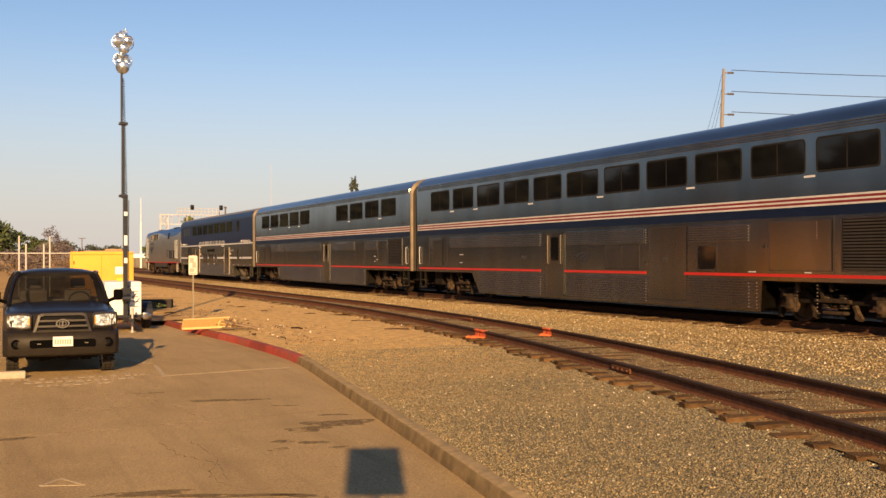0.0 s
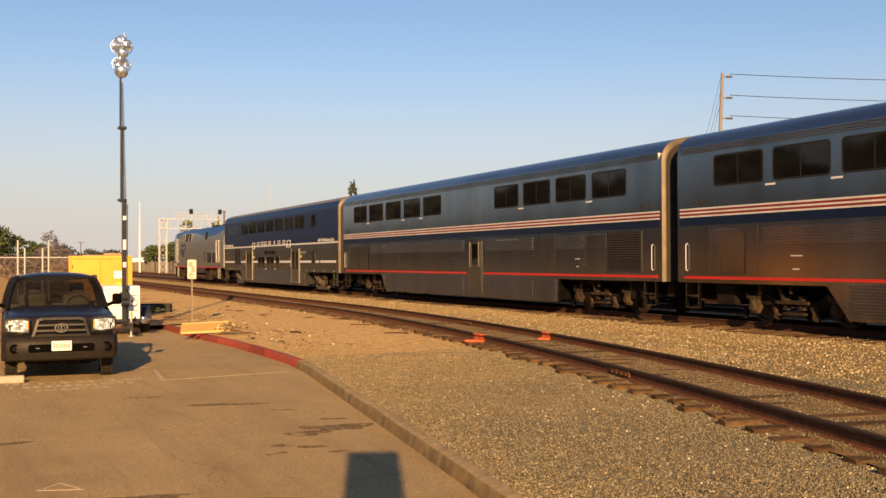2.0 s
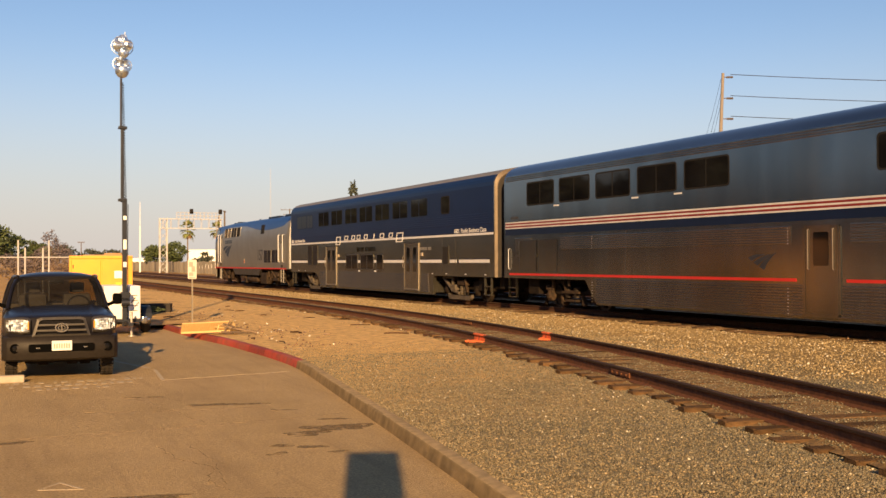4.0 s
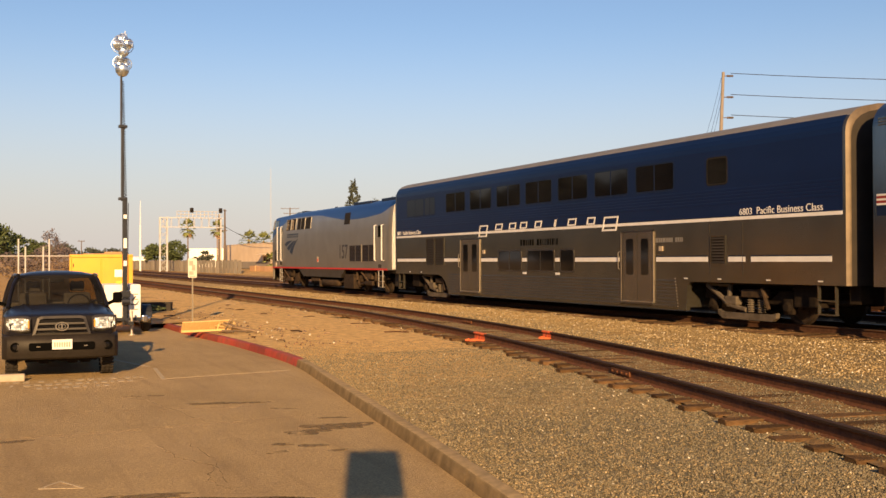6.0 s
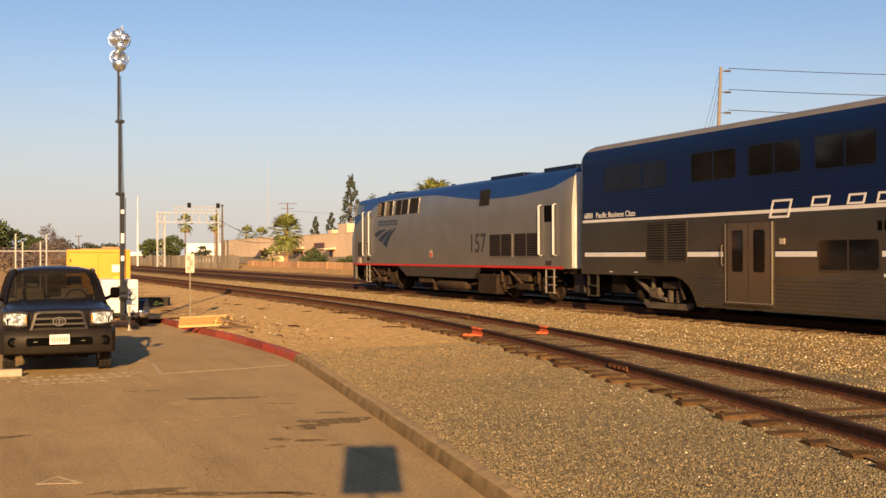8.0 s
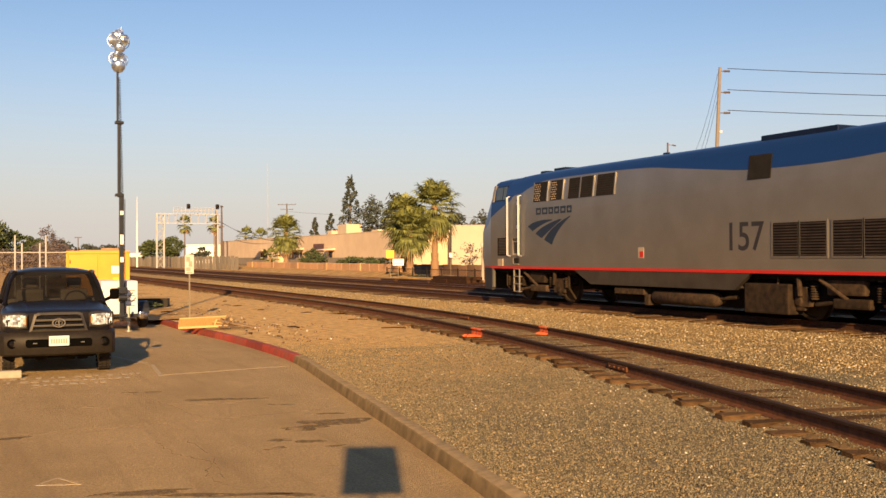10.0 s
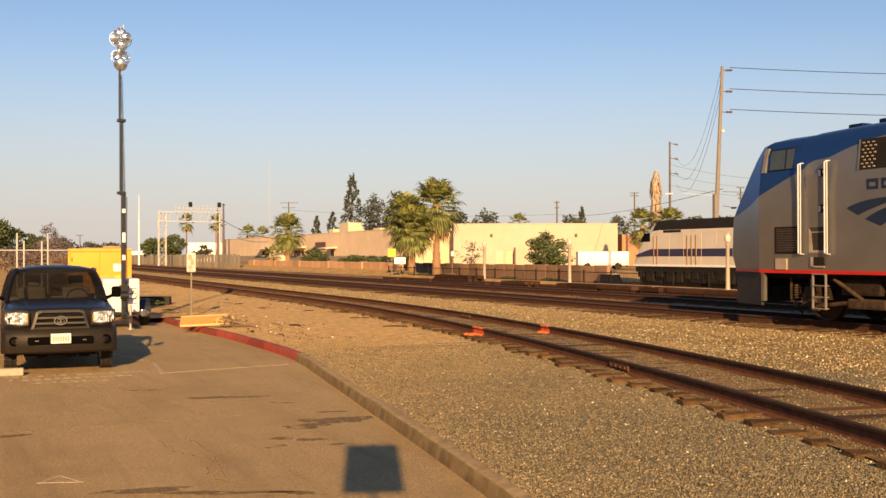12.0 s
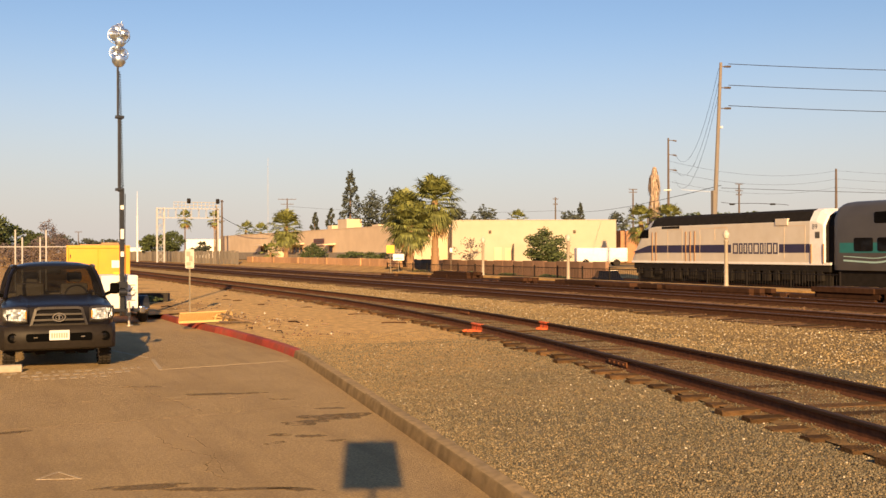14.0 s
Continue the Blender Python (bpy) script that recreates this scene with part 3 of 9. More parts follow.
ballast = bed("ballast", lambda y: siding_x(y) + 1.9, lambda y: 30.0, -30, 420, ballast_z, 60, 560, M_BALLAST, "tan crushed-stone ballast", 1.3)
bed("track_bed", lambda y: 16.50 + lump(0, y, 1.3, 0.12), lambda y: 28.6, -30, 420, lambda x, y: -0.172 + lump(x, y, 0.9, 0.012) + lump(x, y, 3.0, 0.010), 40, 560, M_TRACKBED, "oily dark brown ballast under the main tracks", 1.3)
bed("platform_ground", lambda y: 29.0, lambda y: 36.0 if y < 78 else 45.0, -40, 420, lambda x, y: -0.16 - 0.30 * ramp_to(x, 32.0, 34.5) * ramp_to(-y, -82, -74) + lump(x, y, 0.3, 0.04), 24, 240, M_DIRT, "dry ground beyond the tracks")

# kerb: stone by stone, the far ones painted red
KERB_LEN = 1.22
y, pieces = 4.0, []
kerb = tagged(thing("kerb", "worn concrete kerb with a red-painted stretch", "kerb"), kind="structure")
while y < 29.4:
    pieces.append((y, min(y + KERB_LEN, 29.4)))
    y += KERB_LEN
pieces.insert(0, (-40, 4.0))
for i, (y0, y1) in enumerate(pieces):
    bm = bmesh.new()
    rings = []
    n = 3 if y1 - y0 < 3 else 24
    for k in range(n + 1):
        yy = y0 + 0.002 + (y1 - y0 - 0.004) * k / n
        a = kerb_x(yy)
        w = 0.010 * noise.noise(Vector((a * 3, yy * 3, 0.5)))
        rings.append([(a + dx, yy, z + w * u) for dx, z, u in ((0, LOT - 0.1, 0), (0.0, LOT + 0.02, 0), (0.022, -0.240, 0.6), (0.032, -0.224, 1), (0.050, -0.217, 1), (0.145, -0.211, 1), (0.16, -0.222, 0.5), (0.16, -0.45, 0))])
    loft(bm, rings)
    bm.normal_update()
    for f in bm.faces:
        if f.calc_center_median().z > -0.222 and abs(f.normal.z) > 0.9:
            f.material_index = 1
    part("kerb_stone", bm, (M_REDPAINT, M_REDPAINT) if y0 > 17.0 else (M_CONCRETE, M_KERBTOP), kerb, "red-painted kerb stone" if y0 > 17.0 else "", smooth=True)

RAIL_OUTLINE = [(-0.07, -0.17), (0.07, -0.17), (0.07, -0.158), (0.012, -0.135), (0.009, -0.045), (0.036, -0.032), (0.036, -0.006), (0.028, 0.0), (-0.028, 0.0),
                (-0.036, -0.006), (-0.036, -0.032), (-0.009, -0.045), (-0.012, -0.135), (-0.07, -0.158)]


def make_rail(centre, offset, y0, y1, step, parent, top, side):
    bm = bmesh.new()
    rings, y = [], y0
    while y < y1 + 1e-6:
        slope = (centre(y + 0.1) - centre(y - 0.1)) / 0.2
        q = Vector((1, -slope, 0)).normalized()
        c = Vector((centre(y), y, 0)) + q * offset
        rings.append([c + q * p + Vector((0, 0, z)) for p, z in RAIL_OUTLINE])
        y += step
    loft(bm, rings)
    for f in bm.faces:
        if f.calc_center_median().z > (-0.034 if top is M_RAILHEAD else -0.004):
            f.material_index = 1
    return part("rail", bm, (side, top), parent)


def make_ties(parent, centre, y0, y1, pitch, top, seed, half=1.3, wood=M_TIE):
    """Wooden ties, each an object; three shared meshes with chipped ends."""
    rnd = random.Random(seed)
    meshes = []
    for k in range(3):
        bm = bmesh.new()
        rings = []
        for x in (-half, -half + 0.03, -0.9, 0, 0.9, half - 0.03, half):
            e = 0.85 if abs(x) > half - 0.02 else 1.0
            j = lambda: rnd.uniform(-0.008, 0.008)
            rings.append([(x, -0.115 * e + j(), -0.17), (x, -0.11 * e + j(), -0.012 + j()), (x, -0.09 * e, j() * 0.6), (x, 0.09 * e, j() * 0.6), (x, 0.11 * e + j(), -0.012 + j()), (x, 0.115 * e + j(), -0.17)])
        loft(bm, rings)
        ob = part("tie", bm, wood)
        meshes.append(ob.data)
        bpy.data.objects.remove(ob)
    y = y0
    while y < y1:
        slope = (centre(y + 0.1) - centre(y - 0.1)) / 0.2
        ob = new("tie", meshes[rnd.randrange(3)])
        ob.parent = parent
        ob.matrix_basis = pose(centre(y) + rnd.uniform(-0.11, 0.11), y, top + rnd.uniform(-0.022, 0.010), 0, rnd.uniform(-0.4, 0.4), -math.degrees(math.atan(slope)) + rnd.uniform(-1.2, 1.2))
        y += pitch + rnd.uniform(-0.03, 0.03)


def make_track(label, centre, y0, y1, step, ties, top, side=M_RAIL):
    tr = tagged(thing("railway_track", label, "track"), kind="structure")
    for o in (-0.753, 0.753):
        make_rail(centre, o, y0, y1, step, tr, top, side)
    make_ties(tr, centre, *ties)
    return tr



siding = make_track("rusty curved siding track on weathered wooden ties", siding_x, -14, 160, 1.0, (3.0, 75, 0.52, -0.155, 3, 1.17, M_DUSTYTIE), M_RAILHEAD)
main_1 = make_track("main track of brown rails on wooden ties", lambda y: XT, -20, 420, 20, (10, 120, 0.50, -0.150, 5, 1.9), M_RAILTOP, M_RAIL_BROWN)
main_2 = make_track("second main track of brown rails on wooden ties", lambda y: XT + 4.6, -20, 420, 20, (15, 130, 0.50, -0.155, 6), M_RAILTOP, M_RAIL_BROWN)
main_3 = make_track("third track beyond the main line", lambda y: 48.9, 20, 140, 20, (30, 100, 0.55, -0.155, 7), M_RAILTOP)
main_3.location.z = -0.79

bed("siding_bed", lambda y: siding_x(y) - 1.06, lambda y: siding_x(y) + 1.0, 3, 62, siding_bed_z, 20, 420, M_SIDINGBED, "brown earth packed between the siding rails")

# rail joints of the siding and orange paint on its rails
def on_siding(y, off):
    slope = (siding_x(y + 0.1) - siding_x(y - 0.1)) / 0.2
    q = Vector((1, -slope, 0)).normalized()
    return Matrix.Translation(Vector((siding_x(y), y, 0)) + q * off) @ Matrix.Rotation(-math.atan(slope), 4, "Z")


for y, off in ((12.05, -0.753), (24.0, 0.753)):
    bm = bmesh.new()
    for s in (-1, 1):
        rbox(bm, s * 0.03 - 0.012, s * 0.03 + 0.012, -0.33, 0.33, -0.125, -0.05, 0.006)
        for k in (-0.25, -0.08, 0.08, 0.25):
            tube(bm, (s * 0.04, k, -0.088), (s * 0.065, k, -0.088), 0.016, seg=6)
    part("joint_bar", bm, M_RAIL, siding, "bolted rail joint bar", at=on_siding(y, off))
for y, off, ln in ((18.95, -0.753, 0.66), (18.95, 0.753, 0.44)):
    bm = bmesh.new()
    rings = [[(p + math.copysign(0.004, p), k * ln / 6, z + 0.004) for p, z in RAIL_OUTLINE[2:14]] for k in range(-3, 4)]
    loft(bm, rings)
    part("paint_mark", bm, M_ORANGE, siding, "bright orange paint sprayed over the rail", at=on_siding(y, off))
    r2 = random.Random(int(y * 10))
    for i in range(90):      # sprayed patches on the stones and ties beside it
        a, d = r2.uniform(0, 6.283), r2.random() ** 0.6
        bm = bmesh.new()
        k = r2.uniform(0.02, 0.055)
        cx, cy = (0.30 if off < 0 else 0.16) * d * math.cos(a), ln * 0.5 * d * math.sin(a)
        if off < 0 and i % 5 < 3:        # on the tie and earth between the rails
            cx, cy = 0.32 + 0.20 * d * math.cos(a), 2.4 + 0.62 * d * math.sin(a)
        lathe(bm, [(k * 0.5, -0.03), (k, -0.01), (k * 0.7, 0.012), (k * 0.2, 0.02)], 7, pose(cx, cy, -0.150 + r2.uniform(-0.01, 0.015)))
        part("paint_spot", bm, M_ORANGE, siding, at=on_siding(y, off))

# ---- the passing train ----

HALF = 1.55         # half width of a coach


def travelled(t):
    """How far the train has come towards -Y after t seconds."""
    t0 = min(t, 12.0)
    s = -4.61e-4 * t0 ** 4 + 1.1748e-2 * t0 ** 3 + 7.473e-3 * t0 ** 2 - 8.670 * t0 - 0.025
    return s - 6.60 * (t - t0)


def side_box(bm, y0, y1, z0, z1, proud=0.004, deep=0.02, side=-1, half=HALF):
    x0, x1 = sorted((side * (half - deep), side * (half + proud)))
    box(bm, x0, x1, min(y0, y1), max(y0, y1), z0, z1)


def side_panel(bm, outline, proud=0.004, deep=0.02, side=-1, half=HALF):
    prism(bm, outline, "x", side * (half - deep), side * (half + proud))


def make_wheelset(parent, y, r):
    """Two wheels on an axle; turns about its own X."""
    bm = bmesh.new()
    for s in (-1, 1):
        lathe(bm, [(0.06, s * 0.86), (0.13, s * 0.85), (0.14, s * 0.80), (r - 0.09, s * 0.79), (r - 0.07, s * 0.83), (r, s * 0.83),
                   (r + 0.004, s * 0.74), (r + 0.028, s * 0.715), (r + 0.02, s * 0.69), (r - 0.08, s * 0.70), (r - 0.1, s * 0.73), (0.13, s * 0.74), (0.1, s * 0.6)], 24, axis="x")
        for k in range(4):   # cheek discs' bolts
            a = k * math.pi / 2
            tube(bm, (s * 0.79, 0.25 * math.cos(a), 0.25 * math.sin(a)), (s * 0.815, 0.25 * math.cos(a), 0.25 * math.sin(a)), 0.03, seg=6)
    tube(bm, (-0.75, 0, 0), (0.75, 0, 0), 0.085, seg=10)
    return part("wheelset", bm, M_WHEEL, parent, smooth=True, at=pose(0, y, r))


WHEELSETS = []      # (wheelset, its rest pose, radius)


def make_bogie(parent, y, wheelbase, r=0.457, kind="coach"):
    """A four-wheel bogie: dark frame, with axle boxes, springs, dampers, brake gear and wheelsets as parts of its own."""
    h = wheelbase / 2
    bm = bmesh.new()
    for s in (-1, 1):
        x0, x1 = s * 1.00, s * 1.12
        if kind == "loco":
            out = [(-h - 0.75, 0.66), (-h - 0.75, 0.86), (h + 0.75, 0.86), (h + 0.75, 0.66), (h + 0.3, 0.58), (h - 0.4, 0.52), (-h + 0.4, 0.52), (-h - 0.3, 0.58)]
        else:
            out = [(-h - 0.45, 0.55), (-h - 0.4, 0.76), (-h + 0.35, 0.78), (-h + 0.65, 0.56), (h - 0.65, 0.56), (h - 0.35, 0.78), (h + 0.4, 0.76), (h + 0.45, 0.55), (h - 0.3, 0.46), (-h + 0.3, 0.46)]
        prism(bm, out, "x", x0, x1)
    box(bm, -1.0, 1.0, -0.25, 0.25, 0.42, 0.70)
    for q in (-h - 0.4, h + 0.4):
        box(bm, -1.0, 1.0, q - 0.06, q + 0.06, 0.55, 0.70)
    label = {"coach": "brown bogie with coil springs and axle boxes", "lounge": "pale grey bogie with a triangular side frame", "loco": "dusty tan locomotive bogie with coil springs"}[kind]
    bogie = part("bogie", bm, M_UNDER, parent, label, at=pose(0, y, 0))

    def spring(s, x, q, z0, n, rad, material):
        bm = bmesh.new()
        coils = [(rad * f, 0.055 * k + d) for k in range(n) for f, d in ((0.6, 0), (1, 0.014), (1, 0.034), (0.6, 0.048))]
        lathe(bm, coils, 8, pose(s * x, q, z0))
        part("coil_spring", bm, material, bogie)

    def across(s, a, b):
        return min(s * a, s * b), max(s * a, s * b)

    for s in (-1, 1):
        for g, q in ((-1, -h), (1, h)):
            bm = bmesh.new()            # axle box with a bowl-shaped cover
            lathe(bm, [(0.03, s * 1.30), (0.09, s * 1.295), (0.12, s * 1.26), (0.17, s * 1.22), (0.17, s * 1.08)], 12, pose(0, q, r - 0.05), "x")
            rbox(bm, *across(s, 1.12, 1.24), q - 0.16, q + 0.13, 0.24, 0.60, 0.03)
            part("axle_box", bm, M_DUSTY_LIT if kind != "lounge" else M_UNDER, bogie, smooth=True)
            if kind == "coach":
                bm = bmesh.new()        # hanger arm over the box
                prism(bm, [(q - 0.26, 0.86), (q - 0.17, 0.86), (q - 0.15, 0.68), (q + 0.10, 0.66), (q + 0.20, 0.74), (q + 0.25, 0.70), (q + 0.20, 0.60), (q - 0.22, 0.60)], "x", *across(s, 1.14, 1.24))
                part("hanger", bm, M_DUSTY_LIT, bogie)
                bm = bmesh.new()
                tube(bm, (s * 1.26, q - 0.30, 0.70), (s * 1.26, q - 0.27, 0.92), 0.055)
                part("damper", bm, M_DUSTY_LIT, bogie)
                bm = bmesh.new()        # brake hanger with its shoe
                c = g * 0.60
                prism(bm, [(c + 0.10, 0.44), (c + 0.02, 0.46), (c - 0.05, 0.30), (c - 0.16, 0.18), (c - 0.10, 0.12), (c + 0.04, 0.17), (c + 0.02, 0.28)], "x", *across(s, 1.10, 1.20))
                part("brake_hanger", bm, M_DUSTY_LIT, bogie)
                bm = bmesh.new()
                rbox(bm, *across(s, 1.05, 1.15), q + 0.42 * g - 0.06, q + 0.42 * g + 0.05, 0.10, 0.34, 0.02)
                part("brake_shoe", bm, M_UNDER, bogie)
        if kind == "coach":
            for w in (-0.24, 0.24):
                spring(s, 1.16, w, 0.36, 6, 0.11, M_WHEEL)
            bm = bmesh.new()
            prism(bm, [(-0.52, 0.50), (0.48, 0.50), (0.48, 0.57), (0.28, 0.57), (0.30, 0.66), (0.44, 0.86), (0.34, 0.88), (0.18, 0.60), (-0.52, 0.57)], "x", *across(s, 1.22, 1.30))
            part("bolster_arm", bm, M_DUSTY_LIT, bogie)
            bm = bmesh.new()
            rbox(bm, *across(s, 1.06, 1.30), -0.36, 0.26, 0.24, 0.31, 0.02)
            part("spring_plank", bm, M_DUSTY_LIT, bogie)
            bm = bmesh.new()
            tube(bm, (s * 1.34, -0.08, 0.74), (s * 1.34, -0.04, 0.92), 0.05)
            part("damper", bm, M_DUSTY_LIT, bogie)
        elif kind == "lounge":
            bm = bmesh.new()            # low rounded beam between the wheels
            prism(bm, [(-1.02, 0.26), (-1.0, 0.14), (-0.88, 0.06), (0.84, 0.06), (1.0, 0.16), (1.02, 0.28), (0.86, 0.22), (-0.86, 0.22)], "x", *across(s, 1.20, 1.32))
            part("side_beam", bm, M_GREYGEAR, bogie, "pale grey side beam")
            bm = bmesh.new()            # triangular yoke
            for a, b, w in (((0.60, 0.42), (1.42, 0.88), 0.065), ((0.62, 0.36), (0.58, 0.90), 0.06), ((0.56, 0.88), (1.40, 0.90), 0.04), ((0.60, 0.40), (0.0, 0.30), 0.06)):
                tube(bm, (s * 1.30, *a), (s * 1.30, *b), w, seg=7)
            part("yoke", bm, M_GREYGEAR, bogie, "pale grey triangular yoke")
            bm = bmesh.new()
            rbox(bm, *across(s, 1.16, 1.36), 0.30, 0.74, 0.40, 0.62, 0.04)
            part("brake_cylinder", bm, M_GREYGEAR, bogie)
            for q in (-0.45, -0.10):
                spring(s, 1.24, q, 0.24, 6, 0.10, M_GREYGEAR)
            bm = bmesh.new()
            rbox(bm, *across(s, 1.14, 1.34), -0.66, 0.16, 0.60, 0.80, 0.04)
            tube(bm, (s * 1.36, -0.60, 0.84), (s * 1.36, -0.82, 0.34), 0.05)
            part("swing_arm", bm, M_DUSTY_LIT, bogie)
        else:
            for g, q in ((-1, -h), (1, h)):
                bm = bmesh.new()
                prism(bm, [(q - 0.34, 0.50), (q - 0.30, 0.34), (q + 0.30, 0.34), (q + 0.34, 0.50), (q + 0.22, 0.78), (q - 0.22, 0.78)], "x", *across(s, 1.12, 1.26))
                part("pedestal", bm, M_DUSTY_LIT, bogie, "dusty tan pedestal")
                for w in (-0.46, 0.46):
                    spring(s, 1.24, q + w, 0.50, 6, 0.095, M_DUSTY_LIT)
                bm = bmesh.new()
                tube(bm, (s * 1.36, q - 0.14 * g, 0.58), (s * 1.36, q - 0.10 * g, 0.98), 0.06)
                part("damper", bm, M_DUSTY_LIT, bogie)
                bm = bmesh.new()        # sand pipe in front of the wheel
                pipe(bm, [(s * 1.28, q + 0.62 * g, 1.0), (s * 1.28, q + 0.62 * g, 0.5), (s * 1.0, q + 0.56 * g, 0.16)], 0.035)
                part("sand_pipe", bm, M_DUSTY_LIT, bogie)
            bm = bmesh.new()
            rbox(bm, *across(s, 1.14, 1.32), -0.55, 0.50, 0.62, 0.96, 0.06)
            part("bolster", bm, M_DUSTY_LIT, bogie)
            bm = bmesh.new()
            rbox(bm, *across(s, 1.20, 1.36), -0.72, 0.30, 0.34, 0.56, 0.05)
            tube(bm, (s * 1.30, 0.30, 0.46), (s * 1.30, 0.80, 0.40), 0.05)
            part("brake_cylinder", bm, M_DUSTY_LIT, bogie)
            bm = bmesh.new()
            tube(bm, (s * 1.38, 0.62, 0.96), (s * 1.30, -0.10, 0.52), 0.045)
            part("brake_lever", bm, M_DUSTY_LIT, bogie)
    for q in (-h, h):
        w = make_wheelset(bogie, q, r)
        WHEELSETS.append((w, (0, q, r), r))
    return bogie


COACH_SHELL = [(-1.55, 0.95), (-1.55, 4.22), (-1.535, 4.34), (-1.49, 4.46), (-1.40, 4.59), (-1.24, 4.71), (-1.0, 4.80), (-0.6, 4.88), (0, 4.91),
               (0.6, 4.88), (1.0, 4.80), (1.24, 4.71), (1.40, 4.59), (1.49, 4.46), (1.535, 4.34), (1.55, 4.22), (1.55, 0.95)]


def coach_shell(parent, y0, y1, materials, split):
    """The closed upper body: sides below split get the first material, roof the second, end rims the third, flat ends a
    fourth, darkened as in shade.
    """
    bm = bmesh.new()
    n = len(COACH_SHELL)
    rings = []
    for y, k in ((y0, 0.935), (y0 + 0.02, 0.965), (y0 + 0.06, 1.0), (y1 - 0.06, 1.0), (y1 - 0.02, 0.965), (y1, 0.935)):
        rings.append([(x * k, y, z if z < 1 else 0.95 + (z - 0.95) * (0.5 + 0.5 * k)) for x, z in COACH_SHELL])
    loft(bm, rings)
    bm.faces.ensure_lookup_table()
    for f in bm.faces:
        c = f.calc_center_median()
        # flat ends are coloured dark for the shade between cars
        if c.y < y0 + 0.001 or c.y > y1 - 0.001:
            f.material_index = 3
        elif c.y < y0 + 0.055 or c.y > y1 - 0.055:
            f.material_index = 2
        elif c.z > split:
            f.material_index = 1
    return part("body", bm, materials, parent, smooth=True)


def flutes(parent, y0, y1, z0, z1, pitch, material, side=-1, depth=0.012):
    """A run of horizontal half-round ribs in one pressed sheet."""
    bm = bmesh.new()
    out = [(side * (HALF - 0.03), z0)]
    n = max(1, round((z1 - z0) / pitch))
    p = (z1 - z0) / n
    for i in range(n):
        z = z0 + i * p
        for a, b in ((0.02, 0.1), (0.10, 0.85), (0.30, 1.0), (0.70, 1.0), (0.88, 0.85), (0.97, 0.1)):
            out.append((side * (HALF + 0.002 + depth * b), z + a * p))
    out += [(side * (HALF + 0.002), z1), (side * (HALF - 0.03), z1)]
    prism(bm, out, "y", y0, y1)
    return part("fluted_panel", bm, material, parent)


def window(parent, y0, y1, z0, z1, frame_mat, split=True, side=-1, r=0.07, name="window", pane=None):
    """A flush coach window: rubber-edged frame and one or two dark panes."""
    y0, y1 = sorted((y0, y1))
    bm = bmesh.new()
    outer, inner = rounded(y0 - 0.045, y1 + 0.045, z0 - 0.045, z1 + 0.045, r + 0.03), rounded(y0, y1, z0, z1, r)
    x0, x1 = side * (HALF - 0.02), side * (HALF + (0.012 if pane else 0.0045))
    a = [bm.verts.new((x1, *p)) for p in outer]
    b = [bm.verts.new((x1, *p)) for p in inner]
    c = [bm.verts.new((x0, *p)) for p in outer]
    d = [bm.verts.new((side * (HALF - 0.004), *p)) for p in inner]
    n = len(a)
    for i in range(n):
        j = (i + 1) % n
        bm.faces.new((a[i], a[j], b[j], b[i]))
        bm.faces.new((a[i], a[j], c[j], c[i]))
        bm.faces.new((b[i], b[j], d[j], d[i]))
    if split:
        m = (y0 + y1) / 2
        box(bm, *sorted((x0, side * (HALF + (0.014 if pane else 0.006)))), m - 0.018, m + 0.018, z0, z1)
    frame_ob = part(name, bm, frame_mat, parent)
    bm = bmesh.new()
    prism(bm, rounded(y0 + 0.001, y1 - 0.001, z0 + 0.001, z1 - 0.001, r), "x", side * (HALF - 0.015), side * (HALF + (0.009 if pane else 0.003)))
    part("pane", bm, pane or M_GLASS, frame_ob)
    return frame_ob


def louvre(parent, y0, y1, z0, z1, material, slats=14, half=HALF, label="black louvred grille", slat=None):
    y0, y1 = sorted((y0, y1))
    bm = bmesh.new()
    side_box(bm, y0, y1, z0, z1, 0.004, 0.02, half=half)
    g = part("grille", bm, M_BLACK, parent, label)
    bm = bmesh.new()
    p = (z1 - z0) / slats
    for i in range(slats):
        z = z0 + (i + 0.5) * p
        prism(bm, [(-half - 0.004, z - p * 0.3), (-half - 0.03, z - p * 0.38), (-half - 0.03, z - p * 0.22), (-half - 0.004, z + p * 0.25)], "y", y0 + 0.02, y1 - 0.02)
    part("slats", bm, slat or M_ENDDARK, g)
    bm = bmesh.new()
    for q in ((y0 - 0.04, y0, z0, z1), (y1, y1 + 0.04, z0, z1), (y0 - 0.04, y1 + 0.04, z0 - 0.04, z0), (y0 - 0.04, y1 + 0.04, z1, z1 + 0.04)):
        side_box(bm, *q, 0.02, 0.02, half=half)
    part("rim", bm, material, g)
    return g


def handrail(parent, y, z0, z1, half=HALF, r=0.018, off=0.07, material=None):
    bm = bmesh.new()
    x = -half - off
    pipe(bm, [(-half, y, z0), (x, y, z0 + 0.03), (x, y, z1 - 0.03), (-half, y, z1)], r)
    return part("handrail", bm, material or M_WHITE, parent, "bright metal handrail")


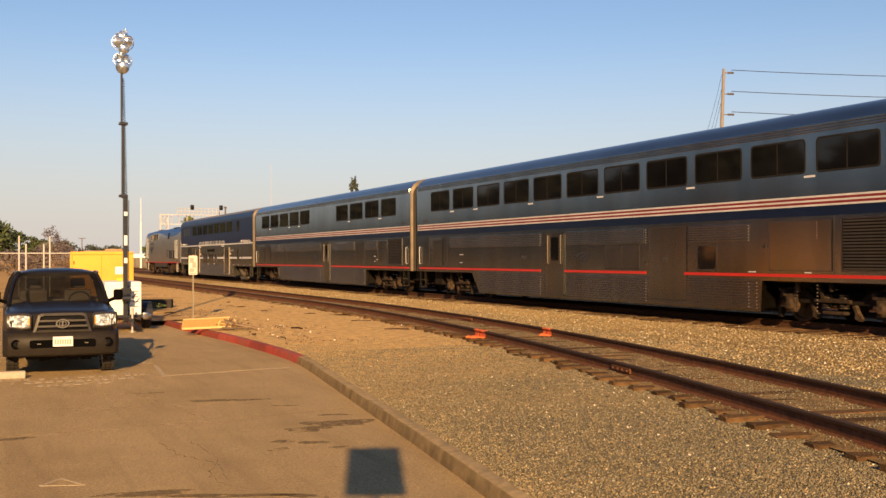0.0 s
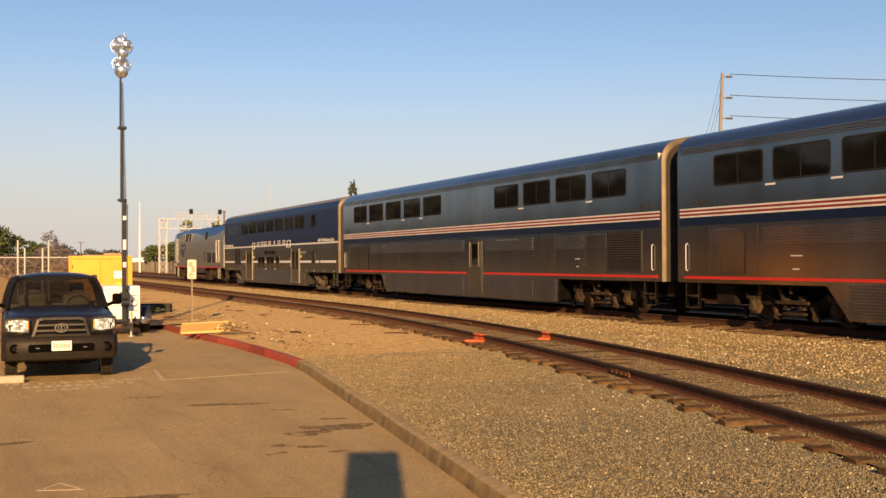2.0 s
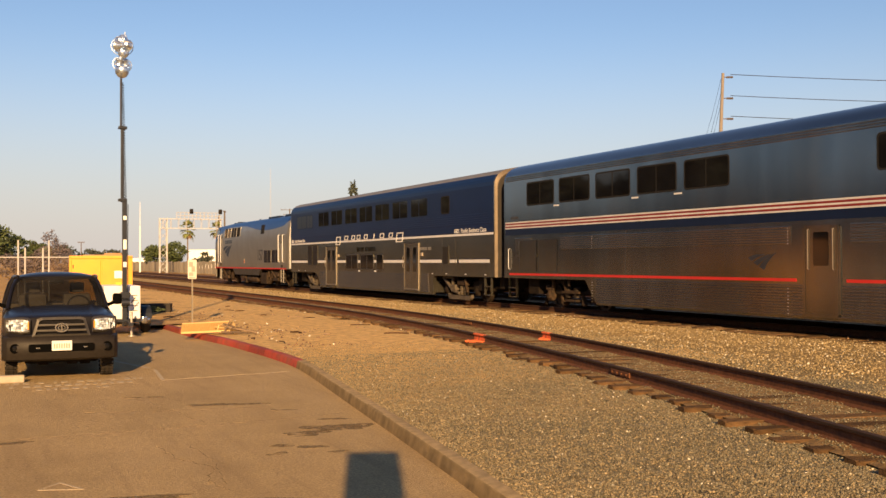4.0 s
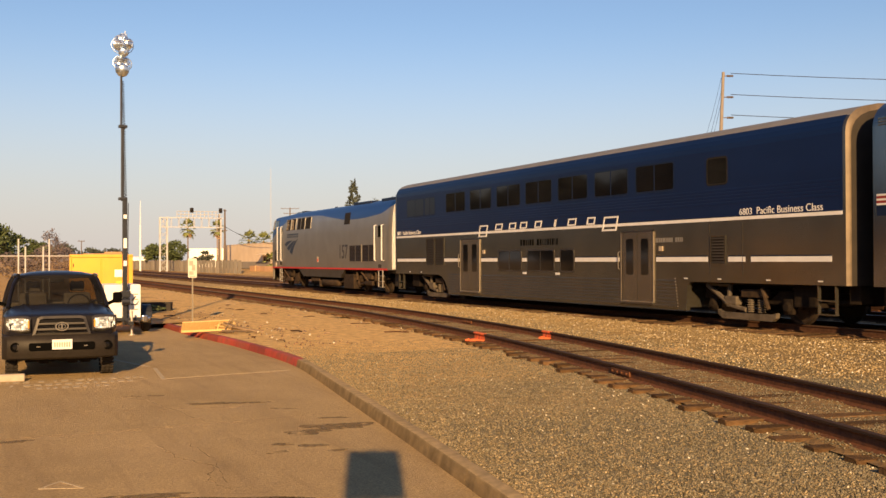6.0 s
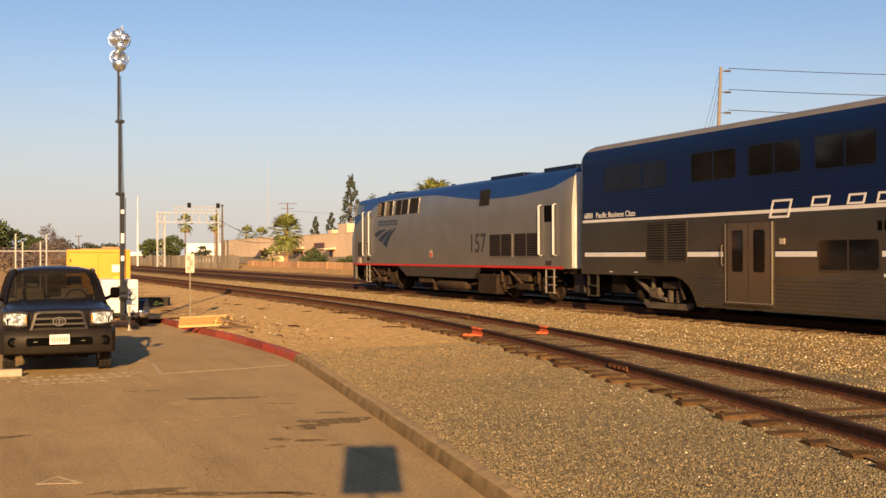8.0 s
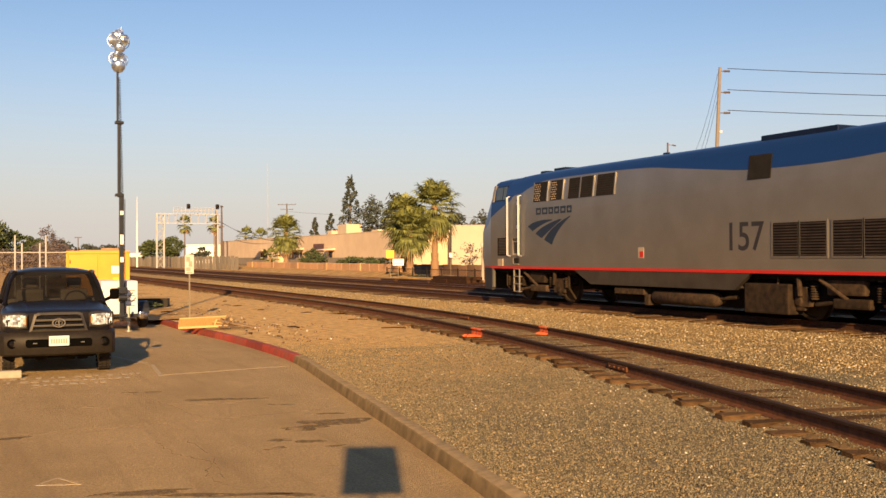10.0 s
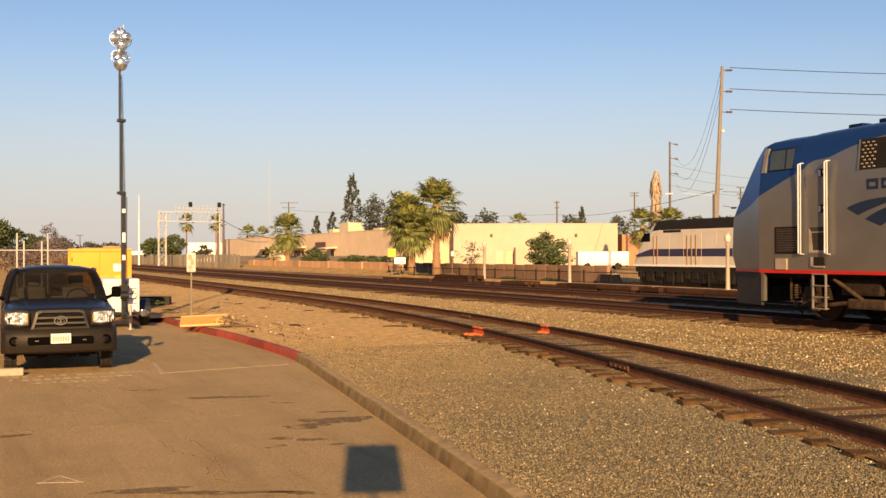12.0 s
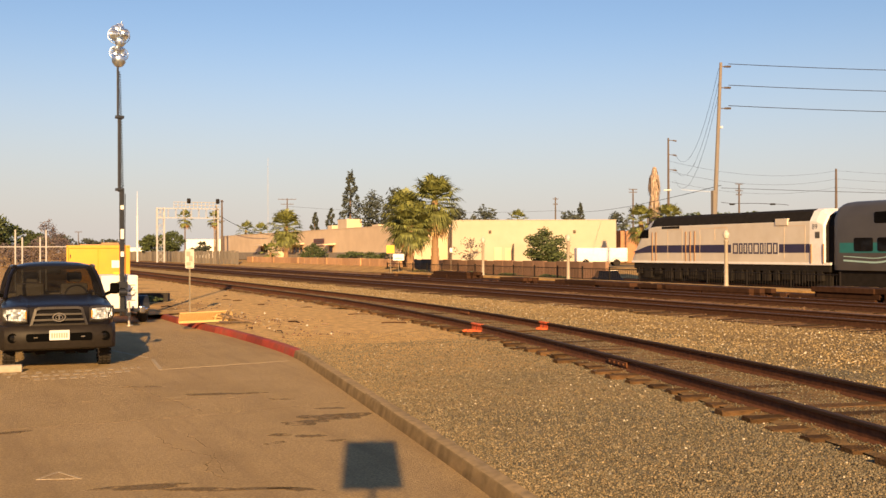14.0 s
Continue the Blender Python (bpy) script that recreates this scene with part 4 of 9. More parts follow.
def swoosh(parent, y0, z0, w, h, material, half=HALF):
    """An emblem of three curved bands that fan out and taper towards one tip."""
    bands = (((0.0, 0.70), (0.24, 0.88), (0.58, 0.91), (0.12, 0.52), (0.36, 0.75), (0.60, 0.885)),
             ((0.19, 0.42), (0.40, 0.68), (0.76, 0.91), (0.34, 0.25), (0.59, 0.61), (0.81, 0.89)),
             ((0.40, 0.18), (0.62, 0.62), (0.99, 1.0), (0.58, 0.0), (0.74, 0.52), (1.0, 0.98)))

    def bow(a, m, b):
        c = Vector(m) * 2 - (Vector(a) + Vector(b)) * 0.5
        pts = [Vector(a) * (1 - t) ** 2 + c * 2 * t * (1 - t) + Vector(b) * t * t for t in (i / 8 for i in range(9))]
        return [(y0 - w * p.x, z0 + h * p.y) for p in pts]
    for q in bands:
        bm = bmesh.new()
        side_panel(bm, bow(*q[:3]) + bow(*q[3:])[::-1], 0.005, 0.01, half=half)
        part("emblem_band", bm, material, parent)


def letter_bars(parent, y, z, h, widths, gap, material, half=HALF, lean=0.0, name="lettering"):
    """A word as a row of plain upright bars."""
    for w in widths:
        if w > 0:
            bm = bmesh.new()
            side_panel(bm, [(y, z), (y - w, z), (y - w - lean * h, z + h), (y - lean * h, z + h)], 0.005, 0.01, half=half)
            part(name, bm, material, parent)
        y -= abs(w) + gap


def hollow_bars(parent, y, z, h, widths, gap, k, material, half=HALF, lean=0.0, proud=0.005, name="lettering", label=""):
    """A brand name as a row of plain hollow slanted blocks with strokes of thickness k."""
    for w in widths:
        bm = bmesh.new()
        outer = [(y, z), (y - w, z), (y - w - lean * h, z + h), (y - lean * h, z + h)]
        k2 = min(k, w * 0.3)
        inner = [(y - k2 - lean * k, z + k), (y - w + k2 - lean * k, z + k), (y - w + k2 - lean * (h - k), z + h - k), (y - k2 - lean * (h - k), z + h - k)]
        x1, x0 = -half - proud, -half + 0.01
        a, b = [bm.verts.new((x1, *p)) for p in outer], [bm.verts.new((x1, *p)) for p in inner]
        c, d = [bm.verts.new((x0, *p)) for p in outer], [bm.verts.new((x0, *p)) for p in inner]
        for i in range(4):
            j = (i + 1) % 4
            for u, v in ((a, b), (a, c), (b, d), (c, d)):
                bm.faces.new((u[i], u[j], v[j], v[i]))
        part(name, bm, material, parent, label)
        y -= w + gap


def coach_ends(parent, y0, y1, face):
    """Diaphragms, end posts, couplers and steps."""
    for y, d in ((y0, -1), (y1, 1)):
        bm = bmesh.new()
        for x in (-0.62, 0.50):
            rbox(bm, x, x + 0.12, min(y, y + d * 0.26), max(y, y + d * 0.26), 1.1, 3.6, 0.03)
        rbox(bm, -0.62, 0.62, min(y, y + d * 0.26), max(y, y + d * 0.26), 3.6, 3.75, 0.03)
        part("diaphragm", bm, M_RUBBER, parent, "black rubber diaphragm")
        bm = bmesh.new()
        rbox(bm, -0.17, 0.17, min(y - d * 0.3, y + d * 0.3), max(y - d * 0.3, y + d * 0.3), 0.72, 0.98, 0.04)
        box(bm, -1.2, 1.2, min(y, y - d * 0.3), max(y, y - d * 0.3), 0.55, 0.95)
        part("coupler", bm, M_UNDER, parent)
        for s in (-1, 1):       # corner step skirt with rungs, and gear by the coupler
            bm = bmesh.new()
            yy = y - d * 0.62
            box(bm, *sorted((s * 1.46, s * 1.54)), yy - 0.26, yy - 0.235, 0.30, 0.95)
            box(bm, *sorted((s * 1.46, s * 1.54)), yy + 0.235, yy + 0.26, 0.30, 0.95)
            box(bm, *sorted((s * 1.44, s * 1.56)), yy - 0.235, yy + 0.235, 0.60, 0.63)
            box(bm, *sorted((s * 1.42, s * 1.57)), yy - 0.235, yy + 0.235, 0.30, 0.33)
            part("corner_step", bm, face, parent)
            bm = bmesh.new()
            rbox(bm, *sorted((s * 0.5, s * 1.25)), min(y - d * 1.2, y - d * 1.9), max(y - d * 1.2, y - d * 1.9), 0.42, 0.95, 0.04)
            part("underfloor_box", bm, M_UNDER, parent)
            bm = bmesh.new()
            tube(bm, (s * 0.9, y - d * 0.4, 0.55), (s * 0.9, y - d * 1.6, 0.55), 0.06)
            part("underfloor_pipe", bm, M_UNDER, parent)
            bm = bmesh.new()
            pipe(bm, [(s * 0.35, y, 0.9), (s * 0.38, y + d * 0.12, 0.62), (s * 0.35, y + d * 0.3, 0.5)], 0.03)
            part("brake_hose", bm, M_RUBBER, parent)


def make_sleeper_coach(label, yc, near, far, windows, door, extras):
    """A two-level stainless coach; near and far are its ends along the line, all in the train's own measure."""
    car = thing("bilevel_coach", label, "train car", "coaches of the passing train", at=pose(XT, yc, 0))
    y0, y1 = near - yc, far - yc
    coach_shell(car, y0, y1, (M_STEEL, M_ROOF, M_ENDTRIM, M_ENDDARK), 4.40)
    # lower sides between the bogies, with raked ends
    lo0, lo1 = y0 + 5.35, y1 - 5.15
    bm = bmesh.new()
    for s in (-1, 1):
        prism(bm, [(lo0, 0.95), (lo0 + 0.04, 0.22), (lo1 - 0.62, 0.22), (lo1, 0.95)], "x", s * 1.42, s * 1.55)
    box(bm, -1.42, 1.42, lo0 + 0.1, lo1 - 0.65, 0.30, 0.95)
    part("lower_side", bm, M_STEEL, car)
    flutes(car, lo0 + 0.06, lo1 - 0.62, 0.25, 0.97, 0.065, M_STEEL, depth=0.006)
    d0, d1 = door[0] - yc, door[1] - yc
    for q0, q1 in extras["flutes"]:
        flutes(car, q0 - yc, q1 - yc, 1.88, 2.30, 0.06, M_STEEL, depth=0.007)
    flutes(car, y0 + 0.2, y1 - 0.2, 4.235, 4.42, 0.06, M_STEEL, depth=0.010)
    # stripes
    for z0, z1, m in ((2.615, 2.655, M_DULLWHITE), (2.658, 2.706, M_DULLRED), (2.709, 2.750, M_DULLWHITE), (2.753, 2.801, M_DULLRED), (2.804, 2.845, M_DULLWHITE), (2.40, 2.610, M_NAVY)):
        bm = bmesh.new()
        for s in (-1, 1):
            side_box(bm, y0 + 0.15, y1 - 0.15, z0, z1, 0.004, side=s)
        part("stripe", bm, m, car)
    for q0, q1 in extras["red"]:
        bm = bmesh.new()
        side_box(bm, q0 - yc, q1 - yc, 1.045, 1.115, 0.017)
        part("stripe", bm, M_RED, car, "bright red stripe")
    for w in windows:
        for s in (-1, 1):
            window(car, w - yc, w - 1.66 - yc, 3.39, 4.08, M_RUBBER, side=s)
    for w in extras["plates"]:      # small white plates under the windows
        bm = bmesh.new()
        side_box(bm, w - yc, w - 0.32 - yc, 3.255, 3.30, 0.006)
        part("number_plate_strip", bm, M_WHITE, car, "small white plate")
    # door leaf in its frame
    bm = bmesh.new()
    side_box(bm, d0 + 0.05, d1 - 0.05, 0.36, 2.24, 0.026)
    leaf = part("door", bm, M_STEEL, car, "plain steel side door with a tall window")
    bm = bmesh.new()
    prism(bm, rounded((d0 + d1) / 2 - 0.22, (d0 + d1) / 2 + 0.22, 1.40, 2.14, 0.05), "x", -HALF - 0.01, -HALF - 0.032)
    part("pane", bm, M_GLASS, leaf)
    bm = bmesh.new()
    for q in ((d0, d0 - 0.045), (d1 + 0.03, d1)):
        side_box(bm, *q, 0.30, 2.28, 0.035)
    side_box(bm, d0, d1, 2.245, 2.28, 0.03)
    side_box(bm, d0, d1, 0.30, 0.35, 0.05)
    part("door_frame", bm, M_STEEL, car)
    for q in (d0 - 0.14, d1 + 0.14):
        handrail(car, q, 1.30, 2.22, r=0.012, off=0.05, material=M_STEEL_LT)
    q0, q1 = extras["louvre"]
    louvre(car, q0 - yc, q1 - yc, 1.22, 2.30, M_STEEL_DK, 16)
    for q0, q1, z0, z1 in extras["hatches"]:
        bm = bmesh.new()
        q0, q1 = q0 - yc, q1 - yc
        side_box(bm, q0, q1, z0, z1, 0.013)
        h = part("hatch", bm, M_STEEL, car)
        bm = bmesh.new()
        for e in ((q0 - 0.014, q0, z0, z1), (q1, q1 + 0.014, z0, z1), (q0, q1, z1, z1 + 0.014), (q0, q1, z0 - 0.014, z0)):
            side_box(bm, *e, 0.016)
        side_box(bm, q0 + 0.08, q0 + 0.20, (z0 + z1) / 2 - 0.03, (z0 + z1) / 2 + 0.03, 0.03)
        part("hatch_rim", bm, M_SEAM, h)
    for q in extras["rivets"]:
        bm = bmesh.new()
        for z in (1.90, 1.97, 2.04, 2.11, 2.18, 2.25, 0.32, 0.40, 0.48, 0.56, 0.64, 0.72, 0.80, 0.88):
            lathe(bm, [(0.001, -HALF - 0.030), (0.008, -HALF - 0.026), (0.012, -HALF)], 6, pose(0, q - yc, z), "x")
        tagged(part("rivet_row", bm, M_STEEL_LT, car), kind="stuff")
    for q in extras["seams"]:
        bm = bmesh.new()
        side_box(bm, q - yc, q - 0.018 - yc, 1.125, 2.38, 0.008)
        part("panel_seam", bm, M_SEAM, car)
    for q, z, w in extras["dashes"]:
        bm = bmesh.new()
        side_box(bm, q - yc, q - w - yc, z, z + 0.025, 0.006)
        part("stencil_dash", bm, M_DULLWHITE, car, "small white stencilled dash")
    for q, z in extras["latches"]:
        bm = bmesh.new()
        prism(bm, rounded(q - 0.20 - yc, q + 0.20 - yc, z - 0.07, z + 0.07, 0.06), "x", -HALF, -HALF - 0.012)
        lt = part("latch_recess", bm, M_SEAM, car, "dark oval latch recess")
        for w in (-0.09, 0.07):
            bm = bmesh.new()
            rbox(bm, -HALF - 0.035, -HALF - 0.008, q + w - 0.035 - yc, q + w + 0.035 - yc, z - 0.035, z + 0.035, 0.01)
            part("latch_knob", bm, M_STEEL, lt)
    if "pair" in extras:
        q0, q1 = extras["pair"]
        window(car, q0 - yc, q1 - yc, 1.19, 1.83, M_SEAM, pane=M_STEEL_DK, r=0.04)
    if "window" in extras:
        q0, q1 = extras["window"]
        window(car, q0 - yc, q1 - yc, 1.20, 1.78, M_STEEL_DK, split=False)
    if "emblem" in extras:
        swoosh(car, extras["emblem"] - yc, 1.30, 0.92, 0.40, M_DECAL_DARK)
    for q in extras["marks"]:
        letter_bars(car, q - yc, 2.93, 0.10, [0.07] * 5, 0.035, M_DECAL_DARK, name="number_bars")
    coach_ends(car, y0, y1, M_STEEL)
    handrail(car, y0 + 0.45, 1.25, 1.95, r=0.011, off=0.05)
    handrail(car, y1 - 0.45, 1.25, 1.95, r=0.011, off=0.05)
    for q0, q1 in ((y0 + 1.3, lo0), (lo1, y1 - 1.3)):      # floor and sill over each bogie
        bm = bmesh.new()
        box(bm, -1.3, 1.3, q0, q1, 0.90, 0.96)
        box(bm, -0.3, 0.3, q0, q1, 0.75, 0.90)
        part("underframe", bm, M_UNDER, car)
    bm = bmesh.new()
    for k in range(8):      # rivets down the raked end of the lower side
        lathe(bm, [(0.001, -HALF - 0.030), (0.009, -HALF - 0.024), (0.013, -HALF)], 6, pose(0, lo0 + 0.16, 0.30 + 0.085 * k), "x")
    tagged(part("rivet_row", bm, M_STEEL_LT, car), kind="stuff")
    make_bogie(car, -9.28, 2.59)
    make_bogie(car, 9.12, 2.59)
    return car


def make_lounge_coach(yc, near, far):
    """The blue and grey two-level coach with white lettering."""
    car = thing("bilevel_coach", "dark blue over grey two-level coach with white stripes", "train car", "coaches of the passing train", at=pose(XT, yc, 0))
    y0, y1 = near - yc, far - yc
    coach_shell(car, y0, y1, (M_GREYCAR, M_GREYROOF, M_ENDTRIM, M_ENDDARK), 4.60)
    for s in (-1, 1):          # blue upper side, carried round the shoulder
        bm = bmesh.new()
        out = [(s * 1.553, 2.56), (s * 1.556, 4.22), (s * 1.541, 4.35), (s * 1.496, 4.47), (s * 1.406, 4.60),
               (s * 1.39, 4.585), (s * 1.48, 4.455), (s * 1.525, 4.335), (s * 1.54, 4.22), (s * 1.54, 2.56)]
        prism(bm, out, "y", y0 + 0.14, y1 - 0.14)
        part("upper_side", bm, M_BLUECAR, car, "dark blue upper side")
    flutes(car, y0 + 0.16, y1 - 0.16, 2.86, 3.26, 0.075, M_BLUECAR, depth=0.006)
    lo0, lo1 = y0 + 5.3, y1 - 4.5
    bm = bmesh.new()
    for s in (-1, 1):
        prism(bm, [(lo0 - 0.10, 0.95), (lo0, 0.86), (lo0 + 0.04, 0.70), (lo0 + 0.08, 0.2), (lo1 - 0.92, 0.2), (lo1 - 0.80, 0.45), (lo1 - 0.60, 0.70), (lo1 - 0.32, 0.87), (lo1, 0.95)], "x", s * 1.42, s * 1.55)
    box(bm, -1.42, 1.42, lo0 + 0.15, lo1 - 0.95, 0.28, 0.95)
    part("lower_side", bm, M_GREYCAR, car)
    flutes(car, lo0 + 0.48, lo1 - 0.95, 0.24, 0.98, 0.09, M_GREYCAR, depth=0.007)
    bm = bmesh.new()
    for s in (-1, 1):
        side_box(bm, y0 + 0.15, y1 - 0.15, 2.47, 2.55, 0.006, side=s)
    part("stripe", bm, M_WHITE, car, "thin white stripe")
    for q0, q1 in ((90.7, 87.7), (85.9, 84.55), (82.75, 81.50), (79.74, 79.43), (77.62, 77.35), (76.44, 74.10), (72.38, 70.26), (69.5, 68.9), (68.7, 66.2)):
        bm = bmesh.new()
        side_box(bm, q0 - yc, q1 - yc, 1.465, 1.585, 0.006)
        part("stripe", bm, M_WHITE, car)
        bm = bmesh.new()
        side_box(bm, q0 - yc, q1 - yc, 1.587, 1.617, 0.006)
        part("stripe", bm, M_NAVY, car, "thin navy line over the stripe")
    for q0, q1 in ((85.72, 84.07), (83.62, 81.97), (81.52, 79.87), (79.47, 77.82), (77.40, 75.75), (75.33, 73.68), (73.27, 71.62)):
        for s in (-1, 1):
            window(car, q0 - yc, q1 - yc, 3.38, 4.08, M_NAVY, side=s, pane=M_GLASS_DK)
    window(car, 89.6 - yc, 87.9 - yc, 3.36, 4.02, M_NAVY, pane=M_BLIND)
    window(car, 87.75 - yc, 86.8 - yc, 3.36, 4.02, M_NAVY, pane=M_BLIND)
    window(car, 70.25 - yc, 69.55 - yc, 3.40, 4.02, M_RUBBER, split=False, pane=M_GLASS_DK)
    window(car, 81.41 - yc, 79.82 - yc, 1.18, 1.82, M_STEEL_DK, pane=M_GLASS_DK)
    window(car, 79.35 - yc, 77.70 - yc, 1.18, 1.82, M_STEEL_DK, pane=M_GLASS_DK)
    window(car, 77.27 - yc, 76.54 - yc, 1.18, 1.82, M_STEEL_DK, split=False, pane=M_GLASS_DK)
    for q in (79.70, 77.60):
        bm = bmesh.new()
        side_box(bm, q - yc, q - 0.25 - yc, 1.05, 1.12, 0.006)
        part("small_plate", bm, M_WHITE, car)
    louvre(car, 87.6 - yc, 86.85 - yc, 1.34, 2.38, M_GREYCAR, 15)
    louvre(car, 86.72 - yc, 85.95 - yc, 1.34, 2.38, M_GREYCAR, 15)
    louvre(car, 70.12 - yc, 69.62 - yc, 1.42, 2.08, M_GREYCAR, 9)
    for a, b in ((84.42, 82.85), (73.97, 72.48)):
        a, b = a - yc, b - yc
        mid = (a + b) / 2
        for q0, q1 in ((a - 0.06, mid + 0.012), (mid - 0.012, b + 0.06)):
            bm = bmesh.new()
            side_box(bm, q0, q1, 0.36, 2.28, 0.02)
            leaf = part("door_leaf", bm, M_DOORLEAF, car, "grey sliding door leaf with a narrow window")
            bm = bmesh.new()
            prism(bm, rounded(min(q0, q1) + 0.17, max(q0, q1) - 0.17, 1.10, 2.10, 0.06), "x", -HALF - 0.005, -HALF - 0.026)
            part("pane", bm, M_GLASS_DK, leaf)
        bm = bmesh.new()
        for q in ((a - 0.05, a), (b, b + 0.04)):
            side_box(bm, *q, 0.32, 2.32, 0.03)
        side_box(bm, a, b, 2.28, 2.32, 0.03)
        side_box(bm, a, b, 0.30, 0.35, 0.05)
        part("door_frame", bm, M_STEEL_DK, car)
        for q in (a + 0.004, b - 0.004):
            bm = bmesh.new()            # bright edge strip of the doorway
            side_box(bm, q - 0.012, q + 0.012, 0.36, 2.28, 0.036)
            part("door_edge", bm, M_STEEL_LT, car, "bright door edge strip")
        bm = bmesh.new()
        side_box(bm, a, b, 0.352, 0.375, 0.055)
        part("door_sill", bm, M_STEEL_LT, car)
        handrail(car, a + 0.12, 1.25, 1.75, r=0.012, off=0.05, material=M_STEEL_LT)
        bm = bmesh.new()
        side_box(bm, b - 0.25, b - 0.40, 1.75, 1.88, 0.03)
        part("door_control_box", bm, M_CREAM, car)
    # white brand name as hollow slanted blocks, larger at both ends of the word
    for q, w, big in ((82.95, 0.62, True), (81.66, 0.50, False), (80.65, 0.46, False), (79.88, 0.44, False), (78.90, 0.42, False), (77.68, 0.10, False), (76.87, 0.46, False), (75.79, 0.42, False), (74.97, 0.72, True)):
        z0, h = (2.35, 0.42) if big else (2.565, 0.225)
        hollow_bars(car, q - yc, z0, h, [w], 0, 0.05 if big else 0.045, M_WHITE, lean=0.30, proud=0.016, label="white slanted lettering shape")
    letter_bars(car, 79.85 - yc, 2.0, 0.20, [0.11, 0.13, 0.06, 0.05, 0.10, 0.09, -0.08, 0.13, 0.09, 0.03, 0.03, 0.05, 0.09, 0.06, 0.09, 0.03, 0.09], 0.068, M_SHADEBLACK)
    letter_bars(car, 72.4 - yc, 1.98, 0.12, [0.10, 0.06, 0.06, 0.10, 0.04, 0.05, 0.06, 0.05, -0.05, 0.07, 0.06, 0.04, 0.05], 0.03, M_GREYROOF)
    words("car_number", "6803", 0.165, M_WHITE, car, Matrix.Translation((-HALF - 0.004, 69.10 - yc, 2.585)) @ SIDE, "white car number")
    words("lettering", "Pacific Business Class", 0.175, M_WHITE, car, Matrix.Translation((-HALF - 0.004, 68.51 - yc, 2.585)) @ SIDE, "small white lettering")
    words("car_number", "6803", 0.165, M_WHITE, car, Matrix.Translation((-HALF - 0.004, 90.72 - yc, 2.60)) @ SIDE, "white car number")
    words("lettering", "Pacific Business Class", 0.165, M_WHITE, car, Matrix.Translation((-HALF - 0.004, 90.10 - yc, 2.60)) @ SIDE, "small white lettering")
    for q in (70.2, 69.0):      # seams beside the vent
        bm = bmesh.new()
        side_box(bm, q - yc, q - 0.018 - yc, 1.15, 2.40, 0.009)
        part("panel_seam", bm, M_SEAM, car)
    bm = bmesh.new()
    for k in range(10):
        lathe(bm, [(0.001, -HALF - 0.026), (0.009, -HALF - 0.02), (0.013, -HALF)], 6, pose(0, 71.56 - yc - 0.012 * (9 - k), 0.30 + 0.08 * k), "x")
    tagged(part("rivet_row", bm, M_STEEL_LT, car), kind="stuff")
    for q, z in ((71.2, 1.02), (69.9, 1.02), (68.2, 1.02), (66.6, 1.02), (89.4, 1.02), (88.2, 1.02)):
        bm = bmesh.new()
        side_box(bm, q - yc, q - 0.14 - yc, z, z + 0.03, 0.006)
        part("stencil_dash", bm, M_DULLWHITE, car, "small white stencilled dash")
    coach_ends(car, y0, y1, M_GREYCAR)
    for q0, q1 in ((y0 + 1.3, lo0), (lo1, y1 - 1.3)):      # floor and sill over each bogie
        bm = bmesh.new()
        box(bm, -1.3, 1.3, q0, q1, 0.90, 0.96)
        box(bm, -0.3, 0.3, q0, q1, 0.75, 0.90)
        part("underframe", bm, M_UNDER, car)
    make_bogie(car, -9.2, 2.59, kind="lounge")
    make_bogie(car, 8.72, 2.59, kind="lounge")
    return car


def loco_paint():
    """Silver body paint with a blue upper part whose lower edge waves along the body."""
    m = M_SILVER.copy()
    m.name = "silver and blue locomotive paint"
    n, link = m.node_tree.nodes, m.node_tree.links.new
    b = n["Principled BSDF"]
    src = b.inputs["Base Color"].links[0].from_socket
    co = n.new("ShaderNodeTexCoord")
    sep = n.new("ShaderNodeSeparateXYZ")
    link(co.outputs["Object"], sep.inputs[0])
    along = n.new("ShaderNodeMapRange")
    along.inputs[1].default_value, along.inputs[2].default_value = -10.5, 10.5
    link(sep.outputs[1], along.inputs[0])
    edge = n.new("ShaderNodeValToRGB")
    edge.color_ramp.interpolation = "CARDINAL"
    pts = [(91.2, 4.2), (91.7, 3.95), (92.6, 3.69), (94.2, 3.56), (96.5, 3.51), (98.6, 3.60), (101.0, 3.84), (102.7, 3.94), (106.5, 3.96), (107.7, 3.88), (108.6, 3.64), (109.48, 3.39), (112.1, 2.42)]
    ramp = edge.color_ramp
    while len(ramp.elements) < len(pts):
        ramp.elements.new(0.5)
    for el, (s, z) in zip(ramp.elements, pts):
        el.position = (s - 101.6 + 10.5) / 21
        el.color = (z / 5, z / 5, z / 5, 1)
    link(along.outputs[0], edge.inputs[0])
    up = n.new("ShaderNodeMath")
    up.operation = "MULTIPLY"
    up.inputs[1].default_value = 0.2
    link(sep.outputs[2], up.inputs[0])
    over = n.new("ShaderNodeMath")
    over.operation = "GREATER_THAN"
    link(up.outputs[0], over.inputs[0])
    link(edge.outputs[0], over.inputs[1])
    k = n.new("ShaderNodeMix")
    k.data_type = "RGBA"
    k.inputs[7].default_value = (0.020, 0.072, 0.215, 1)
    link(over.outputs[0], k.inputs[0])
    link(src, k.inputs[6])
    link(k.outputs[2], b.inputs["Base Color"])
    return m


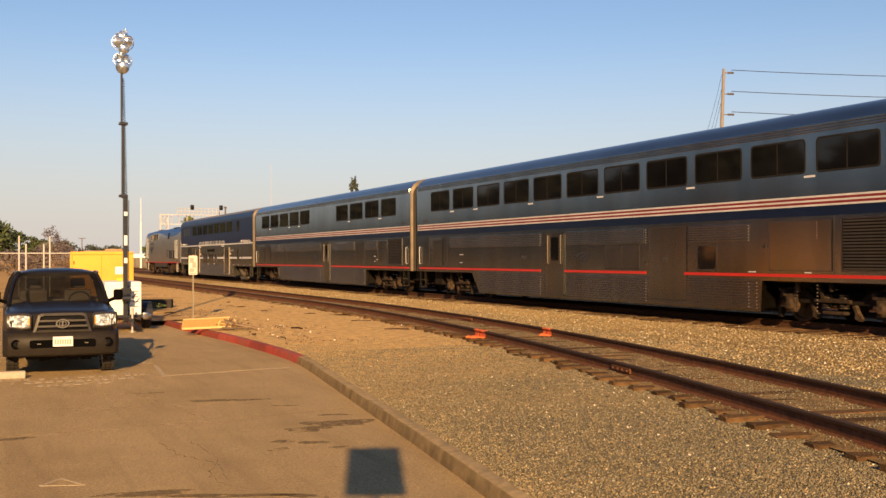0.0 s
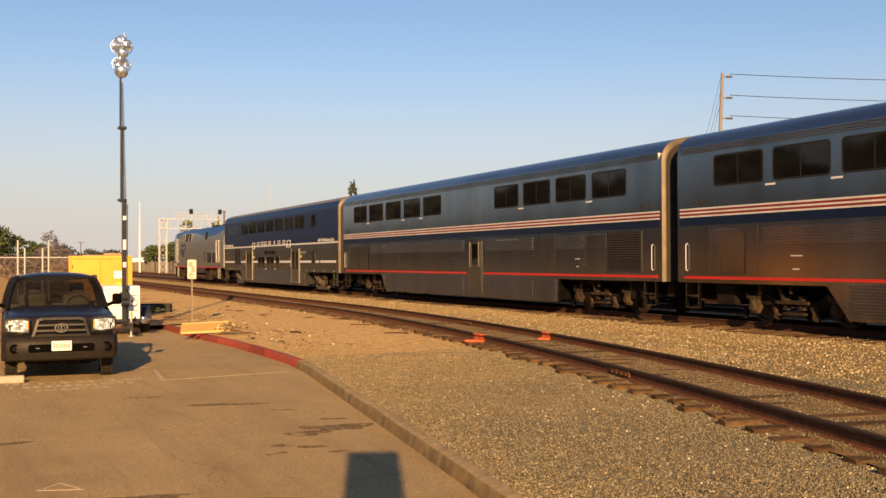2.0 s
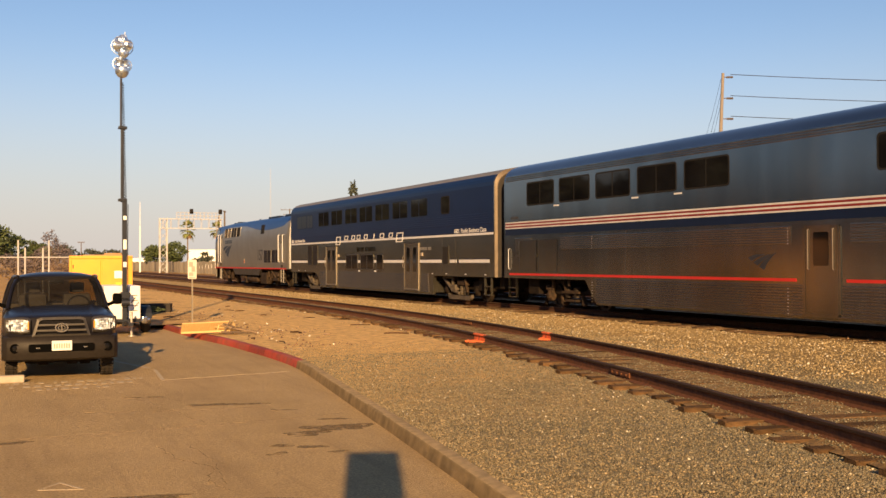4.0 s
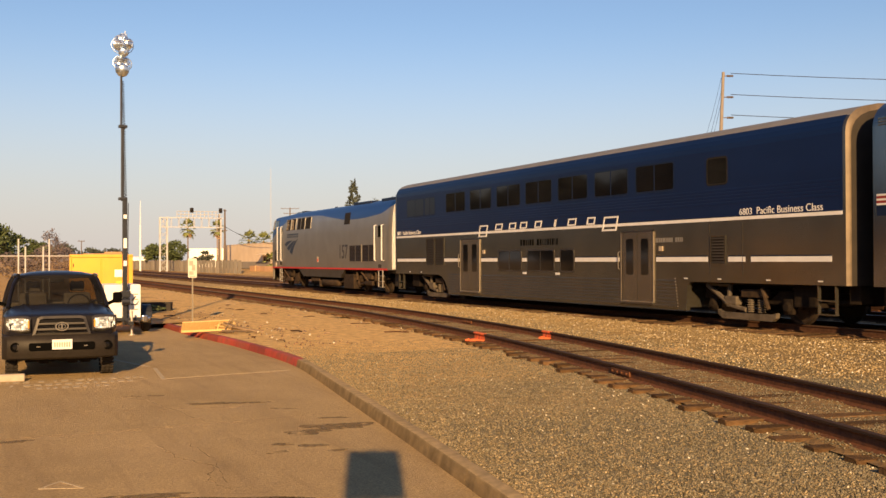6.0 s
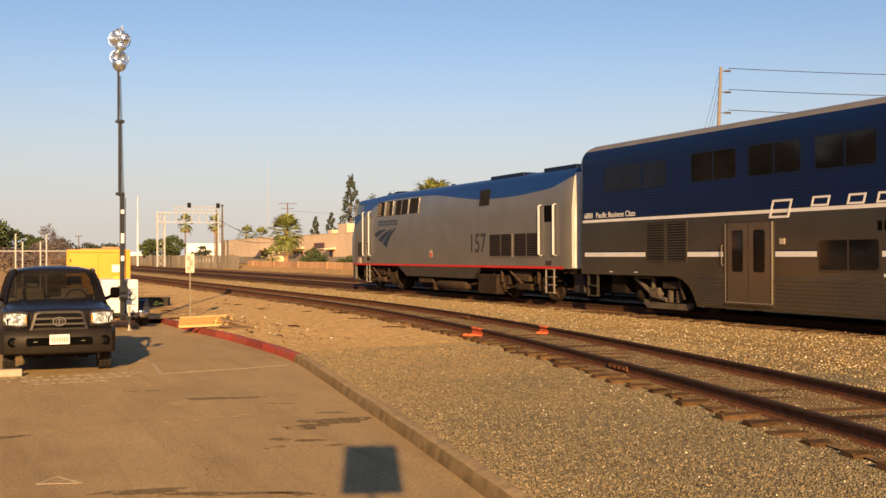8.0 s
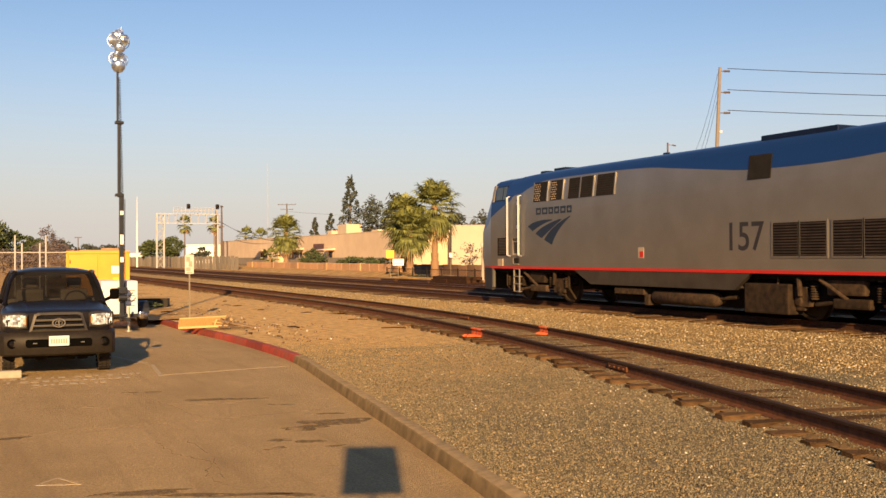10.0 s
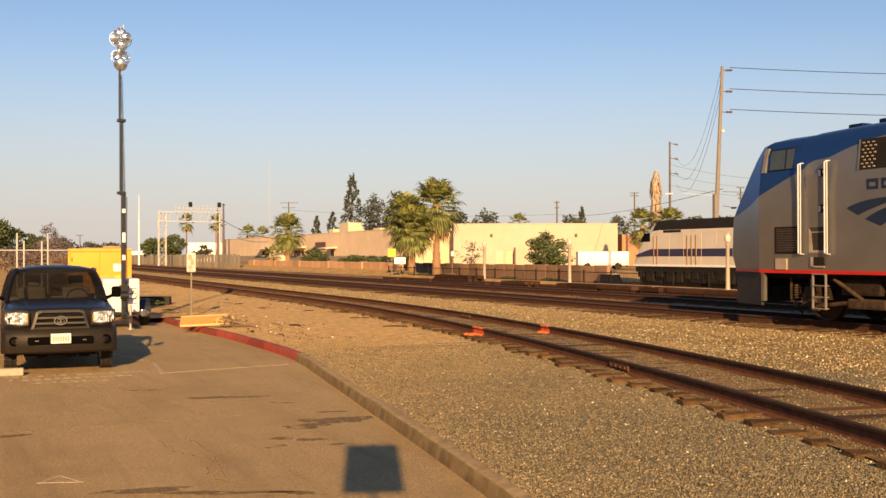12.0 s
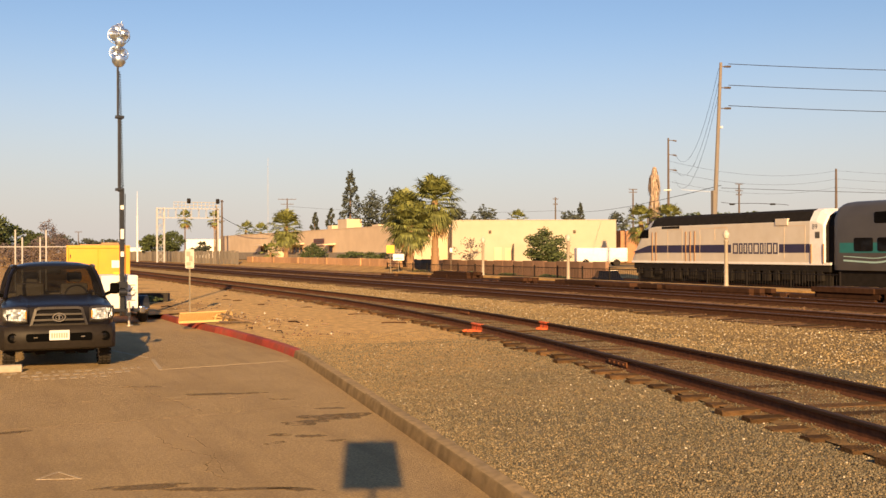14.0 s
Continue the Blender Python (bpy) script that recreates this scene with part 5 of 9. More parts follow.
def make_locomotive():
    yc = 101.6
    L = thing("diesel_locomotive", "silver diesel locomotive with a blue roof and red stripe", "locomotive", at=pose(XT, yc, 0))
    H = 1.52
    paint = loco_paint()

    def ring(s, hw, zt, zb=1.09):
        k = (zt - 1.09) / (4.36 - 1.09)
        half = [(1.0, zb), (1.0, 2.9), (0.965, 3.55), (0.925, 3.95), (0.82, 4.17), (0.5, 4.31), (0.0, 4.36)]
        half = [(f * hw, z if z < 1.5 else 1.09 + (z - 1.09) * k) for f, z in half]
        return [(-x, s - yc, z) for x, z in half] + [(x, s - yc, z) for x, z in half[-2::-1]]

    bm = bmesh.new()
    loft(bm, [ring(91.36, 1.05, 4.22), ring(91.38, 1.12, 4.24), ring(91.47, 1.29, 4.29), ring(91.62, 1.42, 4.33), ring(91.82, 1.495, 4.355), ring(92.02, H, 4.36), ring(106.0, H, 4.36), ring(108.2, H, 4.35), ring(109.6, H, 4.30)])
    part("body", bm, paint, L, smooth=True)
    # white strips paint full sun onto the silver rear corners
    for s in (-1, 1):
        bm = bmesh.new()
        rows = []
        for z, k in ((1.12, 1.0), (2.9, 1.0), (3.55, 0.966), (3.93, 0.93), (4.08, 0.86)):
            rows.append([bm.verts.new((s * x * k, q - yc, z)) for x, q in ((1.13, 91.372), (1.22, 91.408), (1.30, 91.46), (1.37, 91.53), (1.435, 91.612))])
        for r0, r1 in zip(rows, rows[1:]):
            for i in range(4):
                bm.faces.new((r0[i], r0[i + 1], r1[i + 1], r1[i]))
        bmesh.ops.solidify(bm, geom=bm.faces[:], thickness=0.02)
        part("corner_panel", bm, M_WHITEPAINT, L, "white strip painting the sunlit silver rear corner", smooth=True)
    # cab nose: upright sides, a raked front face and a flat chamfer between them

    def half_at(z):
        t = [(f * H, 1.09 + (q - 1.09) * (4.30 - 1.09) / 3.27 if q > 1.5 else q) for f, q in ((1.0, 1.09), (1.0, 2.9), (0.965, 3.55), (0.925, 3.95), (0.82, 4.17), (0.5, 4.31), (0.0, 4.36))]
        for (w0, z0), (w1, z1) in zip(t, t[1:]):
            if z <= z1:
                return w0 + (w1 - w0) * (z - z0) / (z1 - z0)
        return 0.05
    rings = []
    for z, front, wf, edge in ((1.09, 112.02, 1.16, 110.83), (1.50, 112.16, 1.16, 110.83), (2.38, 112.12, 1.16, 110.83), (2.9, 111.82, 1.16, 110.83), (3.46, 111.48, 1.15, 110.82), (3.80, 111.27, 1.13, 110.79),
                              (4.05, 111.10, 1.09, 110.74), (4.12, 110.98, 1.02, 110.62), (4.20, 110.62, 0.84, 110.35), (4.27, 110.02, 0.45, 109.9), (4.295, 109.66, 0.12, 109.63)):
        w = max(half_at(z), wf + 0.01)
        rings.append([(-w, 109.6 - yc, z), (-w, edge - yc, z), (-wf, front - yc, z), (wf, front - yc, z), (w, edge - yc, z), (w, 109.6 - yc, z)])
    bm = bmesh.new()
    loft(bm, rings)
    ob = part("nose", bm, paint, L, "blue and silver raked cab nose", smooth=True)
    ob.data.set_sharp_from_angle(angle=radians(14))
    # front apron, chamfered like the nose and hollow behind
    ring_out = [(-1.50, 110.78 - yc), (-1.14, 112.02 - yc), (1.14, 112.02 - yc), (1.50, 110.78 - yc)]
    ring_in = [(1.42, 110.78 - yc), (1.08, 111.94 - yc), (-1.08, 111.94 - yc), (-1.42, 110.78 - yc)]
    bm = bmesh.new()
    prism(bm, ring_out + ring_in, "z", 0.32, 1.085)
    part("apron", bm, M_SKIRT, L, "grimy grey front apron")
    bm = bmesh.new()
    box(bm, -1.51, -1.42, 110.68 - yc, 110.775 - yc, 0.42, 1.08)
    part("apron_edge", bm, M_SILVER, L)
    bm = bmesh.new()
    prism(bm, [(-1.526, 110.83 - yc), (-1.168, 112.03 - yc), (-1.15, 112.03 - yc), (-1.50, 110.83 - yc)], "z", 1.10, 1.155)
    part("stripe", bm, M_RED, L)
    # lower side skirt, air tank, tray and equipment boxes under it
    bm = bmesh.new()
    for s in (-1, 1):
        prism(bm, [(105.45 - yc, 1.085), (104.5 - yc, 0.66), (98.25 - yc, 0.66), (97.65 - yc, 1.085)], "x", s * 1.38, s * 1.51)
    box(bm, -1.36, 1.36, 98.3 - yc, 104.4 - yc, 0.66, 1.08)
    part("lower_skirt", bm, M_SKIRT, L, "grimy grey lower skirt")
    for s in (-1, 1):
        bm = bmesh.new()
        lathe(bm, [(0.02, 99.0 - yc), (0.12, 99.06 - yc), (0.19, 99.2 - yc), (0.19, 101.6 - yc), (0.12, 101.74 - yc), (0.02, 101.8 - yc)], 16, pose(s * 1.24, 0, 0.38), "y")
        tube(bm, (s * 1.24, 99.02 - yc, 0.42), (s * 1.24, 98.4 - yc, 0.47), 0.05)
        part("air_tank", bm, M_DUSTY_LIT, L, "dusty tan air tank", smooth=True)
        bm = bmesh.new()
        rbox(bm, *sorted((s * 1.0, s * 1.44)), 101.75 - yc, 101.95 - yc, 0.14, 0.44, 0.03)
        part("tank_bracket", bm, M_DUSTY_LIT, L)
        bm = bmesh.new()
        rbox(bm, *sorted((s * 1.0, s * 1.42)), 102.0 - yc, 103.4 - yc, 0.42, 0.60, 0.02)
        part("battery_tray", bm, M_DUSTY_LIT, L)
        bm = bmesh.new()
        rbox(bm, *sorted((s * 1.0, s * 1.46)), 96.5 - yc, 97.95 - yc, 0.14, 0.84, 0.04)
        part("equipment_box", bm, M_DUSTY_LIT, L, "dusty tan equipment box")
    bm = bmesh.new()
    box(bm, -1.0, 1.0, 98.0 - yc, 104.0 - yc, 0.20, 0.66)
    box(bm, -1.3, 1.3, 91.5 - yc, 111.0 - yc, 0.95, 1.085)
    part("underframe", bm, M_UNDER, L)
    bm = bmesh.new()
    for s in (-1, 1):
        side_box(bm, 92.0 - yc, 110.82 - yc, 1.075, 1.155, 0.006, 0.02, s, H)
    part("stripe", bm, M_RED, L, "bright red stripe")
    # upper cab-side grilles; pale plates paint sunlight on the first two lattices
    for i, (q0, q1) in enumerate(((107.88, 107.04), (106.83, 106.11), (105.76, 105.12), (105.06, 104.4), (104.21, 103.3))):
        a, b = q1 - yc, q0 - yc
        bm = bmesh.new()
        tilt = [(-1.506, 3.27), (-1.432, 3.90), (-1.30, 3.90), (-1.40, 3.27)]
        prism(bm, tilt, "y", a, b)
        g = part("grille", bm, M_BLACK, L, "dark slanted side grille")
        fr = [(-1.518, 3.27), (-1.444, 3.90), (-1.40, 3.90), (-1.49, 3.27)]
        for q in (a - 0.04, b):
            bm = bmesh.new()
            prism(bm, fr, "y", q, q + 0.04)
            part("grille_frame", bm, M_SILVER, g)
        for r in range(8 if i < 2 else 9):
            z = 3.30 + r * (0.073 if i < 2 else 0.067)
            x = -1.515 + (z - 3.27) * 0.118
            if i < 2:        # pale plates stand for sunlit lattice in the rear half of the opening
                for c in range(3):
                    y = a + (b - a) * (0.50 + 0.15 * (c + 0.5 * (r % 2)))
                    bm = bmesh.new()
                    rbox(bm, x, x + 0.03, y, y + 0.058, z, z + 0.030, 0.008)
                    part("lattice_plate", bm, M_SUNLIT_MESH, g)
            else:
                bm = bmesh.new()
                box(bm, x, x + 0.02, a, b, z, z + 0.012)
                part("grille_slat", bm, M_ENDDARK, g)
    # middle intake, rear grilles
    bm = bmesh.new()
    prism(bm, [(-1.512, 3.3), (-1.442, 3.87), (-1.3, 3.87), (-1.4, 3.3)], "y", 97.0 - yc, 97.75 - yc)
    part("grille", bm, M_BLACK, L)
    for q0, q1 in ((96.9, 96.1), (96.05, 95.28), (95.1, 94.3), (94.25, 93.45)):
        louvre(L, q0 - yc, q1 - yc, 1.48, 2.24, M_SILVER, 12, half=H, label="brown radiator grille", slat=M_WHEEL)
    louvre(L, 110.26 - yc, 109.62 - yc, 1.56, 2.09, M_UNDER, 10, half=H - 0.006, label="small black grille")
    # roof units
    for x0, x1, q0, q1, z1 in ((-0.95, 0.95, 95.5, 97.9, 4.385), (-0.95, 0.95, 92.1, 94.1, 4.395), (-0.45, 0.1, 107.6, 108.3, 4.44), (-0.5, -0.2, 108.7, 109.1, 4.40), (-0.36, -0.24, 102.3, 102.5, 4.43)):
        bm = bmesh.new()
        rbox(bm, x0, x1, q0 - yc, q1 - yc, 4.2, z1, 0.03)
        part("roof_unit", bm, M_NAVY, L, "dark roof unit")
    # cab glass
    def slope_box(bm, q0, q1, z0, z1, out, deep=0.02):
        a, b = half_at(z0), half_at(z1)
        prism(bm, [(-a - out, z0), (-b - out, z1), (-b + deep, z1), (-a + deep, z0)], "y", min(q0, q1) - yc, max(q0, q1) - yc)
    bm = bmesh.new()
    slope_box(bm, 110.52, 109.80, 3.45, 3.90, 0.006)
    w = part("cab_window", bm, M_GLASS_LIGHT, L, "greenish cab side window")
    bm = bmesh.new()
    for q in ((110.56, 110.52, 3.41, 3.94), (109.80, 109.77, 3.41, 3.94), (110.52, 109.80, 3.90, 3.93), (110.52, 109.80, 3.42, 3.45), (110.04, 110.01, 3.45, 3.90)):
        slope_box(bm, *q, 0.014)
    part("window_frame", bm, M_NAVY, w)
    bm = bmesh.new()
    slope_box(bm, 110.74, 110.62, 3.40, 3.97, 0.05)
    part("wind_deflector", bm, M_GREYROOF, L, "pale grey wind deflector")
    bm = bmesh.new()
    n = Vector((0, 0.65, 0.42)).normalized() * 0.012
    q = [bm.verts.new(Vector(p) + n) for p in ((-1.02, 111.14 - yc, 3.99), (1.02, 111.14 - yc, 3.99), (1.04, 111.50 - yc, 3.43), (-1.04, 111.50 - yc, 3.43))]
    bm.faces.new(q)
    bmesh.ops.solidify(bm, geom=bm.faces[:], thickness=0.01)
    part("windscreen", bm, M_GLASS_LIGHT, L)
    # doors: recessed seams, rails and ladders, front and rear
    for d0, d1, zt in ((109.45, 108.68, 3.5), (93.32, 92.42, 3.1)):
        a, b = d0 - yc, d1 - yc
        front = zt > 3.3
        bm = bmesh.new()
        side_box(bm, a - 0.1, b + 0.1, 1.5, zt - 0.25, 0.003, 0.02, half=H)
        door = part("door", bm, M_SILVER, L, "silver cab door between bright handrails")
        bm = bmesh.new()
        if not front:
            side_box(bm, a - 0.22, b + 0.22, 2.58, 3.10, 0.02, 0.05, half=H)
            part("pane", bm, M_GLASS, door)
        for z in (2.41, 3.19) if front else ():
            bm = bmesh.new()
            side_box(bm, b + 0.11, b + 0.27, z, z + 0.18, 0.006, half=H)
            lt = part("latch", bm, M_BLACK, door, "latch in a pale recess")
            bm = bmesh.new()
            side_box(bm, b + 0.23, b + 0.29, z + 0.02, z + 0.15, 0.012, half=H)
            side_box(bm, b + 0.12, b + 0.17, z + 0.08, z + 0.13, 0.012, half=H)
            part("latch_edge", bm, M_WHITE, lt)
        for y in (a, b):
            for o in (-0.028, 0.040):
                handrail(L, y + o, 1.50, zt + 0.03, half=H, r=0.019 if o > 0 else 0.013, off=0.09)
        for y in (a - 0.30, b + 0.10):
            bm = bmesh.new()
            box(bm, -H - 0.02, -H + 0.02, y - 0.015, y + 0.015, 0.30, 1.07)
            part("ladder_side", bm, M_GALV, L)
        for k in range(4):
            z = 0.31 + 0.25 * k
            bm = bmesh.new()
            box(bm, -H - 0.03, -H + 0.10, b + 0.10, a - 0.30, z, z + 0.018)
            part("rung", bm, M_GALV, L, "thin metal ladder rung")
        bm = bmesh.new()
        if front:      # foot pocket: a flat dark panel paints its shade
            side_box(bm, a - 0.19, b + 0.12, 1.54, 2.10, 0.004, half=H)
            pk = part("step_pocket", bm, M_SKIRT, L, "flat dark panel painting a shadowed foot pocket")
            bm = bmesh.new()
            side_panel(bm, [(a - 0.19, 2.10), (a - 0.26, 2.0), (a - 0.30, 1.66), (a - 0.30, 1.54), (a - 0.19, 1.54)], 0.008, half=H)
            side_box(bm, a - 0.30, b + 0.12, 1.54, 1.59, 0.012, half=H)
            side_box(bm, a - 0.24, b + 0.12, 1.98, 2.0, 0.012, half=H)
            part("pocket_lining", bm, M_CREAM, pk)
            bm = bmesh.new()
            side_box(bm, a - 0.30, b + 0.12, 1.24, 1.44, 0.03, half=H)
            pk = part("step_pocket", bm, M_BLACK, L)
            bm = bmesh.new()
            side_box(bm, a - 0.26, a - 0.34, 1.24, 1.44, 0.034, half=H)
            side_box(bm, a - 0.34, b + 0.12, 1.22, 1.25, 0.034, half=H)
            part("pocket_lining", bm, M_CREAM, pk)
        else:
            side_box(bm, a - 0.26, b + 0.26, 1.18, 1.34, 0.006, half=H)
            part("step_pocket", bm, M_SKIRT, L)
    bm = bmesh.new()
    side_box(bm, 110.27 - yc, 109.92 - yc, 1.16, 1.41, 0.03, half=H)
    part("socket_box", bm, M_CREAM, L)
    bm = bmesh.new()
    side_box(bm, 102.10 - yc, 101.84 - yc, 1.43, 1.73, 0.008, half=H)
    part("filler_recess", bm, M_CREAM, L, "pale filler recess")
    bm = bmesh.new()
    side_box(bm, 102.02 - yc, 101.86 - yc, 1.46, 1.62, 0.014, half=H)
    part("filler_cap", bm, M_RED, L)
    # emblem, lettering shape and road number
    swoosh(L, 108.2 - yc, 1.86, 2.62, 0.88, M_DECAL_BLUE, half=H)
    hollow_bars(L, 107.66 - yc, 2.84, 0.22, [0.30, 0.33, 0.27, 0.28, 0.30, 0.27], 0.08, 0.062, M_DECAL_BLUE, half=H)
    words("road_number", "157", 0.70, M_DECAL_DARK, L, Matrix.Translation((-H - 0.002, 98.55 - yc, 1.63)) @ SIDE @ Matrix.Diagonal((0.94, 1, 1, 1)), "tall dark road number", bold=0.008)
    # couplers
    bm = bmesh.new()
    rbox(bm, -0.17, 0.17, 111.6 - yc, 112.5 - yc, 0.72, 0.98, 0.04)
    rbox(bm, -0.17, 0.17, 90.95 - yc, 91.6 - yc, 0.72, 0.98, 0.04)
    part("coupler", bm, M_UNDER, L)
    bm = bmesh.new()
    rbox(bm, -1.16, 1.16, 91.38 - yc, 91.95 - yc, 0.35, 1.08, 0.05)
    part("rear_steps", bm, M_ENDDARK, L)
    make_bogie(L, 95.0 - yc, 2.75, 0.508, "loco")
    make_bogie(L, 108.05 - yc, 2.75, 0.508, "loco")
    return L


SL1 = dict(flutes=((64.3, 63.2), (61.4, 51.5), (49.8, 46.4), (44.9, 43.4), (43.2, 42.15)), red=((64.7, 51.35), (49.9, 39.7)), plates=(61.8, 57.6, 55.7, 47.35, 43.2), louvre=(42.0, 40.45),
           hatches=((64.0, 62.9, 1.2, 2.2), (62.75, 61.6, 1.2, 2.2), (46.2, 45.0, 1.15, 2.2), (43.2, 42.2, 1.9, 2.26)), rivets=(46.4, 51.6, 59.6), emblem=52.9, marks=(40.5, 64.6), seams=(57.9, 46.15, 45.0, 43.3, 42.09), dashes=((43.82, 1.56, 0.26), (43.76, 1.33, 0.16), (64.0, 1.2, 0.2), (48.9, 2.24, 1.5)), latches=((43.4, 1.40),))
SL2 = dict(flutes=((37.5, 36.6), (35.7, 28.7), (27.15, 23.15), (21.2, 18.95), (17.45, 16.8)), red=((38.55, 28.75), (27.35, 23.05), (21.4, 13.5)), plates=(35.6, 33.6, 29.55, 25.45, 21.3, 17.2), louvre=(16.1, 14.4),
           pair=(25.0, 23.4), hatches=((22.9, 21.3, 0.40, 2.3), (18.3, 16.4, 1.2, 2.3), (37.2, 36.3, 1.2, 2.2)), rivets=(23.05, 18.98, 28.75, 16.82), window=(20.86, 20.18), emblem=26.62, marks=(38.2,), seams=(37.57, 35.88, 18.22, 16.35), dashes=((34.8, 1.60, 0.34), (34.75, 1.30, 0.2), (19.0, 1.14, 0.25), (17.2, 1.14, 0.2)), latches=((29.85, 1.50), (22.2, 1.45)))
make_sleeper_coach("stainless two-level coach with many upper windows and red stripes", 25.97, 13.2, 38.9,
                   [37.37 - 2.057 * i for i in range(11)], (28.35, 27.30), SL2)
make_sleeper_coach("stainless two-level coach with few upper windows and large grille", 52.17, 39.45, 65.15,
                   (63.48, 61.43, 59.37, 57.3, 55.25, 49.05, 46.98, 44.9, 42.84), (51.1, 50.1), SL1)
make_lounge_coach(78.35, 65.75, 90.95)
make_locomotive()
TRAIN = [(o, o.location.y) for o in scene.objects if o.get("category") in ("train car", "locomotive") and o.parent is None]

# ---- parking lot: pick-up truck ----
def make_wheel(parent, x, y, r=0.335, w=0.22):
    s = 1 if x > 0 else -1
    bm = bmesh.new()
    lathe(bm, [(0.21, -w / 2 + 0.02), (r - 0.05, -w / 2), (r - 0.012, -w / 2 + 0.03), (r, -w / 2 + 0.06), (r, w / 2 - 0.06), (r - 0.012, w / 2 - 0.03), (r - 0.05, w / 2), (0.21, w / 2 - 0.02)], 28, axis="x")
    for k in range(28):       # tread blocks
        m = Matrix.Rotation(2 * math.pi * k / 28, 4, "X")
        for q in (-0.07, 0.0, 0.07):
            box(bm, q - 0.028, q + 0.028, -0.022, 0.022, r - 0.01, r + 0.007, m)
    wheel = part("wheel", bm, M_TYRE, parent, at=pose(x, y, r + 0.006))
    bm = bmesh.new()
    lathe(bm, [(0.02, s * 0.07), (0.06, s * 0.07), (0.08, s * 0.05), (0.18, s * 0.04), (0.205, s * 0.09), (0.215, s * 0.09), (0.21, -s * 0.08)], 20, axis="x")
    part("rim", bm, M_GALV, wheel)


def make_truck(m):
    T = thing("pickup_truck", "dark blue pick-up truck parked head-on with headlamps sunlit", "truck", at=m)
    # body side sections along y (front = 0); half outline from sill up over the bonnet or bed rail
    def ring(y, hw, zl, zt, shoulder):
        half = [(hw - 0.06, zl), (hw - 0.01, zl + 0.10), (hw, zl + 0.28), (hw - 0.015, shoulder - 0.06), (hw - 0.05, shoulder), (hw * 0.78, zt - 0.012), (hw * 0.45, zt), (0.0, zt + 0.012)]
        return [(-x, y, z) for x, z in half] + [(x, y, z) for x, z in half[-2::-1]]

    bm = bmesh.new()
    loft(bm, [ring(0.16, 0.78, 0.62, 1.00, 0.92), ring(0.20, 0.80, 0.55, 1.02, 0.95), ring(0.34, 0.84, 0.45, 1.045, 0.985), ring(0.55, 0.885, 0.40, 1.07, 1.01),
              ring(0.85, 0.90, 0.38, 1.10, 1.03), ring(1.25, 0.885, 0.36, 1.13, 1.045), ring(1.50, 0.88, 0.36, 1.13, 1.05)])
    part("bonnet", bm, M_TRUCK, T, "dark blue bonnet and wings", smooth=True)
    for s in (-1, 1):           # raised creases of the bonnet
        bm = bmesh.new()
        loft(bm, [[(s * 0.40, 0.24, 1.02), (s * 0.46, 0.24, 1.03), (s * 0.52, 0.24, 1.01)], [(s * 0.44, 0.8, 1.10), (s * 0.50, 0.8, 1.118), (s * 0.56, 0.8, 1.09)], [(s * 0.50, 1.45, 1.135), (s * 0.56, 1.45, 1.15), (s * 0.62, 1.45, 1.12)]])
        part("bonnet_crease", bm, M_TRUCK, T, smooth=True)
    # cab: curved pillars, domed roof, doors, rear panel
    bm = bmesh.new()
    for s in (-1, 1):
        for pts, r in (([(0.81, 1.36, 1.09), (0.775, 1.58, 1.27), (0.73, 1.80, 1.44), (0.675, 1.97, 1.545), (0.61, 2.08, 1.585)], 0.030),
                       ([(0.84, 2.84, 1.08), (0.79, 2.80, 1.30), (0.735, 2.76, 1.47), (0.66, 2.74, 1.59)], 0.075)):
            pipe(bm, [(s * x, y, z) for x, y, z in pts], r, 8)
        pipe(bm, [(s * 0.64, 2.05, 1.605), (s * 0.69, 2.25, 1.60), (s * 0.69, 2.7, 1.60)], 0.04, 8)
        k = bmesh.new()
        loft(k, [[(s * 0.80, y, 0.36), (s * w, y, 0.40), (s * (w + 0.012), y, 0.72), (s * w, y, 1.02), (s * (w - 0.05), y, 1.10), (s * 0.78, y, 1.08)] for y, w in ((1.42, 0.885), (2.2, 0.895), (3.0, 0.89))])
        join(bm, k)
    box(bm, -0.86, 0.86, 2.93, 3.0, 0.45, 1.10)
    box(bm, -0.80, 0.80, 1.40, 3.0, 0.36, 0.42)
    part("cab", bm, M_TRUCK, T, "dark blue cab", smooth=True)
    bm = bmesh.new()
    def arch(y, hw, ze, zc):
        xs = (-1.0, -0.96, -0.86, -0.62, -0.3, 0.0, 0.3, 0.62, 0.86, 0.96, 1.0)
        return [(x * hw, y, ze + (zc - ze) * (1 - abs(x) ** 3.2)) for x in xs] + [(0.5 * hw, y, ze - 0.02), (-0.5 * hw, y, ze - 0.02)]
    loft(bm, [arch(1.98, 0.60, 1.575, 1.615), arch(2.03, 0.64, 1.59, 1.64), arch(2.15, 0.685, 1.595, 1.668), arch(2.4, 0.705, 1.60, 1.688), arch(2.7, 0.70, 1.595, 1.675), arch(2.9, 0.66, 1.57, 1.62)])
    part("roof", bm, M_TRUCK, T, "dark blue domed roof", smooth=True)
    for name, z0, z1, w0, w1, ya, yb, bow in (("windscreen", 1.105, 1.615, 0.82, 0.635, 1.40, 2.03, 0.10), ("rear_window", 1.12, 1.58, 0.76, 0.64, 2.93, 2.85, -0.04)):
        bm = bmesh.new()
        rows = []
        for j in range(7):
            v = j / 6
            w = w0 + (w1 - w0) * v ** 1.25
            rows.append([bm.verts.new((w * (i / 5 - 1), ya + (yb - ya) * v - bow * (1 - (i / 5 - 1) ** 2), z0 + (z1 - z0) * v)) for i in range(11)])
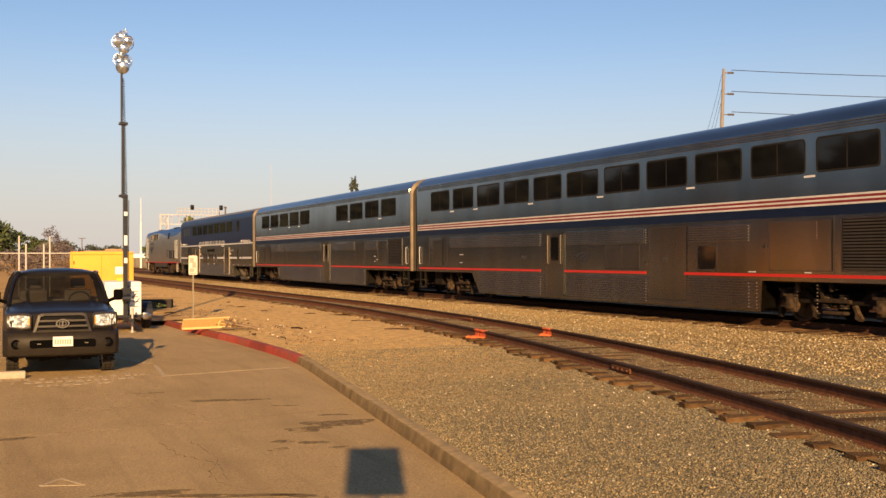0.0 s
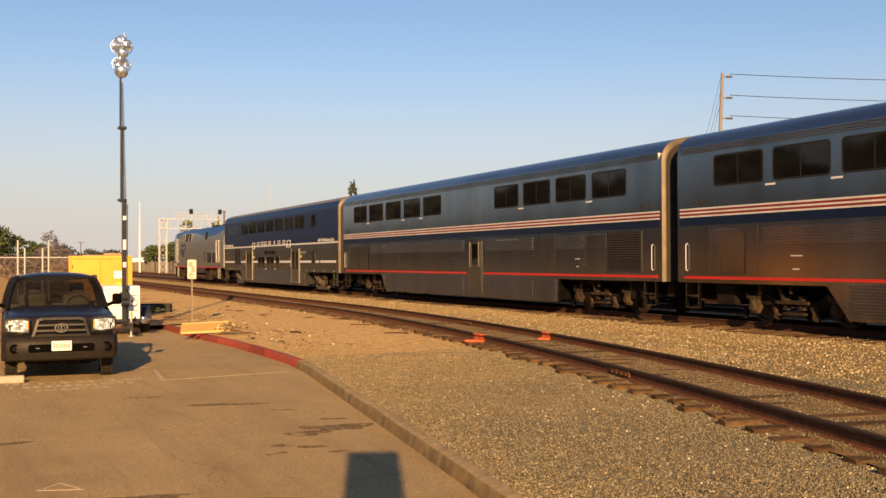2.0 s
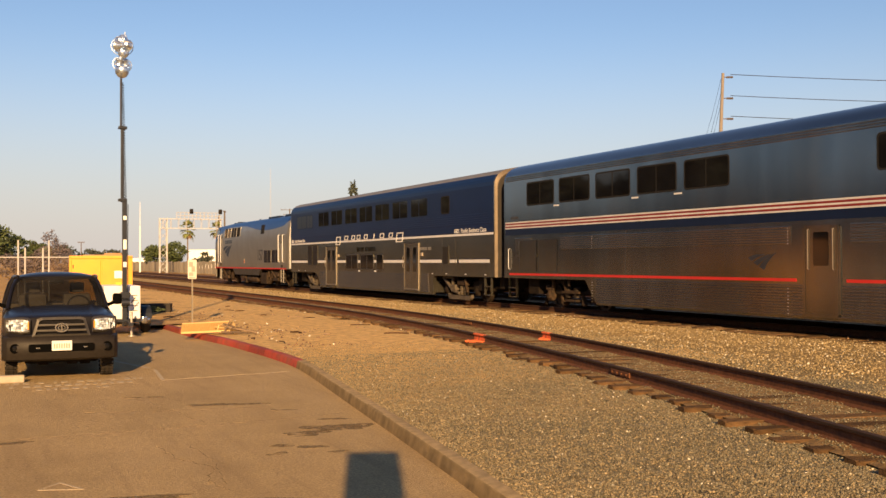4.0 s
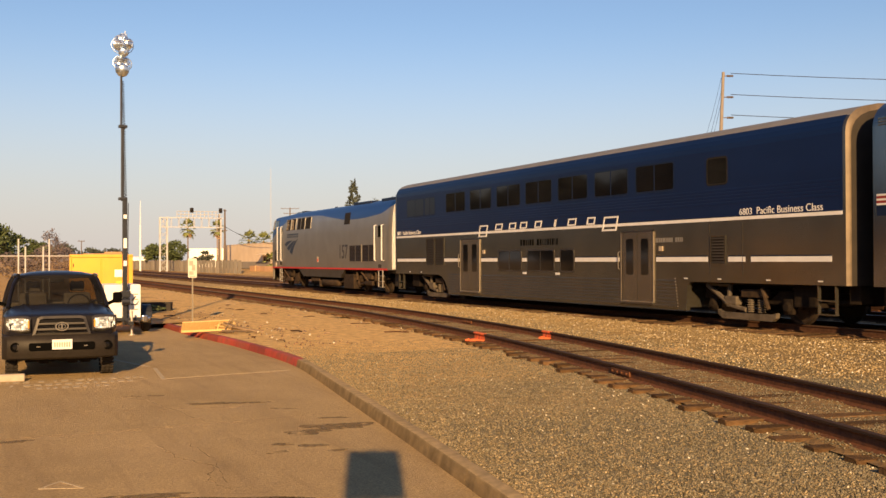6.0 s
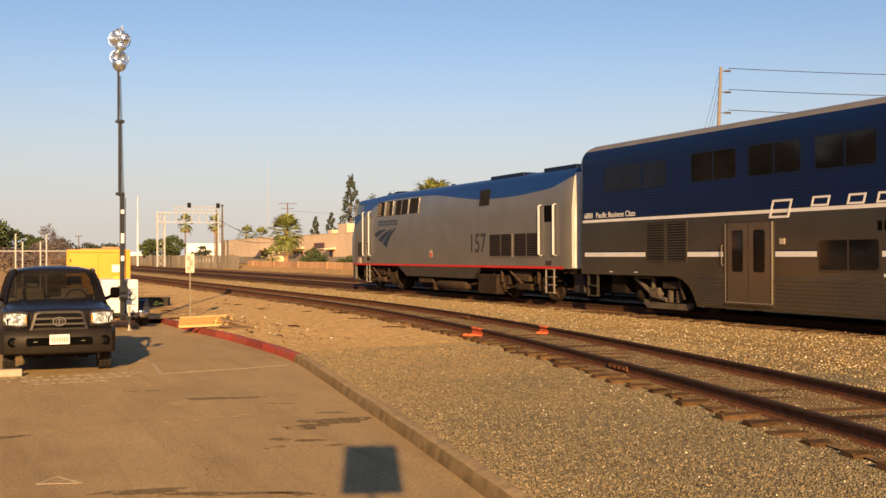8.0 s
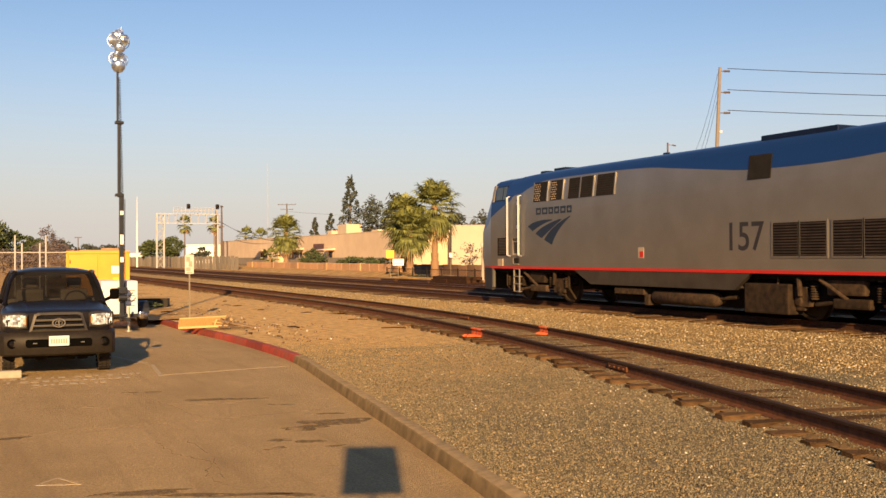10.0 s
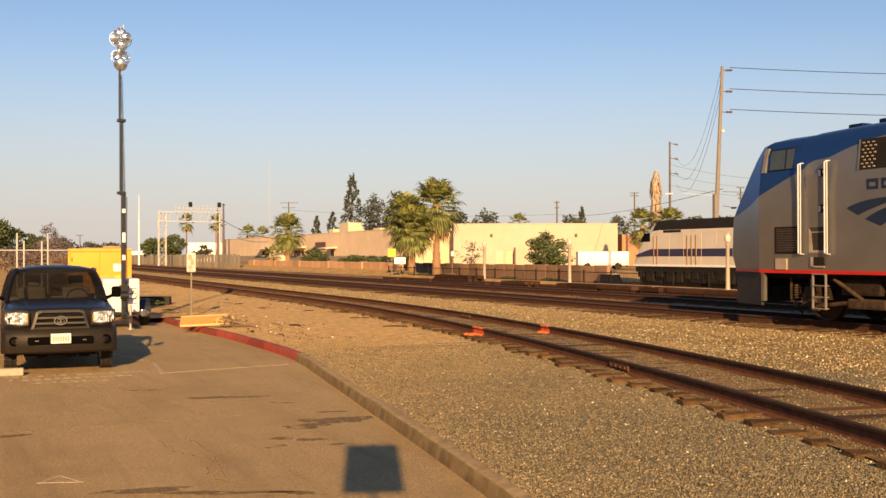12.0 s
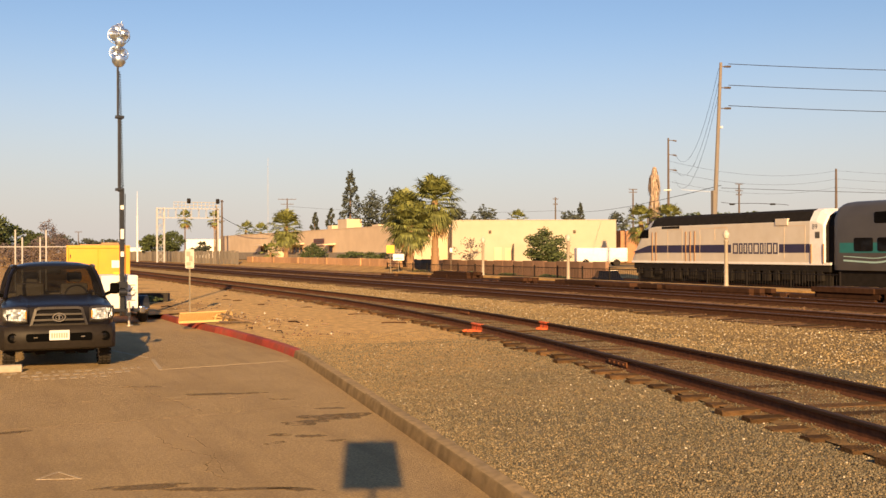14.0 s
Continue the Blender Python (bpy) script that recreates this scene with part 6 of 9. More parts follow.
        for r0, r1 in zip(rows, rows[1:]):
            for i in range(10):
                bm.faces.new((r0[i], r0[i + 1], r1[i + 1], r1[i]))
        g = part(name, bm, M_CLEAR, T, "clear curved glass", smooth=True)
        g.visible_shadow = False
    bm = bmesh.new()       # dark headlining and rear wall inside
    box(bm, -0.60, 0.60, 2.08, 2.85, 1.565, 1.575)
    box(bm, -0.78, 0.78, 2.86, 2.90, 0.45, 1.12)
    box(bm, -0.80, 0.80, 1.45, 2.9, 0.43, 0.45)
    part("interior_lining", bm, M_LINING, T)
    for s in (-1, 1):
        bm = bmesh.new()
        bm.faces.new([bm.verts.new(p) for p in ((s * 0.865, 1.52, 1.10), (s * 0.875, 2.75, 1.10), (s * 0.70, 2.66, 1.60), (s * 0.70, 2.12, 1.60))])
        bmesh.ops.solidify(bm, geom=bm.faces[:], thickness=0.005)
        g = part("side_window", bm, M_CLEAR, T)
        g.visible_shadow = False
        bm = bmesh.new()     # door mirror on its arm
        rbox(bm, *sorted((s * 0.93, s * 1.09)), 1.56, 1.68, 1.13, 1.32, 0.045, seg=3)
        tube(bm, (s * 0.84, 1.62, 1.12), (s * 0.96, 1.62, 1.17), 0.03)
        part("door_mirror", bm, M_SHADEBLACK, T, "black door mirror", smooth=True)
    # bed
    bm = bmesh.new()
    for s in (-1, 1):
        box(bm, *sorted((s * 0.84, s * 0.89)), 3.05, 4.85, 0.45, 1.09)
    box(bm, -0.84, 0.84, 4.78, 4.85, 0.50, 1.09)
    box(bm, -0.84, 0.84, 3.05, 4.78, 0.62, 0.68)
    box(bm, -0.84, 0.84, 3.05, 3.10, 0.68, 1.05)
    part("cargo_bed", bm, M_TRUCK, T)
    # grille with chrome surround
    out = [(-0.45, 0.70), (0.45, 0.70), (0.37, 0.975), (0.30, 1.0), (-0.30, 1.0), (-0.37, 0.975)]
    inn = [(-0.40, 0.735), (0.40, 0.735), (0.335, 0.945), (0.28, 0.962), (-0.28, 0.962), (-0.335, 0.945)]
    bm = bmesh.new()
    a = [bm.verts.new((x, 0.10 + (z - 0.7) * 0.12, z)) for x, z in out]
    b = [bm.verts.new((x, 0.085 + (z - 0.7) * 0.12, z)) for x, z in inn]
    c = [bm.verts.new((x, 0.20, z)) for x, z in out]
    d = [bm.verts.new((x, 0.16, z)) for x, z in inn]
    for i in range(6):
        j = (i + 1) % 6
        for u, v in ((a, b), (a, c), (b, d)):
            bm.faces.new((u[i], u[j], v[j], v[i]))
    g = part("grille", bm, M_GUNMETAL, T, "grey-edged trapezoid grille")
    for z, w in ((0.795, 0.385), (0.88, 0.36)):
        bm = bmesh.new()
        rbox(bm, -w, w, 0.10, 0.15, z - 0.016, z + 0.016, 0.007)
        part("grille_bar", bm, M_GUNMETAL, g)
    bm = bmesh.new()
    prism(bm, inn, "y", 0.162, 0.19)
    for k in range(11):
        z = 0.745 + 0.02 * k
        box(bm, -0.34, 0.34, 0.145, 0.165, z, z + 0.006)
    part("grille_mesh", bm, M_SHADEBLACK, g)
    bm = bmesh.new()            # plain oval badge
    for rx, rz, y in ((0.105, 0.072, 0.082), (0.06, 0.035, 0.078)):
        o = [(rx * math.cos(radians(t)), 0.838 + rz * math.sin(radians(t))) for t in range(0, 360, 20)]
        i = [(0.80 * x, 0.838 + (z - 0.838) * 0.74) for x, z in o]
        u, v = [bm.verts.new((x, y, z)) for x, z in o], [bm.verts.new((x, y, z)) for x, z in i]
        w = [bm.verts.new((x, y + 0.03, z)) for x, z in o]
        for k in range(len(o)):
            j = (k + 1) % len(o)
            bm.faces.new((u[k], u[j], v[j], v[k]))
            bm.faces.new((u[k], u[j], w[j], w[k]))
    box(bm, -0.012, 0.012, 0.085, 0.12, 0.79, 0.88)
    part("badge", bm, M_CHROME, g, "oval chrome badge")
    for s in (-1, 1):
        bm = bmesh.new()
        loft(bm, [[(s * 0.47, 0.10, 0.76), (s * 0.46, 0.12, 0.97), (s * 0.50, 0.16, 1.0), (s * 0.60, 0.18, 1.01), (s * 0.86, 0.26, 0.995), (s * 0.875, 0.26, 0.88), (s * 0.84, 0.20, 0.775), (s * 0.62, 0.15, 0.74)],
                  [(s * 0.49, 0.075, 0.785), (s * 0.485, 0.09, 0.955), (s * 0.51, 0.115, 0.98), (s * 0.60, 0.135, 0.985), (s * 0.835, 0.205, 0.97), (s * 0.85, 0.215, 0.88), (s * 0.815, 0.165, 0.80), (s * 0.62, 0.115, 0.77)]])
        lamp = part("headlamp", bm, M_GUNMETAL, T, "clear headlamp glinting in the sun", smooth=False)
        bm = bmesh.new()            # cut reflector facets behind the lens
        r3 = random.Random(7 + s)
        for i in range(9):
            for j in range(5):
                u, v = (i + 0.5) / 9, (j + 0.5) / 5
                lo, hi = 0.79 + 0.03 * abs(u - 0.4), 0.955 + 0.02 * math.sin(3.14 * u)
                c = Vector((s * (0.505 + 0.325 * u), 0.070 + 0.125 * u ** 1.4 + 0.02 * v, lo + (hi - lo) * v))
                nrm = Vector((-0.18 + r3.gauss(0, 0.13), -0.95, 0.19 + r3.gauss(0, 0.13))).normalized()
                e = nrm.cross(Vector((0, 0, 1))).normalized()
                f = e.cross(nrm)
                q = [bm.verts.new(c + e * p * 0.0175 + f * w * 0.0165) for p, w in ((-1, -1), (1, -1), (1, 1), (-1, 1))]
                q += [bm.verts.new(vv.co - nrm * 0.012) for vv in q]
                for k in ((0, 1, 2, 3), (7, 6, 5, 4), (0, 4, 5, 1), (1, 5, 6, 2), (2, 6, 7, 3), (3, 7, 4, 0)):
                    bm.faces.new([q[w] for w in k])
        part("reflector", bm, M_LAMPGLASS, lamp, "bright cut reflector facets")
        bm = bmesh.new()
        rbox(bm, *sorted((s * 0.492, s * 0.515)), 0.07, 0.11, 0.82, 0.94, 0.008)
        part("indicator", bm, M_AMBER, lamp, "amber indicator")
    # bumper with lower intake, fog lamps and number plate
    bm = bmesh.new()
    def brow(y, z):
        return [(-0.90, y + 0.50, z), (-0.89, y + 0.28, z), (-0.82, y + 0.12, z), (-0.62, y + 0.03, z), (-0.3, y, z), (0.3, y, z), (0.62, y + 0.03, z), (0.82, y + 0.12, z), (0.89, y + 0.28, z), (0.90, y + 0.50, z),
                (0.80, y + 0.52, z), (-0.80, y + 0.52, z)]
    loft(bm, [brow(0.10, 0.33), brow(0.04, 0.36), brow(0.015, 0.43), brow(0.0, 0.50), brow(0.01, 0.62), brow(0.05, 0.69), brow(0.09, 0.71)])
    bumper = part("bumper", bm, M_PLASTIC, T, "dark grey plastic bumper", smooth=True)
    # flat black panel paints the intake's shaded hollow
    bm = bmesh.new()
    prism(bm, rounded(-0.50, 0.50, 0.475, 0.595, 0.03), "y", -0.004, 0.05)
    part("lower_intake", bm, M_SHADEBLACK, bumper)
    for s in (-1, 1):
        bm = bmesh.new()
        lathe(bm, [(0.075, -0.015), (0.07, -0.03), (0.055, -0.02), (0.05, 0.0), (0.02, 0.01)], 16, pose(s * 0.70, 0.075, 0.535), "y")
        part("fog_lamp", bm, M_SHADEBLACK, bumper)
        bm = bmesh.new()
        lathe(bm, [(0.045, -0.012), (0.03, -0.022), (0.001, -0.024)], 14, pose(s * 0.70, 0.075, 0.535), "y")
        part("fog_lens", bm, M_GLASS, bumper)
        bm = bmesh.new()
        box(bm, s * 0.36 - 0.03, s * 0.36 + 0.03, -0.012, 0.0, 0.53, 0.545)
        part("tow_slot", bm, M_CHROME, bumper)
    bm = bmesh.new()
    rbox(bm, -0.153, 0.153, -0.022, -0.006, 0.49, 0.643, 0.006)
    plate = part("number_plate", bm, M_WHITE, T, "white number plate with plain bars")
    bm = bmesh.new()
    for k in range(7):
        box(bm, -0.125 + 0.037 * k, -0.101 + 0.037 * k, -0.026, -0.02, 0.525, 0.60)
    part("plate_bars", bm, M_POST, plate)
    # inside: dashboard, seats, steering wheel, mirror
    bm = bmesh.new()
    rbox(bm, -0.76, 0.76, 1.45, 1.85, 0.90, 1.10, 0.05)
    part("dashboard", bm, M_LINING, T)
    for x in (-0.38, 0.38):
        bm = bmesh.new()
        rbox(bm, x - 0.24, x + 0.24, 2.50, 2.66, 0.75, 1.30, 0.06)
        rbox(bm, x - 0.13, x + 0.13, 2.53, 2.64, 1.32, 1.50, 0.04)
        part("seat", bm, M_SEAT, T, "grey cloth seat with headrest")
    bm = bmesh.new()
    pipe(bm, [(0.38 + 0.19 * math.cos(radians(t)), 2.0 - 0.06 * math.sin(radians(t)), 1.10 + 0.18 * math.sin(radians(t))) for t in range(0, 361, 24)], 0.016)
    part("steering_wheel", bm, M_RUBBER, T)
    bm = bmesh.new()
    rbox(bm, -0.12, 0.12, 1.98, 2.02, 1.49, 1.56, 0.015)
    part("rear_view_mirror", bm, M_RUBBER, T)
    bm = bmesh.new()
    for x in (-0.30, 0.15):
        tube(bm, (x, 1.42, 1.13), (x + 0.42, 1.44, 1.145), 0.010)
    part("wipers", bm, M_RUBBER, T)
    bm = bmesh.new()
    box(bm, -0.55, 0.55, 0.3, 4.6, 0.28, 0.40)
    tube(bm, (-0.75, 0.87, 0.33), (0.75, 0.87, 0.33), 0.06)
    for x in (-0.35, 0.1, 0.3):
        rbox(bm, x, x + 0.16, 0.35, 0.7, 0.24, 0.36, 0.02)
    part("chassis", bm, M_UNDER, T)
    for x in (-0.75, 0.75):
        make_wheel(T, x, 0.87, w=0.16)
        make_wheel(T, x, 3.62)
    for s in (-1, 1):        # dark wheel wells
        bm = bmesh.new()
        arc = [(0.87 + q * math.cos(radians(t)), 0.36 + q * math.sin(radians(t))) for q, ts in ((0.42, range(0, 181, 15)), (0.37, range(180, -1, -15))) for t in ts]
        prism(bm, arc, "x", *sorted((s * 0.60, s * 0.900)))
        part("wheel_arch", bm, M_PLASTIC, T)
    return T


make_truck(Matrix.Translation((1.33, 17.05, LOT)) @ pose(0, 0, 0, 0, 0, -1.8) @ Matrix.Diagonal((0.972, 1, 1.01, 1)))

# ---- light tower trailer ----
def make_light_tower():
    L = thing("light_tower_trailer", "white towable light tower with a tall black mast raised", "light tower", at=pose(3.62, 27.2, LOT))
    bm = bmesh.new()
    rbox(bm, -0.50, 0.0, -0.05, 1.55, 0.42, 1.27, 0.03)
    rbox(bm, 0.10, 0.40, -0.05, 1.55, 0.42, 1.27, 0.03)
    part("engine_cover", bm, M_WHITEPAINT, L, "white engine cover panels")
    bm = bmesh.new()
    box(bm, 0.0, 0.10, 0.10, 1.5, 0.5, 1.2)
    box(bm, -0.55, 0.5, -0.12, 1.7, 0.34, 0.42)
    box(bm, -0.06, 0.06, -1.2, 1.7, 0.30, 0.38)
    part("chassis", bm, M_MAST, L)
    for k in range(4):
        bm = bmesh.new()
        box(bm, 0.13 + 0.02 * k, 0.33, -0.056, -0.05, 0.62 + 0.13 * k, 0.64 + 0.13 * k)
        part("label_bar", bm, M_BAR, L)
    HEAD = (-0.09, 7.34)
    # telescopic mast in three stages
    lean = 0.018
    for z0, z1, r in ((0.25, 3.45, 0.056), (3.4, 5.3, 0.038), (5.25, 6.75, 0.026)):
        bm = bmesh.new()
        m = Matrix.Shear("XY", 4, (0, 0))
        rbox(bm, -r - lean * z0 - 0.02, r - lean * z0 - 0.02, -0.25 - r, -0.25 + r, z0, z1, 0.008)
        part("mast_stage", bm, M_MAST, L)
    for z in (3.42, 5.26):
        bm = bmesh.new()
        rbox(bm, -0.18, 0.03, -0.33, -0.17, z, z + 0.07, 0.012)
        part("mast_collar", bm, M_MAST, L)
    for z0, z1 in ((2.2, 2.45), (1.75, 1.88), (0.75, 1.0), (2.95, 3.05)):
        bm = bmesh.new()
        rbox(bm, -0.065, 0.015, -0.322, -0.31, z0, z1, 0.004)
        part("mast_sticker", bm, M_WHITEPAINT, L, "white sticker")
    bm = bmesh.new()        # coiled cable beside the mast
    pts, n = [], 46
    for i in range(n * 6):
        t = i / 6
        z = 3.35 + 3.1 * t / n
        pts.append((-0.07 * (z - 3.35) / 3 + 0.030 * math.cos(t * 2 * math.pi), -0.25 + 0.030 * math.sin(t * 2 * math.pi), z))
    pipe(bm, pts, 0.011, 4)
    pipe(bm, [(0.06, -0.25, 3.35), (0.05, -0.26, 2.2), (0.06, -0.24, 1.2)], 0.012, 4)
    part("coiled_cable", bm, M_MAST, L, "black coiled cable")
    # winch, jack foot, wheels
    bm = bmesh.new()
    rbox(bm, -0.14, 0.10, -0.42, -0.22, 0.95, 1.12, 0.02)
    lathe(bm, [(0.06, -0.1), (0.09, -0.1), (0.09, 0.1), (0.06, 0.1)], 14, pose(-0.02, -0.4, 0.85), "x")
    tube(bm, (0.12, -0.4, 0.85), (0.22, -0.42, 0.98), 0.015)
    part("winch", bm, M_MAST, L)
    bm = bmesh.new()
    tube(bm, (0.12, -0.45, 0.02), (0.12, -0.45, 0.62), 0.032)
    tube(bm, (0.12, -0.45, 0.0), (0.12, -0.45, 0.025), 0.09, seg=12)
    part("jack", bm, M_GALV, L, "galvanised jack leg")
    bm = bmesh.new()
    tube(bm, (-0.5, -0.3, 0.02), (-0.5, -0.3, 0.5), 0.03)
    tube(bm, (-0.5, -0.3, 0.0), (-0.5, -0.3, 0.025), 0.08, seg=12)
    box(bm, -0.5, 0.12, -0.33, -0.27, 0.36, 0.42)
    part("outrigger", bm, M_MAST, L)
    bm = bmesh.new()
    rbox(bm, 0.42, 0.56, -0.2, -0.05, 0.30, 0.48, 0.03)
    tube(bm, (0.40, -0.15, 0.38), (0.62, -0.15, 0.40), 0.05)
    part("tail_lamp", bm, M_CHROME, L, "shiny tail lamp bracket")
    for x in (-0.62, 0.66):
        bm = bmesh.new()
        lathe(bm, [(0.15, -0.10), (0.30, -0.10), (0.33, -0.05), (0.33, 0.05), (0.30, 0.10), (0.15, 0.10)], 24, axis="x")
        w = part("wheel", bm, M_TYRE, L, at=pose(x, 0.9, 0.33))
        bm = bmesh.new()
        lathe(bm, [(0.02, -0.05), (0.14, -0.07), (0.16, -0.10), (0.16, 0.10), (0.14, 0.07), (0.02, 0.05)], 16, axis="x")
        part("rim", bm, M_WHITEPAINT, w)
        bm = bmesh.new()
        for k in range(9):
            t = radians(20 * k)
            box(bm, -0.12, 0.12, -0.075, 0.075, 0.37, 0.385, pose(x, 0.9, 0.33) @ Matrix.Rotation(t - math.pi / 2, 4, "X"))
        part("mudguard", bm, M_MAST, L)
    # lamp head: two clusters of floodlights in wire cradles, one over the other
    hx, hz = HEAD
    bm = bmesh.new()
    box(bm, hx - 0.20, hx + 0.20, -0.28, -0.22, hz - 0.02, hz + 0.03)
    box(bm, hx - 0.03, hx + 0.03, -0.28, -0.22, hz - 0.55, hz + 0.30)
    part("lamp_bracket", bm, M_FLOOD, L)
    for dx, dy, dz, tilt, rz, r in ((-0.12, -0.10, 0.02, 98, 42, 0.15), (0.12, -0.08, 0.04, 84, -48, 0.15), (-0.02, 0.02, 0.16, 70, 8, 0.13), (0.02, -0.10, -0.16, 112, -12, 0.12), (-0.08, -0.08, -0.46, 24, 25, 0.12), (0.08, -0.02, -0.46, 24, -40, 0.12)):
        m = pose(hx + dx, -0.25 + dy, hz + dz, tilt, 0, rz)
        bm = bmesh.new()
        lathe(bm, [(0.02, 0.24), (0.05, 0.235), (0.065, 0.17), (0.11, 0.14), (r - 0.02, 0.07), (r, 0.0), (r + 0.012, -0.012), (r - 0.01, -0.01), (0.09, 0.05), (0.03, 0.08)], 18, m)
        lamp = part("floodlight", bm, M_FLOOD, L, "bright metal floodlight bowl", smooth=True)
        bm = bmesh.new()
        pts = [m @ Vector(((r + 0.03) * math.cos(radians(t)), 0.05, (r + 0.03) * math.sin(radians(t)))) for t in range(0, 181, 20)]
        pipe(bm, pts, 0.009, 5)
        part("lamp_yoke", bm, M_GALV, lamp)
    for z, r, tip in ((0.02, 0.27, 0.0), (-0.44, 0.23, 14.0)):      # wire guards round the lamps
        bm = bmesh.new()
        m = pose(hx, -0.27, hz + z, 0, tip, 0)
        for sx in (-1, 1):
            pipe(bm, [m @ Vector((sx * r * math.sin(radians(t)), 0, -r * math.cos(radians(t)) * 0.85)) for t in range(10, 141, 13)], 0.010, 5)
        pipe(bm, [m @ Vector((r * math.cos(radians(t)), r * math.sin(radians(t)), -0.02)) for t in range(0, 361, 24)], 0.008, 5)
        part("wire_guard", bm, M_FLOOD, L, "bright bent wire guard")
    bm = bmesh.new()
    rbox(bm, hx - 0.07, hx + 0.09, -0.32, -0.18, hz - 0.42, hz - 0.22, 0.03)
    part("junction_box", bm, M_FLOOD, L, "silver junction box")
    bm = bmesh.new()
    lathe(bm, [(0.03, -0.78), (0.10, -0.75), (0.165, -0.66), (0.18, -0.55), (0.14, -0.46), (0.04, -0.42)], 18, pose(hx, -0.25, hz))
    part("lamp_drum", bm, M_FLOOD, L, "round metal lamp drum", smooth=True)
    bm = bmesh.new()
    rbox(bm, hx - 0.03, hx + 0.12, -0.31, -0.2, hz + 0.12, hz + 0.33, 0.03)
    tube(bm, (hx + 0.06, -0.25, hz + 0.3), (hx + 0.08, -0.25, hz + 0.40), 0.03, 0.012)
    part("mast_cap", bm, M_FLOOD, L)
    return L


make_light_tower()


def make_generator():
    G = thing("generator_container", "yellow steel generator container beside the light tower", "generator", at=pose(3.58, 31.6, LOT, 0, 0, -6.5))
    bm = bmesh.new()
    rbox(bm, -0.90, 0.84, 0, 3.2, 0.22, 2.05, 0.02)
    body = part("body", bm, M_YELLOW, G, "yellow steel container body")
    for x0, x1 in ((-0.84, -0.04), (0.00, 0.72)):
        bm = bmesh.new()
        rbox(bm, x0, x1, -0.02, 0.01, 0.62, 1.96, 0.01)
        d = part("door", bm, M_YELLOW, G)
        bm = bmesh.new()
        for z in (0.8, 1.70):
            tube(bm, ((x0 + 0.03) if x0 < 0 else (x1 - 0.03), -0.03, z), ((x0 + 0.03) if x0 < 0 else (x1 - 0.03), -0.03, z + 0.1), 0.014, seg=6)
        part("hinge", bm, M_MAST, d)
    bm = bmesh.new()
    rbox(bm, -0.92, -0.86, -0.03, 0.02, 0.3, 2.04, 0.01)
    rbox(bm, 0.76, 0.86, -0.03, 0.02, 0.3, 2.04, 0.01)
    rbox(bm, -0.92, 0.86, -0.03, 0.02, 1.98, 2.07, 0.01)
    part("corner_post", bm, M_YELLOW, G)
    # plain white paints the sun's glare on this label
    bm = bmesh.new()
    rbox(bm, 0.34, 0.56, -0.03, -0.018, 1.40, 1.62, 0.005)
    part("label", bm, M_WHITEPAINT, G, "label plate with sun glare in its white")
    bm = bmesh.new()
    rbox(bm, 0.38, 0.56, -0.032, -0.018, 1.12, 1.28, 0.005)
    part("label", bm, M_SIGNYELLOW, G)
    bm = bmesh.new()
    rbox(bm, -0.55, 0.72, 0.05, 2.4, 2.05, 2.10, 0.015)
    rbox(bm, 0.05, 0.55, 0.2, 0.8, 2.10, 2.15, 0.01)
    tube(bm, (0.62, 0.3, 2.08), (0.62, 0.3, 2.36), 0.05)
    part("roof_plate", bm, M_OCHRE, G, "rusty brown roof plate")
    bm = bmesh.new()
    for x in (-0.7, 0.6):
        box(bm, x, x + 0.12, 0, 3.2, 0.0, 0.22)
    part("skid", bm, M_MAST, G)
    return G


make_generator()


def make_sign(name, label, m, w, h, z0, post, face, backing, bars=()):
    """A flat sign on a steel post."""
    S = thing(name, label, "sign", at=m)
    bm = bmesh.new()
    for a in (-1, 1):
        box(bm, a * 0.018 - 0.003, a * 0.018 + 0.003, -0.012, 0.02, 0, post)
    box(bm, -0.021, 0.021, 0.018, 0.022, 0, post)
    part("post", bm, M_FENCEGREY, S, "weathered grey channel post")
    bm = bmesh.new()
    prism(bm, rounded(-w / 2, w / 2, z0, z0 + h, 0.025), "y", -0.018, -0.013)
    panel = part("panel", bm, face, S)
    for x0, x1, a, b in bars:
        bm = bmesh.new()
        box(bm, x0, x1, -0.021, -0.018, a, b)
        part("print_bar", bm, backing, panel)
    return S


make_sign("warning_sign", "weathered white sign with dark print on a thin post", pose(5.72, 29.1, -0.23, 0, 0, -10), 0.24, 0.54, 1.28, 1.84, M_SIGNGREY, M_SIGNPRINT,
          ((-0.09, 0.02, 1.62, 1.76), (-0.02, 0.08, 1.48, 1.64), (-0.09, 0.03, 1.36, 1.46), (-0.08, 0.08, 1.30, 1.33)))
# the sign behind the viewer, whose shadow falls across the lot
make_sign("parking_sign", "parking sign on a post beside the lot", pose(-0.10, -0.45, LOT, 0, 0, -20), 0.50, 0.68, 2.85, 3.55, M_WHITEPAINT, M_BAR, ((-0.15, 0.15, 3.3, 3.35), (-0.15, 0.15, 3.1, 3.15)))

# ---- planks and sticks by the kerb ----
rnd = random.Random(4)


